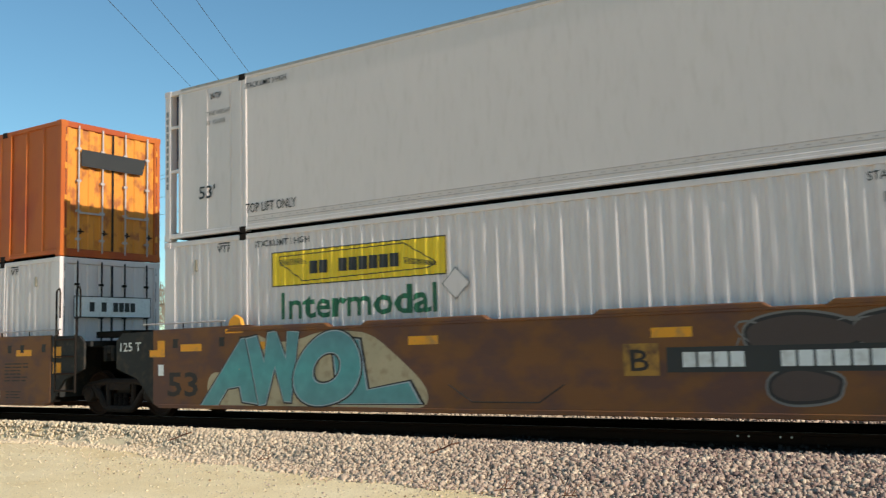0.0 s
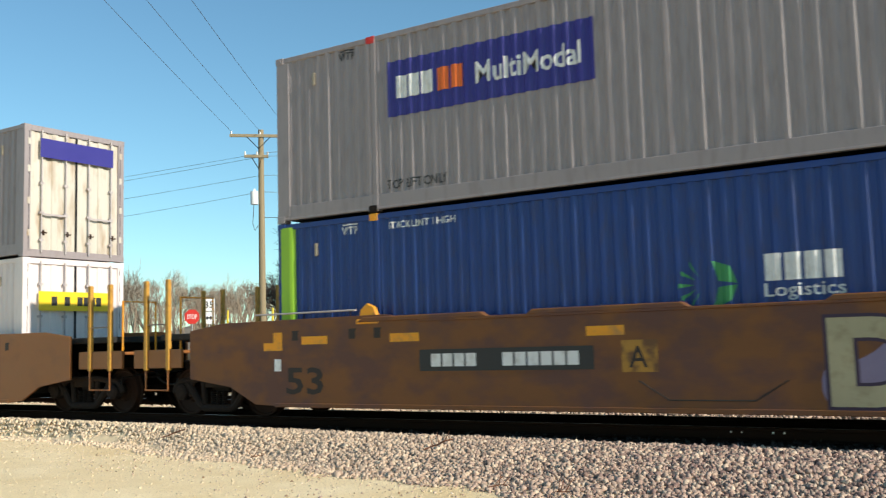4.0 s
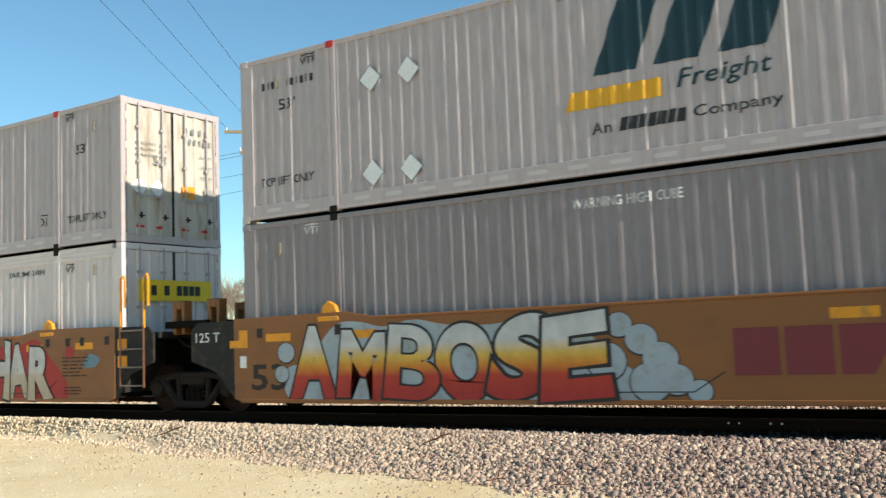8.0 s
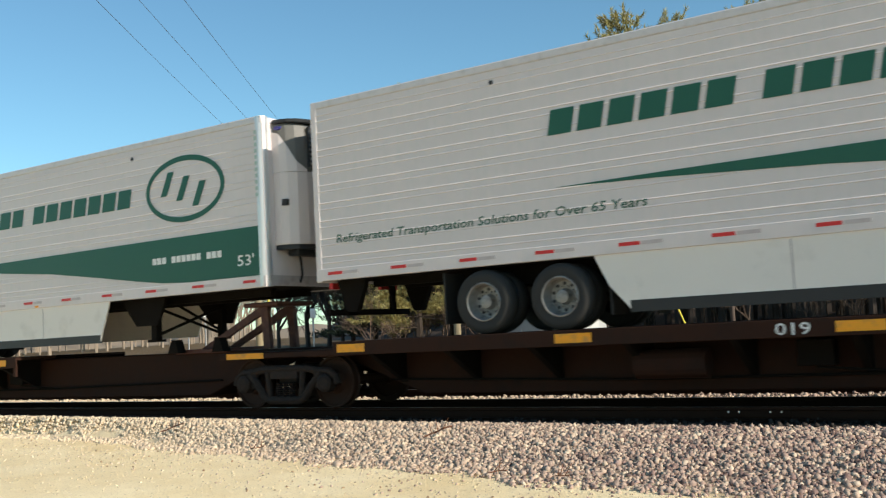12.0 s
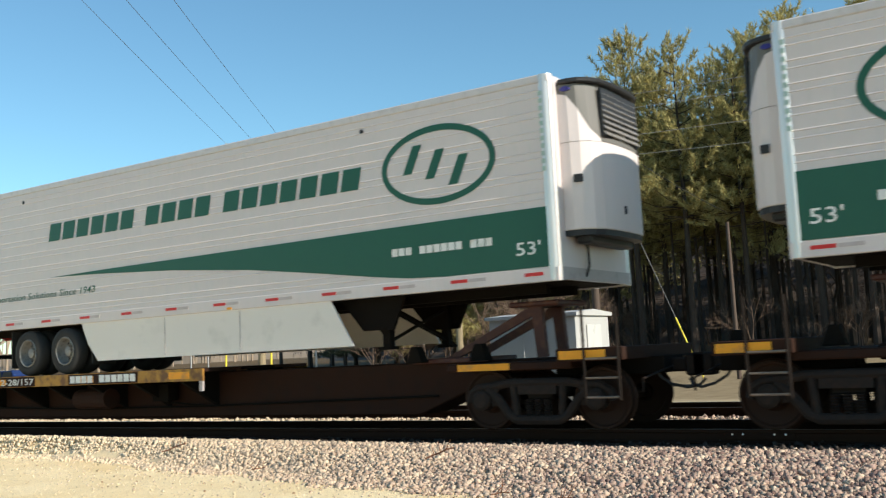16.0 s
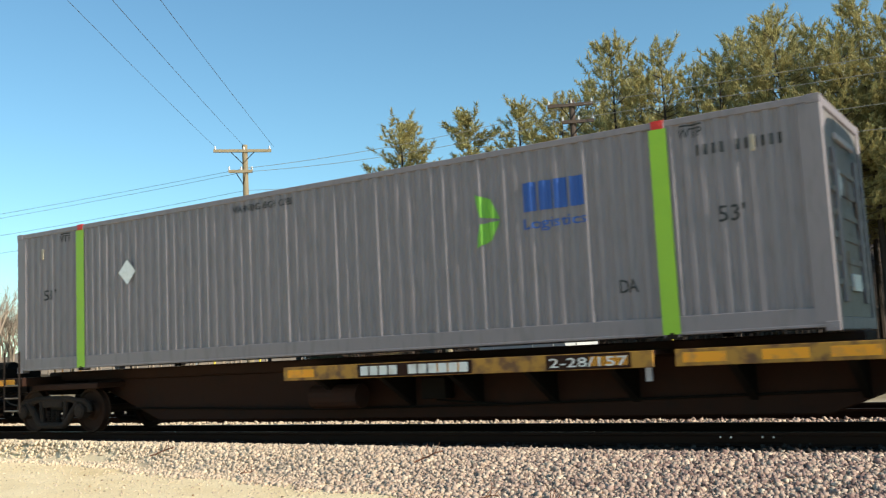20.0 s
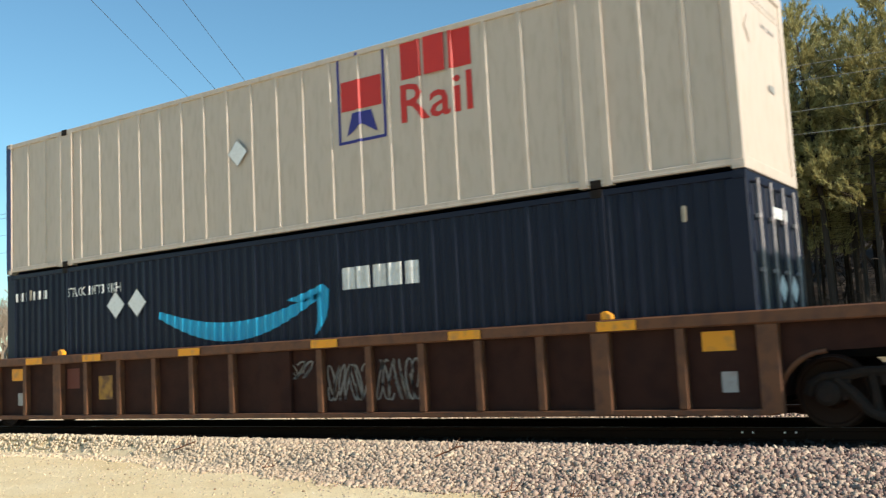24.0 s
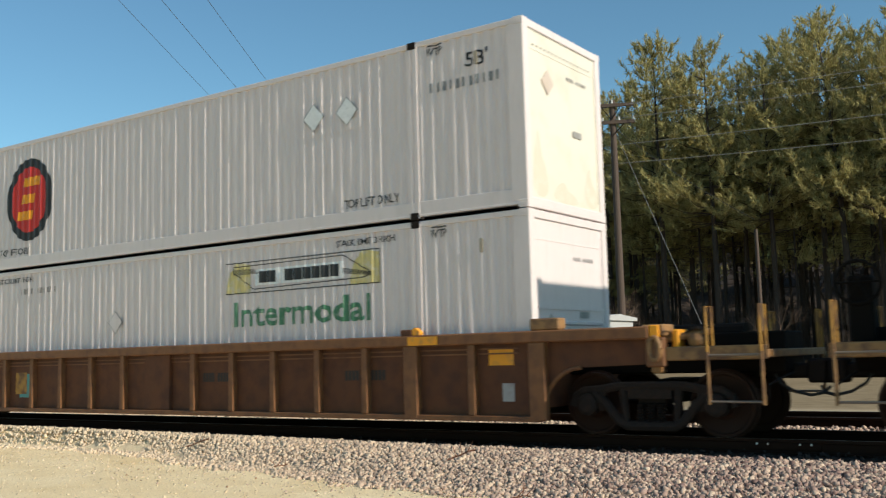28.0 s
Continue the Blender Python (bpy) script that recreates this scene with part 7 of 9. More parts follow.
dark_car = road_car(-34.2, paint("black_car_paint", (0.012, 0.013, 0.016), 0.25, vary=0.05, bump=0), "dark estate car driving along the road")
blue_car = road_car(-7.5, paint("blue_car_paint", (0.015, 0.03, 0.10), 0.25, vary=0.05, bump=0), "dark blue car following on the road")


# broken branches lying on the ballast and the lane
STICK = paint("reddish_dead_twig", (0.20, 0.085, 0.045), 0.85, vary=0.3, scale=9)
for k, (x, y, r) in enumerate(((-7.3, 10.85, 0.42), (-12.9, 11.2, 0.5), (-5.4, 9.15, 0.22), (-4.6, 9.1, 0.2), (-10.2, 10.4, 0.25))):
    rng = random.Random(90 + k)
    st = Shape()
    z = ground_z(x, y) + 0.05
    pts = [Vector((x - r * 0.5 + r * i / 4, y + rng.uniform(-0.05, 0.05), z + (0.14 if k < 2 else 0.03) * i / 4 + rng.uniform(0, 0.02))) for i in range(5)]
    st.path(pts, 0.011 if k < 2 else 0.007, 5)
    for p in pts[1:4]:
        st.rod(p, p + Vector((rng.uniform(-0.05, 0.12), rng.uniform(-0.06, 0.06), rng.uniform(0.05, 0.16))), 0.006, 4, 0.003)
    tagged(st.put("fallen_twig", STICK), "reddish dead twig lying on the stones" if k < 2 else "thin dry twig lying on the gravel", "twig", "fallen twigs")


# ---- the train, car by car, from the front ----
def scroll_sign(box, fr, z, w, h, ground, ink=BLACK, border=False):
    """A sign in the shape of a rolled banner, with plain bars for the name."""
    if ground:
        mark(box, "sign_panel", rect2d(w, h), ground, fr, z, "yellow sign panel", 0.006)
    if border:
        mark(box, "sign_border", frame2d(w, h, 0.06), ink, fr, z, "dark sign border")
    else:
        mark(box, "sign_border", frame2d(w, h, 0.018), ink, fr, z, "thin dark border")
    a, b = 0.2 * w, 0.78 * w
    lines = []
    for k in range(5):
        d = k * 0.035 * h + 0.1 * h
        lines.append([(0.05 * w, h * 0.86 - d), (a + 0.03 * w * k / 4, h * 0.86 - d), (a + 0.03 * w * k / 4, h * 0.845 - d), (0.05 * w, h * 0.845 - d)])
        lines.append([(b, h * 0.62 - d), (0.95 * w, h * 0.40 - d * 0.6), (0.95 * w, h * 0.385 - d * 0.6), (b, h * 0.605 - d)])
    outline = [(0.05 * w, 0.86 * h), (b, 0.9 * h), (0.95 * w, 0.32 * h), (0.9 * w, 0.2 * h), (a, 0.12 * h), (0.05 * w, 0.72 * h)]
    for p, q in zip(outline, outline[1:] + outline[:1]):
        dx, dy = q[0] - p[0], q[1] - p[1]
        k = 0.008 / math.hypot(dx, dy)
        lines.append([(p[0] + dy * k, p[1] - dx * k), (q[0] + dy * k, q[1] - dx * k), (q[0] - dy * k, q[1] + dx * k), (p[0] - dy * k, p[1] + dx * k)])
    mark(box, "scroll_drawing", polys2d(*lines), ink, fr, z, "dark line drawing of a rolled banner", 0.012)
    if not ground:
        mark(box, "sign_ground", rect2d(0.58 * w, 0.5 * h), PLACARD, fr - 0.205 * w, z + 0.23 * h, "white ground of the sign", 0.007)
    pts, polys = blocks("xx xxxxxx", 0.52 * w, 0.36 * h)
    mark(box, "sign_lettering", (pts, polys), ink, fr - 0.235 * w, z + 0.3 * h, "dark plain bars", 0.015)


def small_writing(box, deep=BLACK, stack=True, lift=True, number=None, drop=0.0):
    """The usual small stencils of a container's side."""
    mark(box, "wide_top_mark", text_mesh("WTP", 0.32, 0.13), deep, 1.8, 2.6 - drop)
    mark(box, "wide_top_mark", text_mesh("WTP", 0.32, 0.13), deep, CL - 1.4, 2.6 - drop)
    for fr in (1.78, CL - 1.42):
        mark(box, "overline", rect2d(0.3, 0.022), deep, fr, 2.755 - drop)
    if stack:
        mark(box, "stack_writing", text_mesh("STACK LIMIT 3 HIGH", 1.25, 0.11), deep, CL - 2.35, 2.62 - drop)
        mark(box, "stack_writing", text_mesh("STACK LIMIT 3 HIGH", 1.25, 0.11), deep, 3.75, 2.62 - drop)
    if lift:
        mark(box, "lift_writing", text_mesh("TOP LIFT ONLY", 1.15, 0.15), deep, 3.55, 0.34)
        mark(box, "lift_writing", text_mesh("TOP LIFT ONLY", 1.15, 0.15), deep, CL - 2.35, 0.34)
    if number is not None:
        mark(box, "number_marking", strokes("xxxx xxxxxx", 1.35, 0.12), FAINT if deep is BLACK else deep, number, 2.35 - drop * 0.6, "small bars in place of a number")


FAINT = paint("faint_grey_lettering", (0.30, 0.27, 0.25), 0.55)
FADEDGREEN = paint("faded_green_lettering", (0.06, 0.19, 0.10), 0.5, stain=(0.4, 0.42, 0.38), amount=0.5, scale=5)


def intermodal(box, fr, z, w, h, ink):
    mark(box, "lettering", text_mesh("Intermodal", w, h, bold=0.022), ink, fr, z, "large green word Intermodal")


GRIMEWASH = paint("thin_tan_grime", (0.60, 0.55, 0.44), 0.7, vary=0.08, stain=(0.67, 0.625, 0.53), amount=0.8, scale=3)


def soften_2d(pts):
    for _ in range(2):
        pts = [q for a, b in zip(pts, pts[1:] + pts[:1]) for q in ((0.75 * a[0] + 0.25 * b[0], 0.75 * a[1] + 0.25 * b[1]), (0.25 * a[0] + 0.75 * b[0], 0.25 * a[1] + 0.75 * b[1]))]
    return pts


def door_plates(box):
    """Numbers, placards and plates on a pair of weathered doors."""
    end_mark(box, "number_marking", strokes("xxxx", 0.75, 0.12), PLACARDEDGE, 0.28, 2.38, "small bars in place of a number", lift=0.002)
    end_mark(box, "number_marking", strokes("xxxxxx", 0.8, 0.12), PLACARDEDGE, 0.28, 2.16, "small bars in place of a number", lift=0.002)
    end_mark(box, "length_mark", text_mesh("53", 0.34, 0.2), PLACARDEDGE, -0.52, 1.6, "faded 53", lift=0.002)
    for k in range(3):
        end_mark(box, "small_print", strokes("xxxxxxxx xxx", 0.8, 0.05), PLACARDEDGE, -0.95, 2.0 - 0.12 * k, lift=0.002)
        end_mark(box, "small_print", strokes("xxx xx", 0.36, 0.05), PLACARDEDGE, 0.72, 1.9 - 0.22 * k, lift=0.002)
    for y in (-0.86, -0.4):
        end_mark(box, "placard", diamond2d(0.2), PLACARD, y, 1.12, "white diamond placard", lift=0.002)
    end_mark(box, "warning_plate", rect2d(0.34, 0.27), SAFETY, 0.24, 0.98, "yellow warning plate", lift=0.002)
    end_mark(box, "data_plate", rect2d(0.24, 0.26), ROOFGREY, 0.84, 0.98, "grey data plate", lift=0.002)
    for y in (-0.95, -0.45, 0.2, 0.75):
        end_mark(box, "reflector", rect2d(0.2, 0.05), RED, y, 0.3, "red reflective strip", lift=0.002)


LO, UP = 0.31, 3.22
# first flat-sided car: three units
W0, W1, W2 = 1.67, -17.73, -37.10
u0 = well_unit(W0, RUSTOCHRE, "rusty ochre well car with teal graffiti", hump=True)
u1 = well_unit(W1, RUSTOCHRE, "rusty ochre well car with long blue graffiti", hump=True)
u2 = well_unit(W2, RUSTOCHRE, "rusty ochre well car with cream block graffiti", end_left="coupler", hump=True)
for u in (u0, u1):
    joint_truck(u, worn=True)
for u in (u0, u1):
    end_ladder(u, 1, RIBBROWN, True)
end_ladder(u2, 1, RIBBROWN, True)
c = container(W0, LO, JBWHITE, "corr46", "white corrugated container with a yellow banner sign, in the well")
scroll_sign(c, 13.42, 1.9, 3.66, 0.6, YELLOW)
intermodal(c, 13.2, 1.33, 3.25, 0.46, FORESTGREEN)
small_writing(c, lift=False, number=3.6)
placards(c, [(9.6, 1.75)], 0.24, JBWHITE)
c = container(W0, UP, WHITE, "open_end", "smooth white plate-sided container stacked on top", end="wall")
mark(c, "length_mark", text_mesh("53'", 0.42, 0.24), BLACK, CL - 0.95, 0.72)
lat = Shape().box(-HALF + 0.38, -CW / 2 - 0.003, 0.1, -HALF + 0.46, -CW / 2 + 0.1, CH - 0.1).put("end_frame", WHITE, c, "white open end frame", bevel=0.008)
for z in (1.3, 2.15):
    Shape().box(-HALF + 0.14, -CW / 2, z, -HALF + 0.39, -CW / 2 + 0.08, z + 0.06).put("rung", WHITE, lat, bevel=0.006)
Shape().box(-HALF + 0.3, -CW / 2 + 0.03, 1.38, -HALF + 0.37, -CW / 2 + 0.06, CH - 0.12).put("inner_plate", NAVY, lat, "dark inner plate")
decal(c, "number_marking", polys2d(*[[(0, k * 0.14), (0.06, k * 0.14), (0.06, k * 0.14 + 0.1), (0, k * 0.14 + 0.1)] for k in range(11)]), PLACARDEDGE, -HALF + 0.05, 1.0, -CW / 2 - 0.005, "column of bars in place of a number")
mark(c, "tare_writing", text_mesh("TARE WEIGHT", 0.62, 0.085), FAINT, CL - 1.15, 2.25)
mark(c, "tare_writing", strokes("xx xxxxxx", 0.5, 0.085), FAINT, CL - 1.15, 2.08)
for x in (-HALF + 1.15, -HALF + 1.75):
    Shape().box(x - 0.012, -CW / 2 + 0.002, 0.16, x + 0.012, -CW / 2 + 0.014, CH - 0.12).put("plate_joint", WHITE, c)
mark(c, "lift_writing", text_mesh("TOP LIFT ONLY", 1.2, 0.17), BLACK, CL - 2.15, 0.34)
for z in (0.19, 0.27):
    Shape().box(-LIFT + 0.12, -CW / 2 + 0.004, z, LIFT - 0.12, -CW / 2 + 0.014, z + 0.012).put("foot_seam", LGREY, c, "riveted seam along the foot")
for i in range(60):
    Shape().box(-LIFT + 0.3 + i * 0.195, -CW / 2 + 0.003, 0.226, -LIFT + 0.36 + i * 0.195, -CW / 2 + 0.013, 0.238).put("rivet", LGREY, c)
Shape().box(-HALF + 0.45, -CW / 2 - 0.006, CH - 0.05, HALF - 0.1, -CW / 2 + 0.05, CH - 0.004).put("roof_edge", ROOFGREY, c, "grey weathered roof edge")
mark(c, "stack_writing", text_mesh("STACK LIMIT 3 HIGH", 1.0, 0.1), BLACK, CL - 2.15, 2.6)
mark(c, "wide_top_mark", text_mesh("WTP", 0.28, 0.12), BLACK, CL - 1.25, 2.55)
c = container(W1, LO, JBWHITE, "corr", "white container with a faded banner sign and worn green word", end="doors", rods=STEEL)
scroll_sign(c, 13.32, 1.92, 3.63, 0.59, None)
intermodal(c, 13.0, 1.35, 3.1, 0.44, PALEGREEN)
small_writing(c, lift=False, number=5.4)
placards(c, [(8.02, 1.94)], 0.24)
end_mark(c, "sign_panel", rect2d(2.0, 0.46), PLACARD, -1.0, 1.62, "white sign panel", lift=0.05)
end_mark(c, "sign_border", frame2d(2.0, 0.46, 0.02), BLACK, -1.0, 1.62, "thin dark border", lift=0.053)
end_mark(c, "door_lettering", blocks("x x xxxx", 1.2, 0.2), BLACK, -0.62, 1.75, "dark plain bars", lift=0.056)
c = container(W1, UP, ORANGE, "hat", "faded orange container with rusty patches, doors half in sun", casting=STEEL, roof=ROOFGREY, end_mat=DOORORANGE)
mark(c, "painted_out_name", polys2d([(0, 0), (1.55, 0), (1.65, 0.3), (0.1, 0.3)]), BLACK, 5.12, 2.2, "black painted-out name")
mark(c, "lift_writing", text_mesh("TOP\nLIFT\nONLY", 0.5, 0.62), BLACK, CL - 4.0, 0.5)
mark(c, "lift_writing", text_mesh("TOP\nLIFT", 0.42, 0.4), BLACK, 4.6, 0.35)
placards(c, [(7.81, 1.82)], 0.24, ROOFGREY)
end_mark(c, "painted_out_name", polys2d([(0, 0), (1.6, 0), (1.7, 0.36), (0.0, 0.36)]), BLACK, -0.85, 1.95, "black painted-out name", lift=0.05)
c = container(W2, LO, BLUE, "corr", "blue container with a leaf emblem and lime corner stripe", end="doors", casting=SAFETY)
mark(c, "corner_stripe", rect2d(0.24, 2.75), LIME, 0.34, 0.08, "lime green corner stripe")
mark(c, "corner_stripe", rect2d(0.3, 2.75), LIME, CL - 0.08, 0.08, "lime green corner stripe")
mark(c, "name_marking", blocks("xxxx", 0.95, 0.34), CHALK, 8.01, 1.45, "white name bars")
mark(c, "lettering", text_mesh("Logistics", 0.95, 0.22), CHALK, 8.01, 1.2)
mark(c, "leaf_emblem", polys2d([(0, 0.45), (0.25, 0.42), (0.5, 0.36), (0.75, 0.26), (0.92, 0.1), (1.0, -0.1), (0.7, -0.14), (0.4, -0.08), (0.16, 0.08), (0.06, 0.26)]), LEAFGREEN, 3.45, 1.28, "green leaf")
mark(c, "burst_emblem", polys2d([(0, 0.3), (0.22, 0.22), (0.3, 0.0), (0.06, 0.04)], [(0, -0.3), (0.22, -0.22), (0.3, -0.02), (0.06, -0.04)], *[[(-0.12 * math.cos(a) - 0.12, 0.12 * math.sin(a)), (-0.34 * math.cos(a) - 0.12, 0.34 * math.sin(a) - 0.03), (-0.34 * math.cos(a) - 0.12, 0.34 * math.sin(a) + 0.03)] for a in (-1, -0.5, 0, 0.5, 1)]), LEAFGREEN, 8.65, 1.45, "green sunburst emblem")
mark(c, "length_mark", text_mesh("53'", 0.4, 0.24), CHALK, 1.24, 1.36)
small_writing(c, CHALK, lift=False, number=5.35)
end_mark(c, "number_marking", strokes("xxxx xxxxxx", 1.1, 0.13), CHALK, -0.1, 2.0)
c = container(W2, UP, MGREY, "corr", "grey corrugated container with a violet name panel", casting=RED, end_mat=DIRTYDOOR)
mark(c, "name_panel", rect2d(3.6, 0.9), PURPLE, 13.75, 1.5, "violet name panel")
mark(c, "name_marking", blocks("xxx", 0.75, 0.36), CHALK, 13.6, 1.78, "white name bars", 0.014)
mark(c, "name_marking", blocks("xx", 0.5, 0.36), REDORANGE, 12.82, 1.78, "orange name bars", 0.014)
mark(c, "lettering", text_mesh("MultiModal", 1.75, 0.34, bold=0.02), CHALK, 12.1, 1.76, "", 0.014)
small_writing(c, stack=False, number=3.7)
placards(c, [(3.19, 2.02), (2.53, 2.02)], 0.24)
end_mark(c, "name_panel", rect2d(1.9, 0.42), PURPLE, -0.95, 2.15, "violet name panel", lift=0.052)
end_mark(c, "name_marking", blocks("xxx xxxxxxxx", 1.7, 0.2), CHALK, -0.85, 2.26, "", lift=0.056)

# second flat-sided car: three units
W3, W4, W5 = -60.60, -80.0, -99.41
u3 = well_unit(W3, OCHRE, "ochre well car with grey block graffiti", end_right="coupler")
u4 = well_unit(W4, OCHRE, "ochre well car with flame-coloured graffiti")
u5 = well_unit(W5, OCHRE, "ochre well car with long white bubble graffiti", end_left="coupler")
for u in (u3, u4):
    joint_truck(u)
for u in (u4, u5):
    end_ladder(u, 1, RIBBROWN)
for right, lab in ((W3, "white corrugated container with a yellow banner sign, in the well"), (W5, "white container with a yellow banner sign behind white graffiti")):
    c = container(right, LO, JBWHITE, "corr", lab, end="doors", fluted=right == W5)
    scroll_sign(c, 13.37, 1.95, 3.66, 0.59, YELLOW)
    intermodal(c, 13.18, 1.36, 3.22, 0.45, FORESTGREEN)
    small_writing(c, lift=False, number=6.0, drop=0.2 if right == W5 else 0.0)
    placards(c, [(8.6, 1.75)], 0.22, JBWHITE)
    end_mark(c, "sign_panel", rect2d(1.9, 0.42), YELLOW, -0.95, 1.75, "yellow sign panel", lift=0.05)
    end_mark(c, "sign_lettering", blocks("x x xxxx", 1.3, 0.2), BLACK, -0.65, 1.86, "", lift=0.055)
c = container(W3, UP, MGREY, "corr", "mid-grey corrugated container with a violet name panel", casting=RED, end_mat=DIRTYDOOR)
mark(c, "name_panel", rect2d(3.6, 0.9), PURPLE, 13.85, 1.6, "violet name panel")
mark(c, "name_marking", blocks("xxx", 0.75, 0.38), CHALK, 13.7, 1.88, "white name bars", 0.014)
mark(c, "name_marking", blocks("xx", 0.5, 0.38), REDORANGE, 12.92, 1.88, "orange name bars", 0.014)
mark(c, "lettering", text_mesh("MultiModal", 1.75, 0.34, bold=0.02), CHALK, 12.2, 1.86, "", 0.014)
small_writing(c, stack=False, number=3.8)
placards(c, [(3.25, 2.0), (2.6, 2.0)], 0.24)
end_mark(c, "name_panel", rect2d(1.9, 0.42), PURPLE, -0.95, 2.2, "violet name panel", lift=0.052)
c = container(W4, LO, MGREY, "corr", "dark grey corrugated container in the well", end="doors")
small_writing(c, CHALK, stack=False, lift=False)
mark(c, "cube_writing", text_mesh("WARNING HIGH CUBE", 1.6, 0.14), CHALK, 9.8, 2.5)
for right, grey in ((W4, LGREY), (W5, LGREY)):
    c = container(right, UP, grey, "corr", "light grey container with a slanted dark teal name and yellow bar", end="doors", casting=RED, end_mat=DIRTYDOOR, patches=True)
    door_plates(c)
    sl = polys2d(*[[(x, 0), (x + 0.62, 0), (x + 0.62 + 0.42, 1.05), (x + 0.42, 1.05)] for x in (0, 0.88, 1.76)])
    mark(c, "slanted_emblem", sl, DEEPTEAL, 9.38, 1.42, "large slanted dark green emblem")
    mark(c, "underline_bar", polys2d([(0, 0), (1.45, 0), (1.45, 0.26), (0.14, 0.26)]), AMBER, 9.85, 0.98, "yellow underline")
    mark(c, "lettering", text_mesh("Freight", 1.25, 0.32, 0.2), DEEPTEAL, 8.2, 0.98)
    mark(c, "small_line", text_mesh("An", 0.3, 0.17), BLACK, 9.45, 0.6)
    mark(c, "small_line", blocks("xxxxxxx", 0.95, 0.18, 0.2), BLACK, 9.05, 0.6)
    mark(c, "small_line", text_mesh("Company", 1.15, 0.2), BLACK, 8.0, 0.58)
    small_writing(c, stack=False, lift=False)
    mark(c, "lift_writing", text_mesh("TOP LIFT ONLY", 1.2, 0.15), BLACK, 1.7, 0.5)
    mark(c, "side_mark", text_mesh("DA", 0.26, 0.18), BLACK, 2.62, 0.52)
    mark(c, "overline", rect2d(0.26, 0.025), BLACK, 2.62, 0.74)
    mark(c, "lift_writing", text_mesh("TOP LIFT ONLY", 1.2, 0.15), BLACK, CL - 0.45, 0.6)
    mark(c, "cube_writing", text_mesh("WARNING HIGH CUBE", 1.5, 0.12), BLACK, 9.9, 2.6)
    mark(c, "length_mark", text_mesh("53'", 0.35, 0.2), BLACK, 1.45, 1.9)
    mark(c, "length_mark", text_mesh("53'", 0.35, 0.2), BLACK, CL - 0.9, 1.9)
    mark(c, "number_marking", strokes("xxxx xxxxxx", 1.2, 0.13), BLACK, CL - 0.5, 2.3)
    placards(c, [(CL - 2.9, 2.1), (CL - 3.65, 2.1), (CL - 2.9, 0.55), (CL - 3.65, 0.55)], 0.22)

# two articulated spine cars
a1 = spine_unit(-121.45, -138.0, [(-136.6, -128.0)], "dusty brown spine car unit under a trailer", end_right=True, stand=-121.6, yellow=False)
a2 = spine_unit(-138.0, -155.25, [(-154.0, -145.2)], "dusty brown spine car unit under a trailer", stand=-139.0, yellow=False)
a3 = spine_unit(-155.25, -171.75, [(-165.2, -156.6)], "dusty brown spine car unit under a trailer", end_left=True, stand=-171.0, yellow=False, stand_way=-1)
b1 = spine_unit(-175.95, -193.6, [(-189.08, -182.45), (-191.9, -189.36)], "brown spine car unit with worn yellow deck edges", end_right=True, stand=-176.2)
b2 = spine_unit(-193.6, -212.55, [(-204.96, -198.4), (-198.3, -195.4)], "brown spine car unit with worn yellow deck edges", stand=-210.9, stand_way=-1)
b3 = spine_unit(-212.55, -230.05, [(-223.4, -217.0), (-216.7, -213.9)], "brown spine car unit carrying one grey container", end_left=True)
Shape().box(-8.2, -0.46, 0.94, 8.2, 0.46, 1.14).put("container_bearer", TTXBROWN, b3, "brown bearer under the container", at=(-214.68 - HALF + 221.3, 0, 0), bevel=0.02)
trailer(-120.84, -136.95, "white refrigerated trailer with green lettering on a spine car")
trailer(-138.08, -154.22, "white refrigerated trailer coupled nose first behind another", tandem=3.48)
trailer(-172.21, -156.1, "white refrigerated trailer standing rear doors first", nose=-1, skirt_dark=False, tandem=3.02)
trailer(-175.35, -191.37, "white refrigerated trailer with a scuffed plain skirt", skirt_dark=False, slogan="Refrigerated Transportation Solutions Since 1943", skirt_cut=-0.45, tandem=3.53)
trailer(-212.1, -195.95, "white refrigerated trailer standing rear doors first", nose=-1, tandem=3.4)
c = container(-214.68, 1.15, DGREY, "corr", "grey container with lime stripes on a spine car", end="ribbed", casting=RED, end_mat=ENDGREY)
for fr in (2.19, CL - 1.95):
    decal(c, "lime_stripe", rect2d(0.24, 2.72), LIME, HALF - fr, 0.06, -CW / 2 - 0.009, "lime green post stripe")
mark(c, "name_marking", blocks("xxxx", 1.0, 0.42), LOGOBLUE, 4.16, 1.92, "blue name bars")
mark(c, "lettering", text_mesh("Logistics", 1.0, 0.2), LOGOBLUE, 4.16, 1.62)
mark(c, "burst_emblem", polys2d([(0, 0.4), (0.28, 0.3), (0.4, 0.0), (0.08, 0.05)], [(0, -0.4), (0.28, -0.3), (0.4, -0.03), (0.08, -0.05)]), SPRING, 4.95, 1.88, "green burst emblem")
mark(c, "length_mark", text_mesh("53'", 0.34, 0.22), BLACK, 1.35, 1.45)
mark(c, "length_mark", text_mesh("53'", 0.34, 0.22), BLACK, CL - 0.9, 1.45)
mark(c, "number_marking", strokes("xxxx xxxxxx", 1.15, 0.14), BLACK, 1.6, 2.35)
mark(c, "cube_writing", text_mesh("WARNING HIGH CUBE", 1.4, 0.12), BLACK, 9.9, 2.6)
small_writing(c, stack=False, lift=False)
mark(c, "side_mark", text_mesh("DA", 0.26, 0.18), BLACK, 2.75, 0.65)
placards(c, [(12.69, 1.82)], 0.25)
end_mark(c, "placard", diamond2d(0.2), PLACARD, -0.6, 1.85, "white diamond placard")
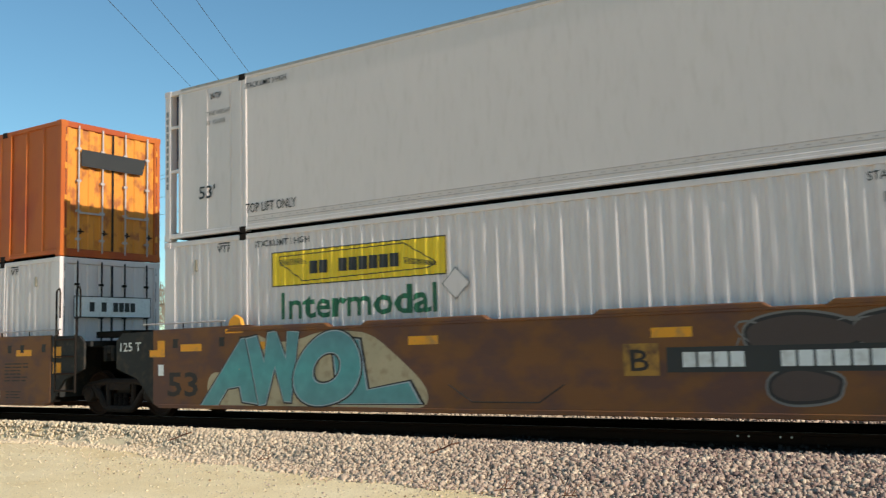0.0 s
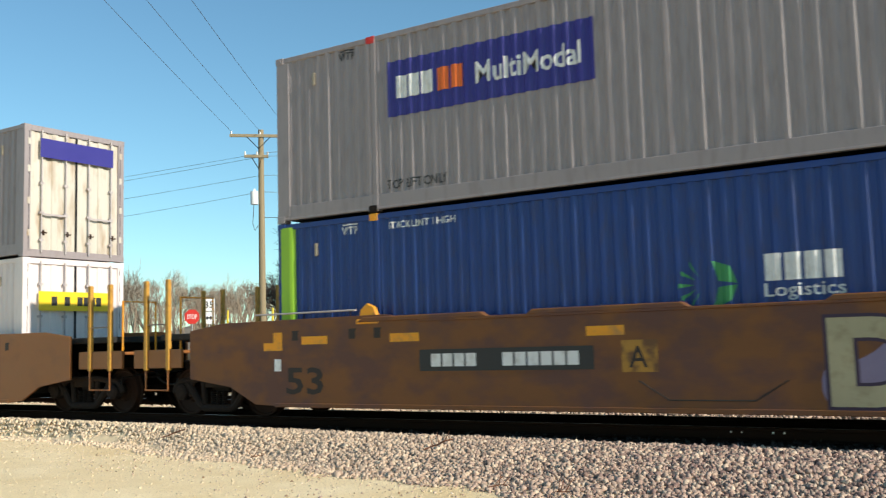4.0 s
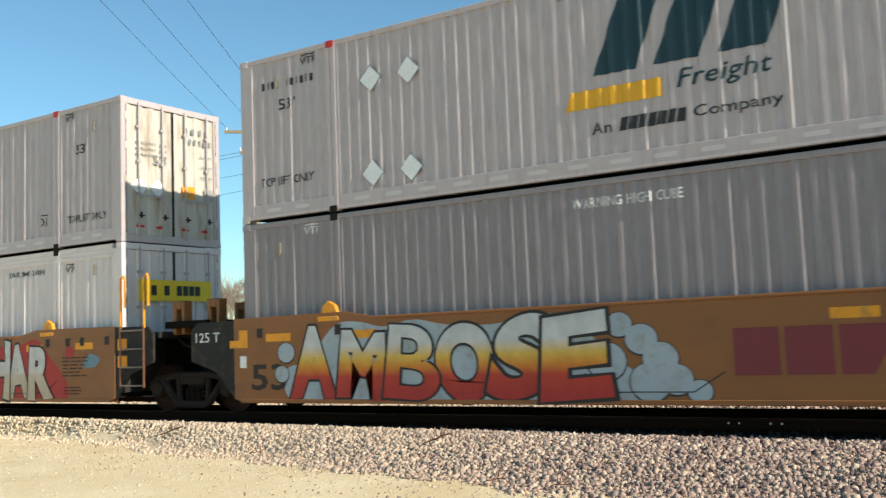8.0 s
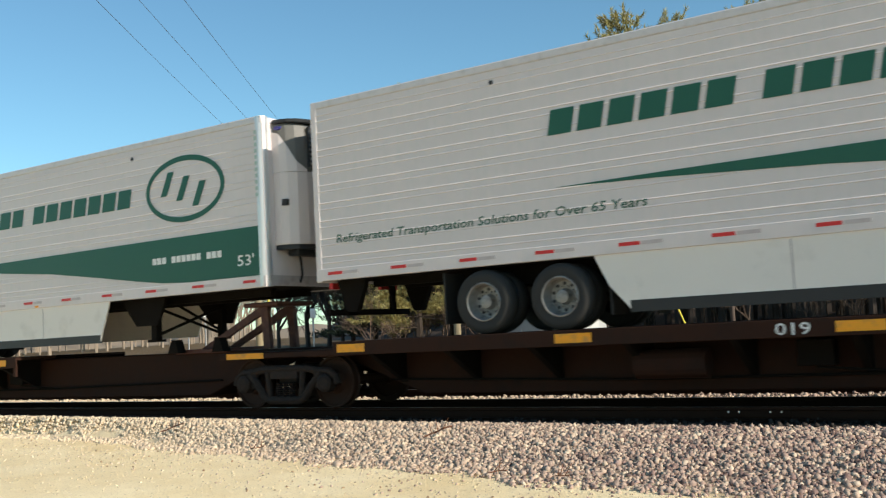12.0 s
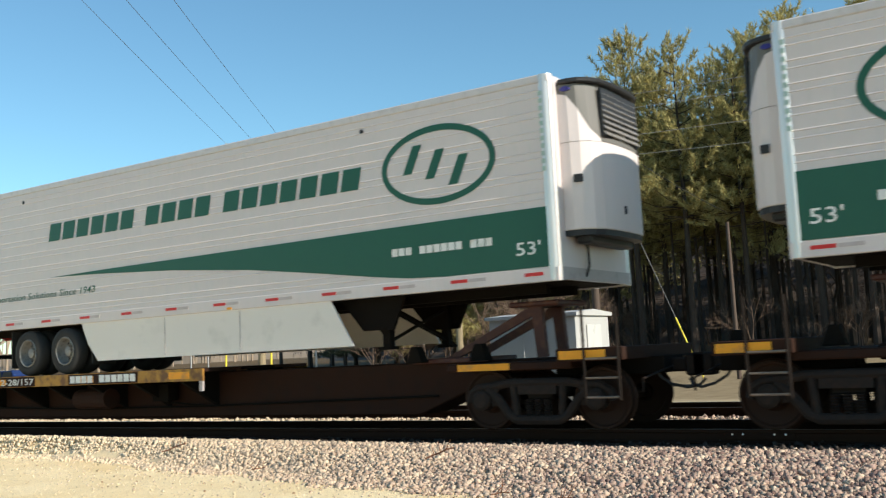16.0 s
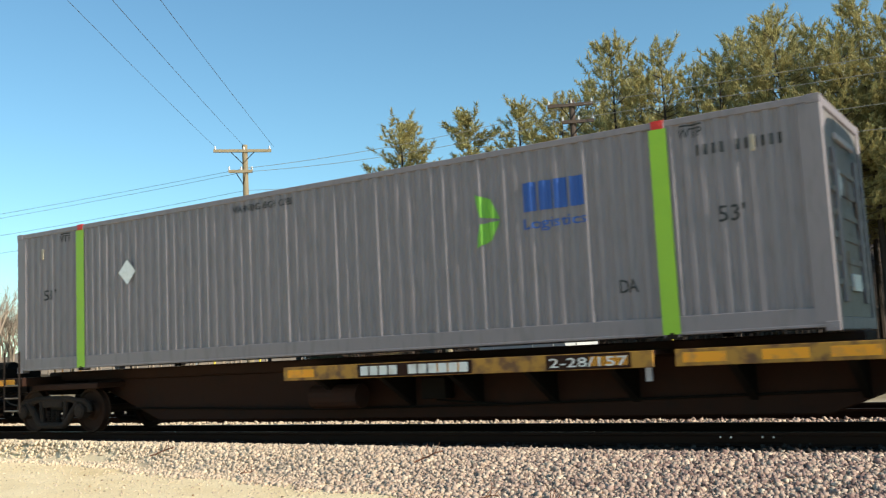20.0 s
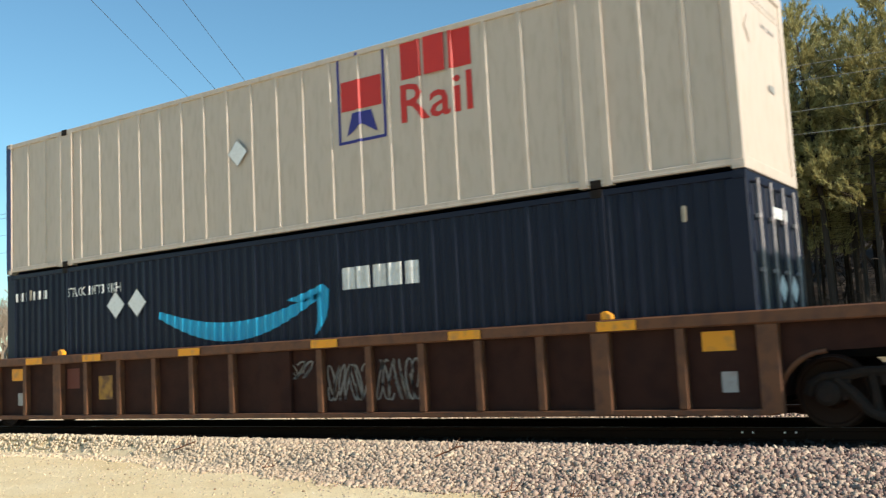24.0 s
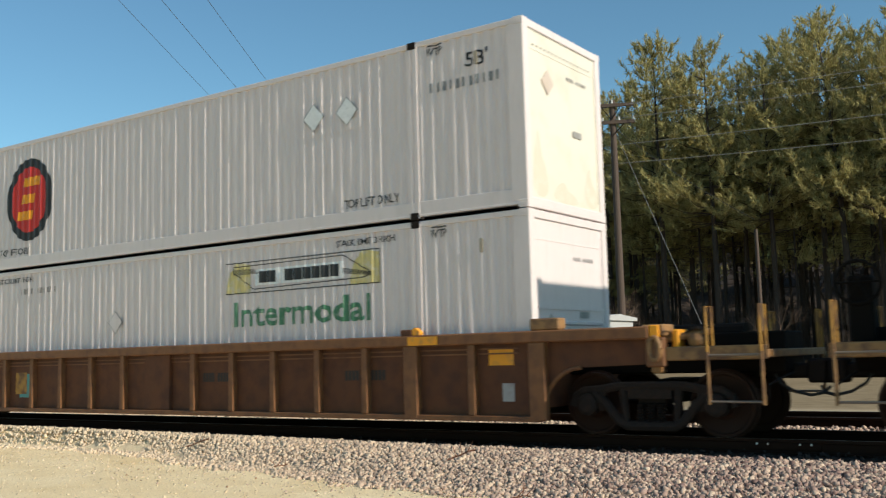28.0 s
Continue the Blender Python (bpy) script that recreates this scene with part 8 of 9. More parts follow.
end_mark(c, "number_marking", strokes("xxxx xxxxxx", 0.9, 0.1), BLACK, 0.0, 2.3, "small bars in place of a number")
for y in (-0.8, 0.62):
    Shape().box(HALF - 0.03, y, 0.35, HALF + 0.015, y + 0.18, 2.3).put("end_post", DGREY, c, "grey upright stiffener", bevel=0.012)
Shape().box(HALF - 0.03, -0.6, 2.42, HALF + 0.02, 0.6, 2.52).put("end_beam", LGREY, c, "pale upper beam", bevel=0.015)
Shape().box(HALF - 0.02, -0.18, 0.5, HALF + 0.02, 0.3, 0.72).put("data_plate", PLACARD, c, "white data plate", bevel=0.005)
for y, z in ((-0.45, 0.62), (0.5, 1.35), (-0.1, 1.6)):
    end_mark(c, "rust_streak", polys2d([(0, 0), (0.05, 0), (0.09, 0.4), (-0.03, 0.36)]), RUSTOCHRE, y, z, "orange rust streak", 0.004)

# four ribbed single cars
S1, S2, S3, S4 = -235.85, -259.37, -282.98, -306.58
for k, right in enumerate((S1, S2, S3, S4)):
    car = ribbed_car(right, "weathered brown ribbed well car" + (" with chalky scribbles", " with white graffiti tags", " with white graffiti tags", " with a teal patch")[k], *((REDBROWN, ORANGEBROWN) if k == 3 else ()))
Shape().box(HALF + 0.05, -1.5, 1.4, HALF + 0.52, -1.28, 1.57).put("chord_block", ENDOCHRE, car, "ochre block on the top chord", bevel=0.02)
c = container(S1, LO, WHITE, "corr46", "white container with a framed banner sign and green word", end="low_ribs")
mark(c, "sign_remnant", polys2d([(0, 0), (0.75, 0), (0.75, 0.56), (0.1, 0.5), (0.25, 0.2)]), WORNYELLOW, 3.62, 1.82, "worn yellow remnant of the sign", 0.005)
scroll_sign(c, 6.58, 1.81, 3.72, 0.58, None)
intermodal(c, 6.34, 1.24, 3.31, 0.44, FORESTGREEN)
small_writing(c, lift=False, number=None)
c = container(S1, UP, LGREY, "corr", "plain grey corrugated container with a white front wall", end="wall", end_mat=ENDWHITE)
small_writing(c, number=3.8)
placards(c, [(2.98, 2.07)], 0.22)
for y, z, w, h in ((-1.1, 0.2, 0.5, 1.1), (-0.5, 0.18, 0.9, 0.35), (0.6, 0.2, 0.5, 0.7)):
    end_mark(c, "grime_stain", polys2d(soften_2d([(0, 0), (w, 0), (w * 0.9, h * 0.4), (w * 0.55, h * 0.6), (w * 0.45, h), (w * 0.15, h * 0.7)])), GRIMEWASH, y, z, "tan grime stain", lift=-0.027)
mark(c, "length_mark", text_mesh("53'", 0.34, 0.22), BLACK, 0.75, 2.3)
mark(c, "length_mark", text_mesh("53'", 0.34, 0.22), BLACK, CL - 0.4, 2.3)
c = container(S2, LO, NAVY, "corr", "dark navy container with an azure curved arrow", end="doors", casting=STEEL)
arc = [(0.0 + 3.85 * t, 0.66 - 1.9 * t + 2.35 * t ** 2.2) for t in np.linspace(0, 0.97, 24)]
arc = [(4.05 * t, 0.5 - 0.62 * math.sin(math.pi * (0.08 + 0.84 * t)) + 0.12 * t) for t in np.linspace(0, 1, 24)]
wid = [0.02 + 0.15 * math.sin(math.pi * min(1, 0.1 + t * 0.85)) for t in np.linspace(0, 1, 24)]
mark(c, "curved_arrow", band2d(arc, wid), SMILE, 11.2, 1.38, "azure curved arrow")
mark(c, "arrow_tip", polys2d([(0, 0), (0.5, 0.12), (0.82, 0.22), (0.98, 0.12), (0.95, -0.2), (0.75, -0.55), (0.62, -0.62), (0.72, -0.2), (0.68, -0.02), (0.3, -0.06)]), SMILE, 7.95, 1.78, "azure arrow tip")
mark(c, "name_marking", blocks("xxxxx", 1.6, 0.36), CHALK, 6.72, 1.86, "white name bars")
placards(c, [(12.47, 2.01), (11.83, 2.01)], 0.27)
mark(c, "stack_writing", text_mesh("STACK LIMIT 3 HIGH", 1.65, 0.19), CHALK, 14.0, 2.27)
mark(c, "number_marking", strokes("xxxx xxxxxx", 1.15, 0.18), CHALK, CL - 0.3, 2.3)
end_mark(c, "name_marking", blocks("xxxxxx", 0.7, 0.16), CHALK, -0.2, 2.35)
for y in (0.0, 0.6):
    end_mark(c, "placard", diamond2d(0.2), PLACARD, y, 1.4)
c = container(S2, UP, CREAM, "hat", "dirty cream container with a dark blue end frame", end="wall", post=CREAM, rail=CREAM)
Shape().box(-HALF - 0.02, -CW / 2 - 0.012, 0.02, -HALF + 0.14, CW / 2 + 0.012, CH - 0.01).put("rear_end_frame", BLUEEND, c, "dark blue end frame", bevel=0.01)
placards(c, [(9.0, 1.6)], 0.24)
mark(c, "emblem_border", frame2d(1.0, 1.5, 0.05), PURPLE, 6.65, 1.35, "blue emblem frame")
mark(c, "emblem", polys2d([(0.18, 0.12), (0.5, 0.3), (0.82, 0.12), (0.7, 0.5), (0.3, 0.5)]), PURPLE, 6.65, 1.35, "blue emblem", 0.014)
mark(c, "emblem_band", rect2d(0.84, 0.5), RED, 6.57, 1.9, "red emblem band", 0.014)
mark(c, "lettering", text_mesh("Rail", 1.35, 0.62), RED, 5.35, 1.5, "large red word Rail")
mark(c, "name_marking", blocks("XXX", 1.4, 0.6), RED, 5.35, 2.2, "large red bars")
c = container(S3, LO, JBWHITE, "corr46", "white container with a large yellow framed sign", end="low_ribs", fluted=True)
scroll_sign(c, 6.62, 1.1, 3.85, 1.24, YELLOW, border=True)
small_writing(c, lift=False, number=12.0, drop=0.2)
placards(c, [(8.2, 1.55)], 0.24, JBWHITE)
end_mark(c, "sign_panel", rect2d(0.75, 0.2), YELLOW, -0.3, 2.2, "small yellow sign")
c = container(S3, UP, LGREY, "corr", "light grey container with a dark green emblem", end="wall", casting=RED, end_mat=WHITE, patches=True)
mark(c, "slanted_emblem", polys2d([(0, 0), (0.55, 0), (0.8, 0.8), (0.25, 0.8)], [(0.85, 0), (1.4, 0), (1.65, 0.8), (1.1, 0.8)]), GREEN, 13.4, 1.75, "dark green slanted emblem")
mark(c, "lettering", text_mesh("CARRIERS", 1.45, 0.34, 0.25), GREEN, 13.3, 1.25)
small_writing(c, stack=False, lift=False)
mark(c, "lift_writing", text_mesh("TOP LIFT ONLY", 1.2, 0.15), BLACK, 1.75, 0.5)
mark(c, "lift_writing", text_mesh("TOP LIFT ONLY", 1.2, 0.15), BLACK, CL - 0.4, 0.55)
mark(c, "length_mark", text_mesh("53'", 0.36, 0.22), BLACK, 1.35, 1.95)
mark(c, "length_mark", text_mesh("53'", 0.36, 0.22), BLACK, CL - 0.7, 1.95)
mark(c, "number_marking", strokes("xxxx xxxxxx", 1.15, 0.14), BLACK, 1.6, 2.3)
mark(c, "cube_writing", text_mesh("WARNING HIGH CUBE", 1.4, 0.12), BLACK, 8.9, 2.6)
placards(c, [(5.6, 2.1), (4.85, 2.1), (5.6, 0.7), (4.85, 0.7)], 0.22)
Shape().box(HALF - 0.02, 0.35, 1.85, HALF + 0.05, 0.95, 2.25).put("vent_grille", PLASTIC, c, "black vent grille")
for y in (-0.75, 0.55):
    end_mark(c, "green_tab", rect2d(0.5, 0.16), LEAFGREEN, y, 2.55, "green tab")
end_mark(c, "length_mark", text_mesh("53'", 0.4, 0.22), BLACK, -0.1, 1.35)
for y, z, w in ((-0.9, 2.3, 0.5), (-0.2, 2.42, 0.45), (-0.85, 1.0, 0.35), (0.2, 0.9, 0.4), (0.15, 0.7, 0.35), (-0.8, 0.75, 0.3)):
    end_mark(c, "small_print", blocks("xxxx xxx xx", w, 0.04), PLACARDEDGE, y, z, lift=-0.024)
for y, z in ((-0.65, 1.7), (-0.3, 1.75), (0.5, 1.25), (0.72, 0.95)):
    end_mark(c, "placard", diamond2d(0.13), CREAM, y, z, "small faded placard", lift=-0.022)
c = container(S4, LO, WHITE, "corr46", "white container with a worn banner sign and green word", end="low_ribs")
for fr in (6.4, 3.45):
    mark(c, "sign_remnant", polys2d([(0, 0), (0.62, 0), (0.62, 0.5), (0.3, 0.56), (0.1, 0.4)]), WORNYELLOW, fr, 1.98, "worn yellow remnant of the sign", 0.005)
scroll_sign(c, 6.41, 1.97, 3.61, 0.57, None)
intermodal(c, 6.2, 1.37, 3.18, 0.45, FADEDGREEN)
small_writing(c, lift=False, number=13.0)
placards(c, [(9.6, 1.6)], 0.22, JBWHITE)
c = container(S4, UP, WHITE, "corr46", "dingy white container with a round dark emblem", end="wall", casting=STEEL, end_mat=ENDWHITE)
mark(c, "round_emblem", disc2d(0.85, 0.93), BLACK, 12.72, 1.55, "round dark emblem")
mark(c, "emblem_disc", disc2d(0.66, 0.74), RED, 12.72, 1.55, "red disc", 0.014)
mark(c, "emblem_stroke", polys2d([(-0.42, -0.45), (0.1, -0.45), (0.15, -0.25), (-0.37, -0.25)], [(-0.32, -0.08), (0.22, -0.08), (0.27, 0.12), (-0.27, 0.12)], [(-0.2, 0.3), (0.36, 0.3), (0.4, 0.5), (-0.16, 0.5)]), SAFETY, 12.72, 1.55, "yellow slanted bars", 0.018)
small_writing(c, stack=False)
mark(c, "length_mark", text_mesh("53'", 0.42, 0.24), BLACK, 1.05, 2.3)
mark(c, "number_marking", strokes("xxxxxxxxxxx", 1.35, 0.15), PLACARDEDGE, 1.75, 2.0)
mark(c, "riveted_patch", rect2d(1.41, 0.6), WHITE, 4.5, 1.68, "riveted white patch", 0.007)
placards(c, [(4.2, 2.0), (3.45, 2.0)], 0.24)
for y, z, w, h in ((-1.1, 0.2, 0.5, 1.1), (-0.5, 0.18, 0.9, 0.35), (0.6, 0.2, 0.5, 0.7)):
    end_mark(c, "grime_stain", polys2d(soften_2d([(0, 0), (w, 0), (w * 0.9, h * 0.4), (w * 0.55, h * 0.6), (w * 0.45, h), (w * 0.15, h * 0.7)])), GRIMEWASH, y, z, "tan grime stain", lift=-0.027)


# ---- spray paint and stencils on the cars ----
SIDE_Y = -1.52
TEAL = paint("teal_spray", (0.07, 0.27, 0.26), 0.6, vary=0.2, stain=(0.10, 0.16, 0.14), amount=0.5)
BLUESPRAY = paint("grey_blue_spray", (0.15, 0.27, 0.34), 0.6, vary=0.2, stain=(0.14, 0.13, 0.10), amount=0.5)
CREAMSPRAY = paint("cream_spray", (0.46, 0.37, 0.23), 0.6, vary=0.2, stain=(0.28, 0.18, 0.09), amount=0.6)
KHAKISPRAY = paint("khaki_spray", (0.40, 0.35, 0.21), 0.6, vary=0.15, stain=(0.24, 0.19, 0.10), amount=0.6)
PINKSPRAY = paint("dull_pink_spray", (0.30, 0.17, 0.21), 0.6, vary=0.2)
LILAC = paint("lilac_spray", (0.22, 0.18, 0.27), 0.6, vary=0.2)
GREYSPRAY = paint("grey_spray", (0.24, 0.205, 0.15), 0.6, vary=0.25, stain=(0.15, 0.11, 0.07), amount=0.6)
WHITESPRAY = paint("white_spray", (0.60, 0.58, 0.52), 0.6, vary=0.12, stain=(0.42, 0.34, 0.22), amount=0.6)
REDSPRAY = paint("red_spray", (0.40, 0.035, 0.03), 0.6, vary=0.15)
SKYSPRAY = paint("pale_blue_spray", (0.36, 0.42, 0.45), 0.6, vary=0.15, stain=(0.25, 0.2, 0.13), amount=0.5)
DARKSPRAY = paint("black_spray", (0.03, 0.026, 0.024), 0.65)
BROWNSPRAY = paint("dark_brown_spray", (0.075, 0.05, 0.042), 0.65, vary=0.2)
CHALKLINE = paint("thin_white_spray", (0.19, 0.175, 0.16), 0.7)
MAROON = paint("maroon_paint", (0.19, 0.03, 0.035), 0.55)
STENCIL = paint("dark_stencil", (0.03, 0.022, 0.018), 0.65)


def soften(pts, times=2):
    for _ in range(times):
        pts = [q for a, b in zip(pts, pts[1:] + pts[:1]) for q in ((0.75 * a[0] + 0.25 * b[0], 0.75 * a[1] + 0.25 * b[1]), (0.25 * a[0] + 0.75 * b[0], 0.25 * a[1] + 0.75 * b[1]))]
    return pts


def swell(pts, k):
    """The outline moved outwards by k (for counter-clockwise points)."""
    out = []
    n = len(pts)
    for i in range(n):
        a, b = pts[i - 1], pts[(i + 1) % n]
        dx, dy = b[0] - a[0], b[1] - a[1]
        m = max(1e-6, math.hypot(dx, dy))
        out.append((pts[i][0] + dy / m * k, pts[i][1] - dx / m * k))
    return out


def fade(name, stops, rough=0.6):
    """Spray paint that fades from colour to colour with its height on the car; stops: (height in metres, colour)."""
    m = paint(name, (0.5, 0.5, 0.5), rough)
    n, link = m.node_tree.nodes, m.node_tree.links.new
    co, sep, rng_, ramp, mixer, blot = (n.new("ShaderNode" + k) for k in ("TexCoord", "SeparateXYZ", "MapRange", "ValToRGB", "Mix", "TexNoise"))
    link(co.outputs["Object"], sep.inputs[0])
    rng_.inputs[1].default_value, rng_.inputs[2].default_value = 0.2, 1.45
    link(sep.outputs[2], rng_.inputs[0])
    link(rng_.outputs[0], ramp.inputs[0])
    el = ramp.color_ramp.elements
    while len(el) < len(stops):
        el.new(0.5)
    for e, (z, c) in zip(el, stops):
        e.position, e.color = (z - 0.2) / 1.25, (*c, 1)
    blot.inputs["Scale"].default_value, blot.inputs["Detail"].default_value = 5.0, 6
    link(co.outputs["Object"], blot.inputs["Vector"])
    mixer.data_type, mixer.blend_type = "RGBA", "MULTIPLY"
    mixer.inputs[0].default_value = 0.45
    link(ramp.outputs[0], mixer.inputs[6])
    link(blot.outputs[0], mixer.inputs[7])
    link(mixer.outputs[2], n["Principled BSDF"].inputs["Base Color"])
    return m


def painted_letter(ch, bold, grow, w, h, bend):
    """One fat spray-painted letter: points and faces for each of the offsets in grow, fitted to w and h."""
    layers, box = [], None
    if ch == "B":  # its waist is narrow and takes only a thin swelling
        bold, grow = min(bold, 0.018), [0.7 * g for g in grow]
    for g in grow:
        cu = bpy.data.curves.new("letter", "FONT")
        cu.body, cu.resolution_u, cu.offset = ch, 8, bold + g
        tmp = bpy.data.objects.new("letter", cu)
        me = bpy.data.meshes.new_from_object(tmp)
        bpy.data.objects.remove(tmp)
        pts = [(v.co.x, v.co.y) for v in me.vertices]
        polys = [tuple(p.vertices) for p in me.polygons]
        bpy.data.meshes.remove(me)
        if box is None:
            xs, ys = [p[0] for p in pts], [p[1] for p in pts]
            box = min(xs), min(ys), w / (max(xs) - min(xs)), h / (max(ys) - min(ys))
        x0, y0, kx, ky = box
        lean, sway, phase, fat = bend
        out = []
        for x, y in pts:
            a, b = (x - x0) * kx, (y - y0) * ky
            a = w / 2 + (a - w / 2) * (1.0 + 0.035 * fat * (1.0 - 2.0 * b / h))
            out.append((a + lean * b + sway * math.sin(3.1 * b / h + phase), b + sway * 0.8 * math.sin(4.0 * a / w + phase)))
        layers.append((out, polys))
    return layers


def spray(car, word, from_right, length, z0, h, fill, edge, seed, label, cloud_mat=None, line=None, bold=0.05, wobble=1.0, cloud=(0.45, 0.9), gaps=0, squeeze=1.0):
    """A painted word on the car's side, from_right metres behind the front of its containers."""
    r = random.Random(seed)
    x0 = HALF - from_right
    if cloud_mat:
        n = max(5, int(length / 0.45))
        low = [(x0 - cloud[0] + (length + sum(cloud)) * i / n, z0 - 0.02) for i in range(n + 1)]
        high = [(x0 + length + cloud[1] - (length + sum(cloud)) * i / n, z0 + h * (r.uniform(0.2, 0.4) if i < 1 else r.uniform(0.5, 0.7) if i < 2 else r.uniform(0.85, 1.06) if i < n - 1 else 0.45)) for i in range(n + 1)]
        decal(car, "paint_cloud", polys2d(soften(low + high, 2)), cloud_mat, 0, 0, SIDE_Y, "soft cloud of spray paint", lift=0.003)
    step = length / len(word)
    for k, ch in enumerate(word):
        w, hh = step * squeeze * r.uniform(0.92, 1.06), h * r.uniform(0.86, 1.0)
        bend = (0.07 * wobble * r.uniform(-1, 1), 0.03 * wobble * r.uniform(0.4, 1), r.uniform(0, 6), wobble)
        lay = painted_letter(ch, bold, (0.0, 0.013, 0.03), w, hh, bend)
        px, up = x0 + k * step - (squeeze - 1) * step / 2, 0.0045 * (k % 3)
        base = decal(car, "painted_letter", lay[2], edge, px, z0, SIDE_Y, label if k == 0 else "", lift=0.005 + up)
        if line:
            decal(base, "inner_line", lay[1], line, px, z0, SIDE_Y, lift=0.007 + up)
        decal(base, "paint_fill", lay[0], fill, px, z0, SIDE_Y, lift=0.0085 + up)
        for g in range(gaps):
            decal(base, "paint_dot", disc2d(r.uniform(0.02, 0.045), r.uniform(0.03, 0.07), 9), edge, px + w * r.uniform(0.15, 0.85), z0 + hh * r.uniform(0.1, 0.9), SIDE_Y, lift=0.0105)


def scrawl(car, from_right, z, w, h, material, seed, strokes=5, y=SIDE_Y, r0=0.012, label="thin looping spray tag"):
    """A looping tag of thin lines that spells nothing."""
    r = random.Random(seed)
    x0 = HALF - from_right
    loops = []
    for k in range(strokes):
        cx = w * (k + 0.5) / strokes
        pts = []
        ph, ph2, q = r.uniform(0, 6), r.uniform(0, 6), r.uniform(0.8, 1.7)
        for i in range(15):
            t = i / 14
            pts.append((cx + w / strokes * 0.62 * math.sin(ph + 6.3 * q * t), h * (0.5 + 0.46 * math.cos(ph2 + 5.0 * t * q))))
        pt, pl = band2d(pts, [r0 * r.uniform(0.7, 1.3) for _ in pts])
        loops += [[pt[i] for i in f] for f in pl]
    decal(car, "spray_tag", polys2d(*loops), material, x0, z, y, label)


def splash(car, from_right, z, w, h, material, seed):
    r = random.Random(seed)
    pts = [(w * (0.5 + 0.5 * math.cos(a) * r.uniform(0.55, 1.0)), h * (0.5 + 0.5 * math.sin(a) * r.uniform(0.5, 1.0))) for a in np.linspace(0, 6.28, 15)[:-1]]
    decal(car, "paint_splash", polys2d(soften(pts)), material, HALF - from_right, z, SIDE_Y, "spray paint splash", lift=0.003)


def stencils(car, ink, seed, number=None, panel=False, letter=None, letter_at=None):
    """Lengths, load limits and data that every unit carries."""
    r = random.Random(seed)
    decal(car, "length_stencil", text_mesh("53", 0.8, 0.44, bold=0.02), STENCIL, -HALF + 0.36, 0.34, SIDE_Y, "large dark 53", lift=0.0045)
    decal(car, "load_stencil", text_mesh("125 T", 0.6, 0.17), CHALK, -HALF - 1.0, 1.18, SIDE_Y + 0.01, "white 125 T on the dark end", lift=0.004)
    decal(car, "reflector", polys2d([(0, 0), (0.42, 0), (0.42, 0.3), (0.22, 0.3), (0.22, 0.13), (0, 0.13)]), SAFETY, -HALF - 0.14, 1.06, SIDE_Y - 0.001, "yellow reflective angle")
    decal(car, "data_plate", rect2d(0.15, 0.2), PLACARD, -HALF + 0.1, 0.72, SIDE_Y, "pale data plate")
    for z in (1.1, 0.78):
        decal(car, "reflector", rect2d(0.27, 0.22), SAFETY, HALF + 0.12, z, SIDE_Y + 0.01, "yellow reflective square", lift=0.004)
    for x in (HALF - 0.25, HALF - 1.0, HALF - 1.45, HALF - 2.1, -HALF + 2.2, -HALF + 1.7, -HALF + 0.5):
        decal(car, "length_tick", polys2d([(0, 0), (0.13, 0), (0.13, 0.13), (0.16, 0.16), (0.0, 0.16)]), ink, x, 1.22, SIDE_Y, "small stencil", lift=0.0045)
    for k in range(6):
        decal(car, "small_print", blocks("xxxxx xxxxxxx xxxx", r.uniform(0.55, 0.85), 0.028), ink, HALF - 1.55, 0.98 - 0.07 * k, SIDE_Y, "", lift=0.0045)
    for k in range(3):
        decal(car, "small_print", blocks("xxx xxxxxxxx", r.uniform(0.4, 0.6), 0.026), ink, HALF - 1.5, 0.4 - 0.06 * k, SIDE_Y, "", lift=0.0045)
    if number is not None:
        if panel:
            decal(car, "number_panel", rect2d(2.85, 0.32), BLACK, HALF - number, 0.7, SIDE_Y, "black number panel", lift=0.0045)
        decal(car, "number_marking", blocks("xxxx  xxxxxx", 2.45, 0.19), CHALK, HALF - number + 0.2, 0.765, SIDE_Y, "white bars in place of a number", lift=0.007)
    if letter:
        decal(car, "letter_ground", rect2d(0.5, 0.42), DECKYEL, HALF - letter_at - 0.1, 0.66, SIDE_Y, "ochre square", lift=0.0045)
        decal(car, "end_letter", text_mesh(letter, 0.26, 0.28), STENCIL, HALF - letter_at, 0.72, SIDE_Y, "dark end letter", lift=0.007)
    # pressed reinforcement outlines low on the side
    for cx in (-0.6, 5.4):
        s = Shape()
        pts = [(cx - 0.95, 0.55), (cx - 0.55, 0.3), (cx + 0.55, 0.3), (cx + 0.95, 0.55)]
        for p, q in zip(pts, pts[1:]):
            s.rod((p[0], SIDE_Y - 0.002, p[1]), (q[0], SIDE_Y - 0.002, q[1]), 0.009, 5)
        s.put("weld_bead", car.children[0].data.materials[0], car)


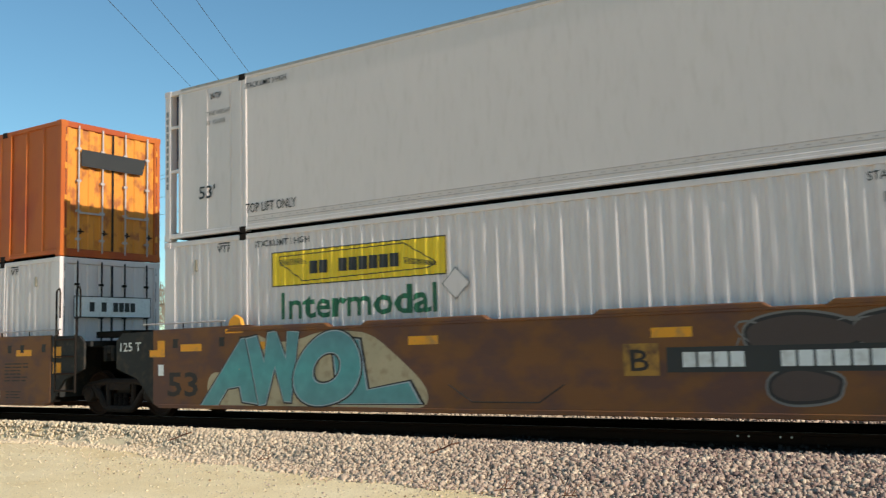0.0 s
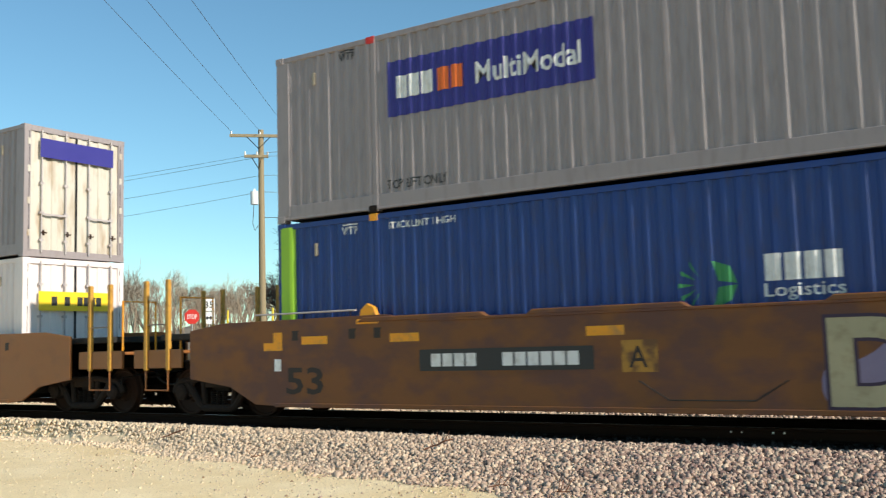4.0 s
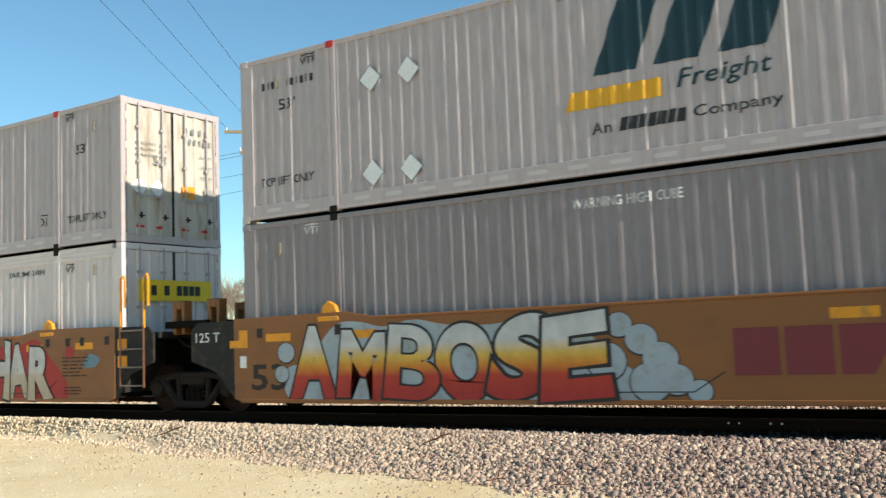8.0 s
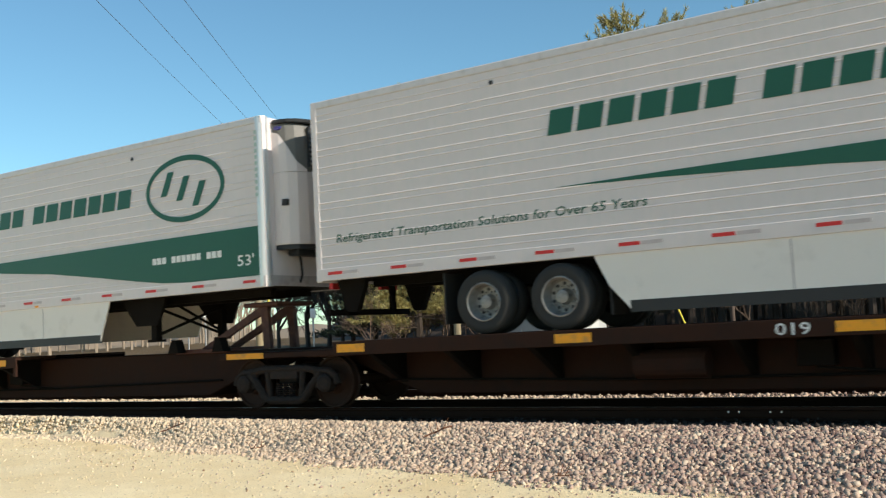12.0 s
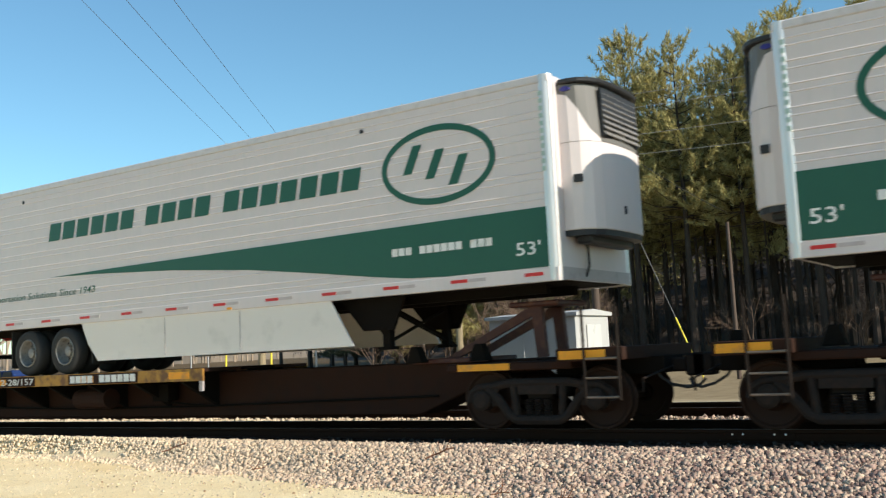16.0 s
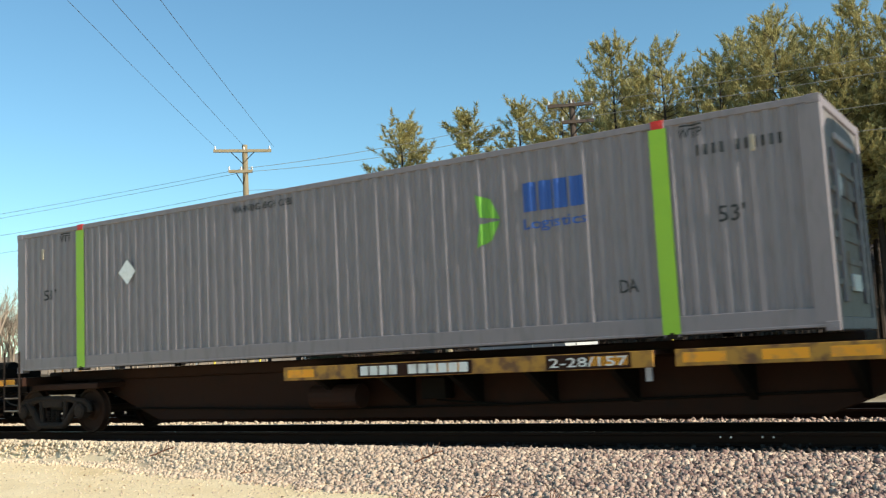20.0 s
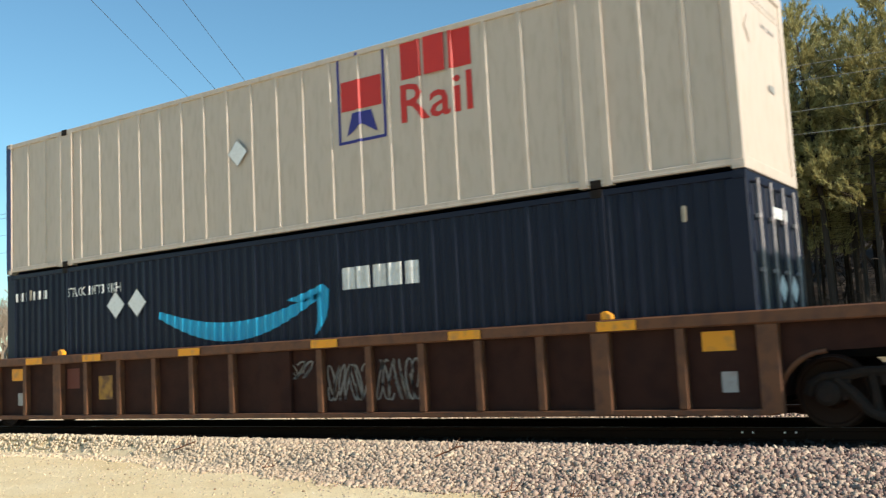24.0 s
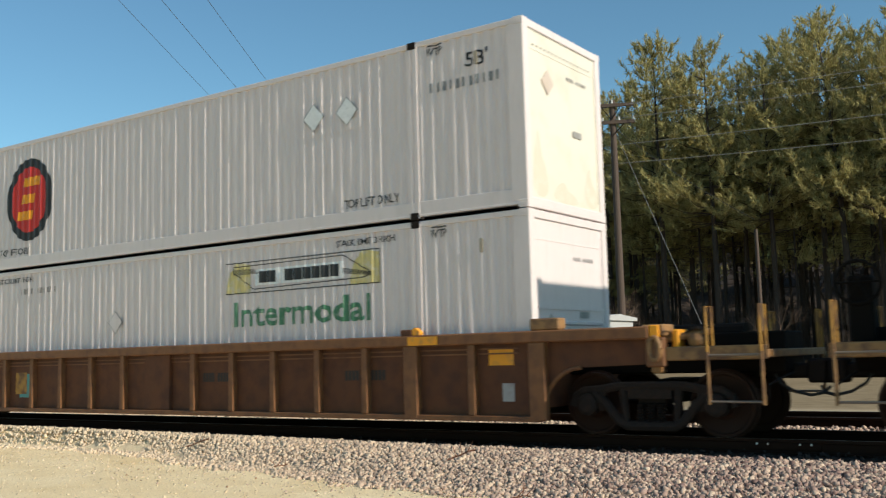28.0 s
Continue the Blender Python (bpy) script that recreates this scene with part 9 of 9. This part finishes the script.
AQUA = fade("teal_fade_spray", [(0.25, (0.16, 0.38, 0.38)), (0.8, (0.12, 0.42, 0.42)), (1.35, (0.14, 0.33, 0.36))])
SLATEFADE = fade("blue_grey_fade_spray", [(0.25, (0.22, 0.21, 0.30)), (0.6, (0.26, 0.27, 0.36)), (1.0, (0.22, 0.36, 0.40)), (1.4, (0.2, 0.34, 0.36))])
FLAME = fade("flame_fade_spray", [(0.3, (0.5, 0.04, 0.03)), (0.55, (0.6, 0.06, 0.03)), (0.7, (0.8, 0.3, 0.03)), (0.85, (0.85, 0.55, 0.1)), (1.05, (0.7, 0.7, 0.68))])
BONE = fade("bone_fade_spray", [(0.3, (0.62, 0.50, 0.36)), (0.68, (0.66, 0.56, 0.44)), (0.74, (0.68, 0.66, 0.62)), (1.3, (0.70, 0.69, 0.66))])
PURPLESPRAY = paint("dark_violet_spray", (0.05, 0.03, 0.055), 0.65)
stencils(u0, STENCIL, 1, 6.25, True, "B", 6.75)
stencils(u1, STENCIL, 2, None, False, "C", 11.1)
stencils(u2, STENCIL, 3, 13.1, True, "A", 9.75)
stencils(u3, STENCIL, 4, 6.34, True, "B", 6.95)
stencils(u4, STENCIL, 5)
stencils(u5, STENCIL, 6, 12.75, True)
spray(u0, "AWOL", 14.6, 4.15, 0.22, 1.22, AQUA, DARKSPRAY, 3, "teal bulging spray-painted letter", cloud_mat=CREAMSPRAY, line=SKYSPRAY, bold=0.075, wobble=3.4, cloud=(0.15, 0.45), squeeze=1.34)
for k, (fr, z, w, h) in enumerate(((5.35, 0.88, 1.5, 0.52), (4.1, 0.92, 1.3, 0.5), (5.0, 0.3, 0.9, 0.42), (3.5, 0.28, 1.3, 0.46), (2.7, 0.9, 1.0, 0.46))):
    r = random.Random(70 + k)
    lump = soften([(w * (0.5 + 0.5 * math.cos(a) * r.uniform(0.8, 1.05)), h * (0.5 + 0.5 * math.sin(a) * r.uniform(0.75, 1.05))) for a in np.linspace(0, 6.283, 13)[:-1]])
    up = 0.0002 * k
    edge = decal(u0, "paint_outline", polys2d(swell(lump, 0.07)), CHALKLINE, HALF - fr, z, SIDE_Y, "pale ragged spray outline", lift=0.002 + up)
    decal(edge, "dark_outline", polys2d(swell(lump, 0.04)), DARKSPRAY, HALF - fr, z, SIDE_Y, lift=0.0032 + up)
    decal(edge, "paint_fill", polys2d(lump), BROWNSPRAY, HALF - fr, z, SIDE_Y, lift=0.0042 + up)
scrawl(u0, 5.3, 0.92, 2.4, 0.42, CHALKLINE, 12, 7, r0=0.012, label="pale scratchy hatching on the dark piece")
spray(u1, "AWOL", 14.25, 3.75, 0.22, 1.2, AQUA, DARKSPRAY, 5, "teal bulging spray-painted letter", cloud_mat=CREAMSPRAY, line=SKYSPRAY, bold=0.075, wobble=3.4, cloud=(0.15, 0.45), squeeze=1.34)
decal(u1, "name_ground", rect2d(2.45, 0.55), DARKSPRAY, HALF - 9.4, 0.6, SIDE_Y, "black name panel", lift=0.004)
for k in range(5):
    for a in (0.0, 0.7, 1.4):
        decal(u1, "name_stripe", polys2d([(a, 0), (a + 0.6, 0), (a + 0.6 + 0.02, 0.052 if k < 4 else 0.12), (a + 0.02, 0.052 if k < 4 else 0.12)]), WHITESPRAY, HALF - 9.3 + 0.025 * k, 0.66 + 0.075 * k, SIDE_Y, "worn white stripe in place of a name" if k == 0 else "", lift=0.007)
spray(u1, "TELLO", 7.0, 4.0, 0.2, 1.24, SLATEFADE, paint("ultramarine_spray", (0.03, 0.035, 0.15), 0.6), 8, "grey-blue bulging spray-painted letter", cloud_mat=CREAMSPRAY, line=SKYSPRAY, bold=0.07, wobble=2.6, squeeze=1.22, cloud=(0.9, 1.3))
scrawl(u1, 2.6, 0.85, 0.5, 0.35, BLUESPRAY, 3, 3, r0=0.03)
spray(u2, "DEMZ", 7.25, 4.45, 0.24, 1.16, KHAKISPRAY, PURPLESPRAY, 21, "khaki block spray-painted letter", cloud_mat=LILAC, bold=0.045, wobble=0.3, cloud=(0.1, 0.2))
spray(u2, "O", 2.72, 1.05, 0.26, 1.14, PINKSPRAY, PURPLESPRAY, 14, "dull pink spray-painted letter", bold=0.045, wobble=0.3)
scrawl(u2, 1.6, 0.4, 1.2, 0.8, GREYSPRAY, 6, 4, r0=0.011)
decal(u2, "worn_patch", rect2d(1.25, 0.3), DECKYEL, HALF - 2.45, 1.12, SIDE_Y, "worn yellow patch")
spray(u3, "TEMPO", 14.1, 5.3, 0.2, 1.2, GREYSPRAY, DARKSPRAY, 17, "grey spray-painted letter with a heavy black edge", line=None, bold=0.055, squeeze=1.22, wobble=2.8, gaps=3)
splash(u3, 8.4, 0.14, 1.5, 0.6, REDSPRAY, 4)
splash(u3, 14.9, 0.18, 0.7, 0.5, REDSPRAY, 5)
scrawl(u3, 7.7, 1.05, 1.2, 0.3, REDSPRAY, 7, 5, r0=0.014)
scrawl(u3, 7.3, 0.55, 0.9, 0.4, REDSPRAY, 8, 4, r0=0.012)
scrawl(u3, 6.9, 0.2, 0.8, 0.2, REDSPRAY, 9, 4, r0=0.012)
for k, (fr, z, r) in enumerate(((9.1, 1.18, 0.2), (8.8, 0.98, 0.24), (8.55, 0.72, 0.26), (8.35, 0.45, 0.24), (8.7, 0.42, 0.3), (8.05, 0.3, 0.18), (15.0, 0.95, 0.2), (15.1, 0.6, 0.17), (9.3, 0.7, 0.3))):
    puff = decal(u4, "paint_bubble", disc2d(r, r * 0.9, 18), DARKSPRAY, HALF - fr, z, SIDE_Y, "pale blue spray bubble with a dark edge", lift=0.0034 + 0.0003 * (k % 3))
    decal(puff, "bubble_fill", disc2d(r - 0.018, r * 0.9 - 0.018, 18), SKYSPRAY, HALF - fr, z + 0.008, SIDE_Y, lift=0.0043 + 0.0003 * (k % 3))
spray(u4, "AMBOSE", 14.85, 5.6, 0.2, 1.22, FLAME, DARKSPRAY, 31, "spray-painted letter shading from white through yellow to red", cloud_mat=SKYSPRAY, bold=0.055, squeeze=1.06, wobble=2.2, cloud=(0.2, 0.5))
decal(u4, "name_shape", polys2d(*[[(a, 0.0), (a + 0.55, 0.0), (a + 0.55, 0.58), (a, 0.58)] for a in (0.0, 0.62)], [(1.24, 0), (1.6, 0), (1.93, 0.58), (1.24, 0.58)]), MAROON, HALF - 7.6, 0.5, SIDE_Y, "maroon bars in place of a name")
scrawl(u4, 4.6, 0.7, 1.4, 0.6, DARKSPRAY, 10, 6, r0=0.014)
spray(u5, "OSABUSESHAR", 9.65, 7.75, 0.18, 1.24, BONE, DARKSPRAY, 44, "white bulging spray-painted letter on a red ground", cloud_mat=REDSPRAY, bold=0.055, squeeze=1.12, wobble=2.4, cloud=(0.6, 0.55))
scrawl(u5, 14.5, 0.4, 1.05, 0.65, CHALKLINE, 13, 5, r0=0.014)
splash(u5, 0.95, 0.7, 0.6, 0.4, BLUESPRAY, 11)
splash(u5, 1.55, 0.95, 0.45, 0.3, REDSPRAY, 12)

scrawl(u2, -0.12, 0.6, 0.42, 0.22, CHALKLINE, 31, 4, y=SIDE_Y + 0.01, r0=0.009)
scrawl(u1, CL + 0.95, 0.8, 0.45, 0.28, CHALKLINE, 32, 4, y=SIDE_Y + 0.01, r0=0.009)

# chalky tags on the ribbed cars
ribbed = [o for o in train if o.name.startswith("ribbed_well_car")]
PANEL_Y = SIDE_Y + 0.11
for k, (fr, z, w, h, n, seed) in enumerate(((11.6, 0.55, 0.6, 0.5, 2, 1), (10.55, 0.6, 0.6, 0.45, 2, 2), (9.5, 0.5, 0.6, 0.5, 2, 3), (8.5, 0.55, 0.6, 0.5, 2, 4), (5.6, 0.45, 0.5, 0.55, 2, 5), (4.75, 0.4, 0.75, 0.6, 5, 6), (3.6, 0.75, 0.5, 0.25, 4, 7))):
    scrawl(ribbed[0], fr, z, w, h, CHALKLINE, 100 + seed, n, y=PANEL_Y, r0=0.012)
for fr, z, w, h, n, seed in ((8.0, 0.75, 0.7, 0.3, 4, 11), (6.95, 0.36, 0.8, 0.62, 7, 12), (5.95, 0.36, 0.8, 0.68, 7, 13)):
    scrawl(ribbed[1], fr, z, w, h, CHALKLINE, 100 + seed, n, y=PANEL_Y, r0=0.016)
for fr, z, w, h, n, seed in ((7.75, 0.3, 0.75, 0.75, 7, 21), (6.8, 0.3, 0.8, 0.78, 7, 22), (12.2, 0.85, 0.7, 0.25, 4, 23)):
    scrawl(ribbed[2], fr, z, w, h, CHALKLINE, 100 + seed, n, y=PANEL_Y, r0=0.016)
decal(ribbed[3], "paint_patch", rect2d(0.62, 0.5), TEAL, HALF - 12.72, 0.42, PANEL_Y, "teal paint patch")
for car, x in ((ribbed[0], 5.2), (ribbed[2], -6.6), (ribbed[3], 1.2), (ribbed[3], 4.6)):
    decal(car, "number_marking", blocks("xxxx xxxxxx", 0.85, 0.16), STENCIL if car is ribbed[3] else CHALKLINE, x, 0.72, PANEL_Y, "faded bars in place of a number")
decal(ribbed[0], "frame_stencil", frame2d(0.6, 0.42, 0.02), CHALKLINE, HALF - 1.0, 0.5, PANEL_Y, "chalky frame")

# lettering on the spine cars' deck edges
def deck_mark(car, u, shape, z, ink, label, ground=None, w=0.0):
    x = u - car.matrix_basis.translation.x
    if ground:
        decal(car, "lettering_ground", rect2d(w + 0.1, 0.2), ground, x - 0.05, 0.81, -1.4, "dark band behind the lettering", lift=0.004)
    decal(car, "lettering", shape, ink, x, z, -1.4, label, lift=0.007)


for u in (-186.25, -221.8):
    deck_mark(b1 if u > -200 else b3, u, blocks("xxxx xxxxxx", 2.0, 0.14), 0.84, CHALK, "pale bars in place of a number", TTXBROWN, 2.0)
deck_mark(b2, -201.42, text_mesh("ALL PURPOSE SPINE CAR", 2.95, 0.13), 0.84, CHALK, "worn pale lettering on the deck edge", TTXBROWN, 2.95)
for u, car in ((-188.6, b1), (-218.5, b3)):
    deck_mark(car, u, text_mesh("2-28/157", 1.15, 0.13), 0.84, CHALK, "worn pale stencil on the deck edge", TTXBROWN, 1.15)
for u, car in ((-129.6, a1), (-162.6, a3)):
    deck_mark(car, u, text_mesh("019", 0.42, 0.15), 0.83, CHALK, "pale 019 on the deck edge")
deck_mark(a2, -151.5, text_mesh("ALL PURPOSE", 0.9, 0.07), 0.875, GREYSPRAY, "faint pale lettering on the deck edge")


# ---- motion ----
SPEED, GAIN, WHEEL_R = 10.42, 0.0101, 0.437


def gone(t):
    """Metres that the train has rolled after t seconds."""
    return SPEED * t + GAIN * t * t


def motions():
    for ob in train:
        home = ob.matrix_basis.translation.copy()
        walk(ob, [(t, Matrix.Translation(home + Vector((gone(t), 0, 0)))) for t in range(0, 29, 2)])
    for ob, x0 in ((dark_car, -34.2), (blue_car, -7.5)):       # both pass at 13.5 s
        y, z = ob.matrix_basis.translation.y, ob.matrix_basis.translation.z
        walk(ob, [(t, pose(x0 - 19.7 * (t - 13.5), y, z, 0, 0, 180)) for t in (0, 7, 14, 21, 28)])
    seconds = [k / FPS for k in range(28 * FPS + 1)]
    turns = [(t, pose(0, 0, 0, 0, math.degrees(gone(t) / WHEEL_R), 0)) for t in seconds]
    for ob in train:
        for part in ob.children_recursive:
            if part.name.startswith("wheelset"):
                home = Matrix.Translation(part.matrix_basis.translation.copy())
                walk(part, [(t, home @ m) for t, m in turns])


for pattern in (*TRUCK.children_recursive, TRUCK):
    bpy.data.objects.remove(pattern)
motions()
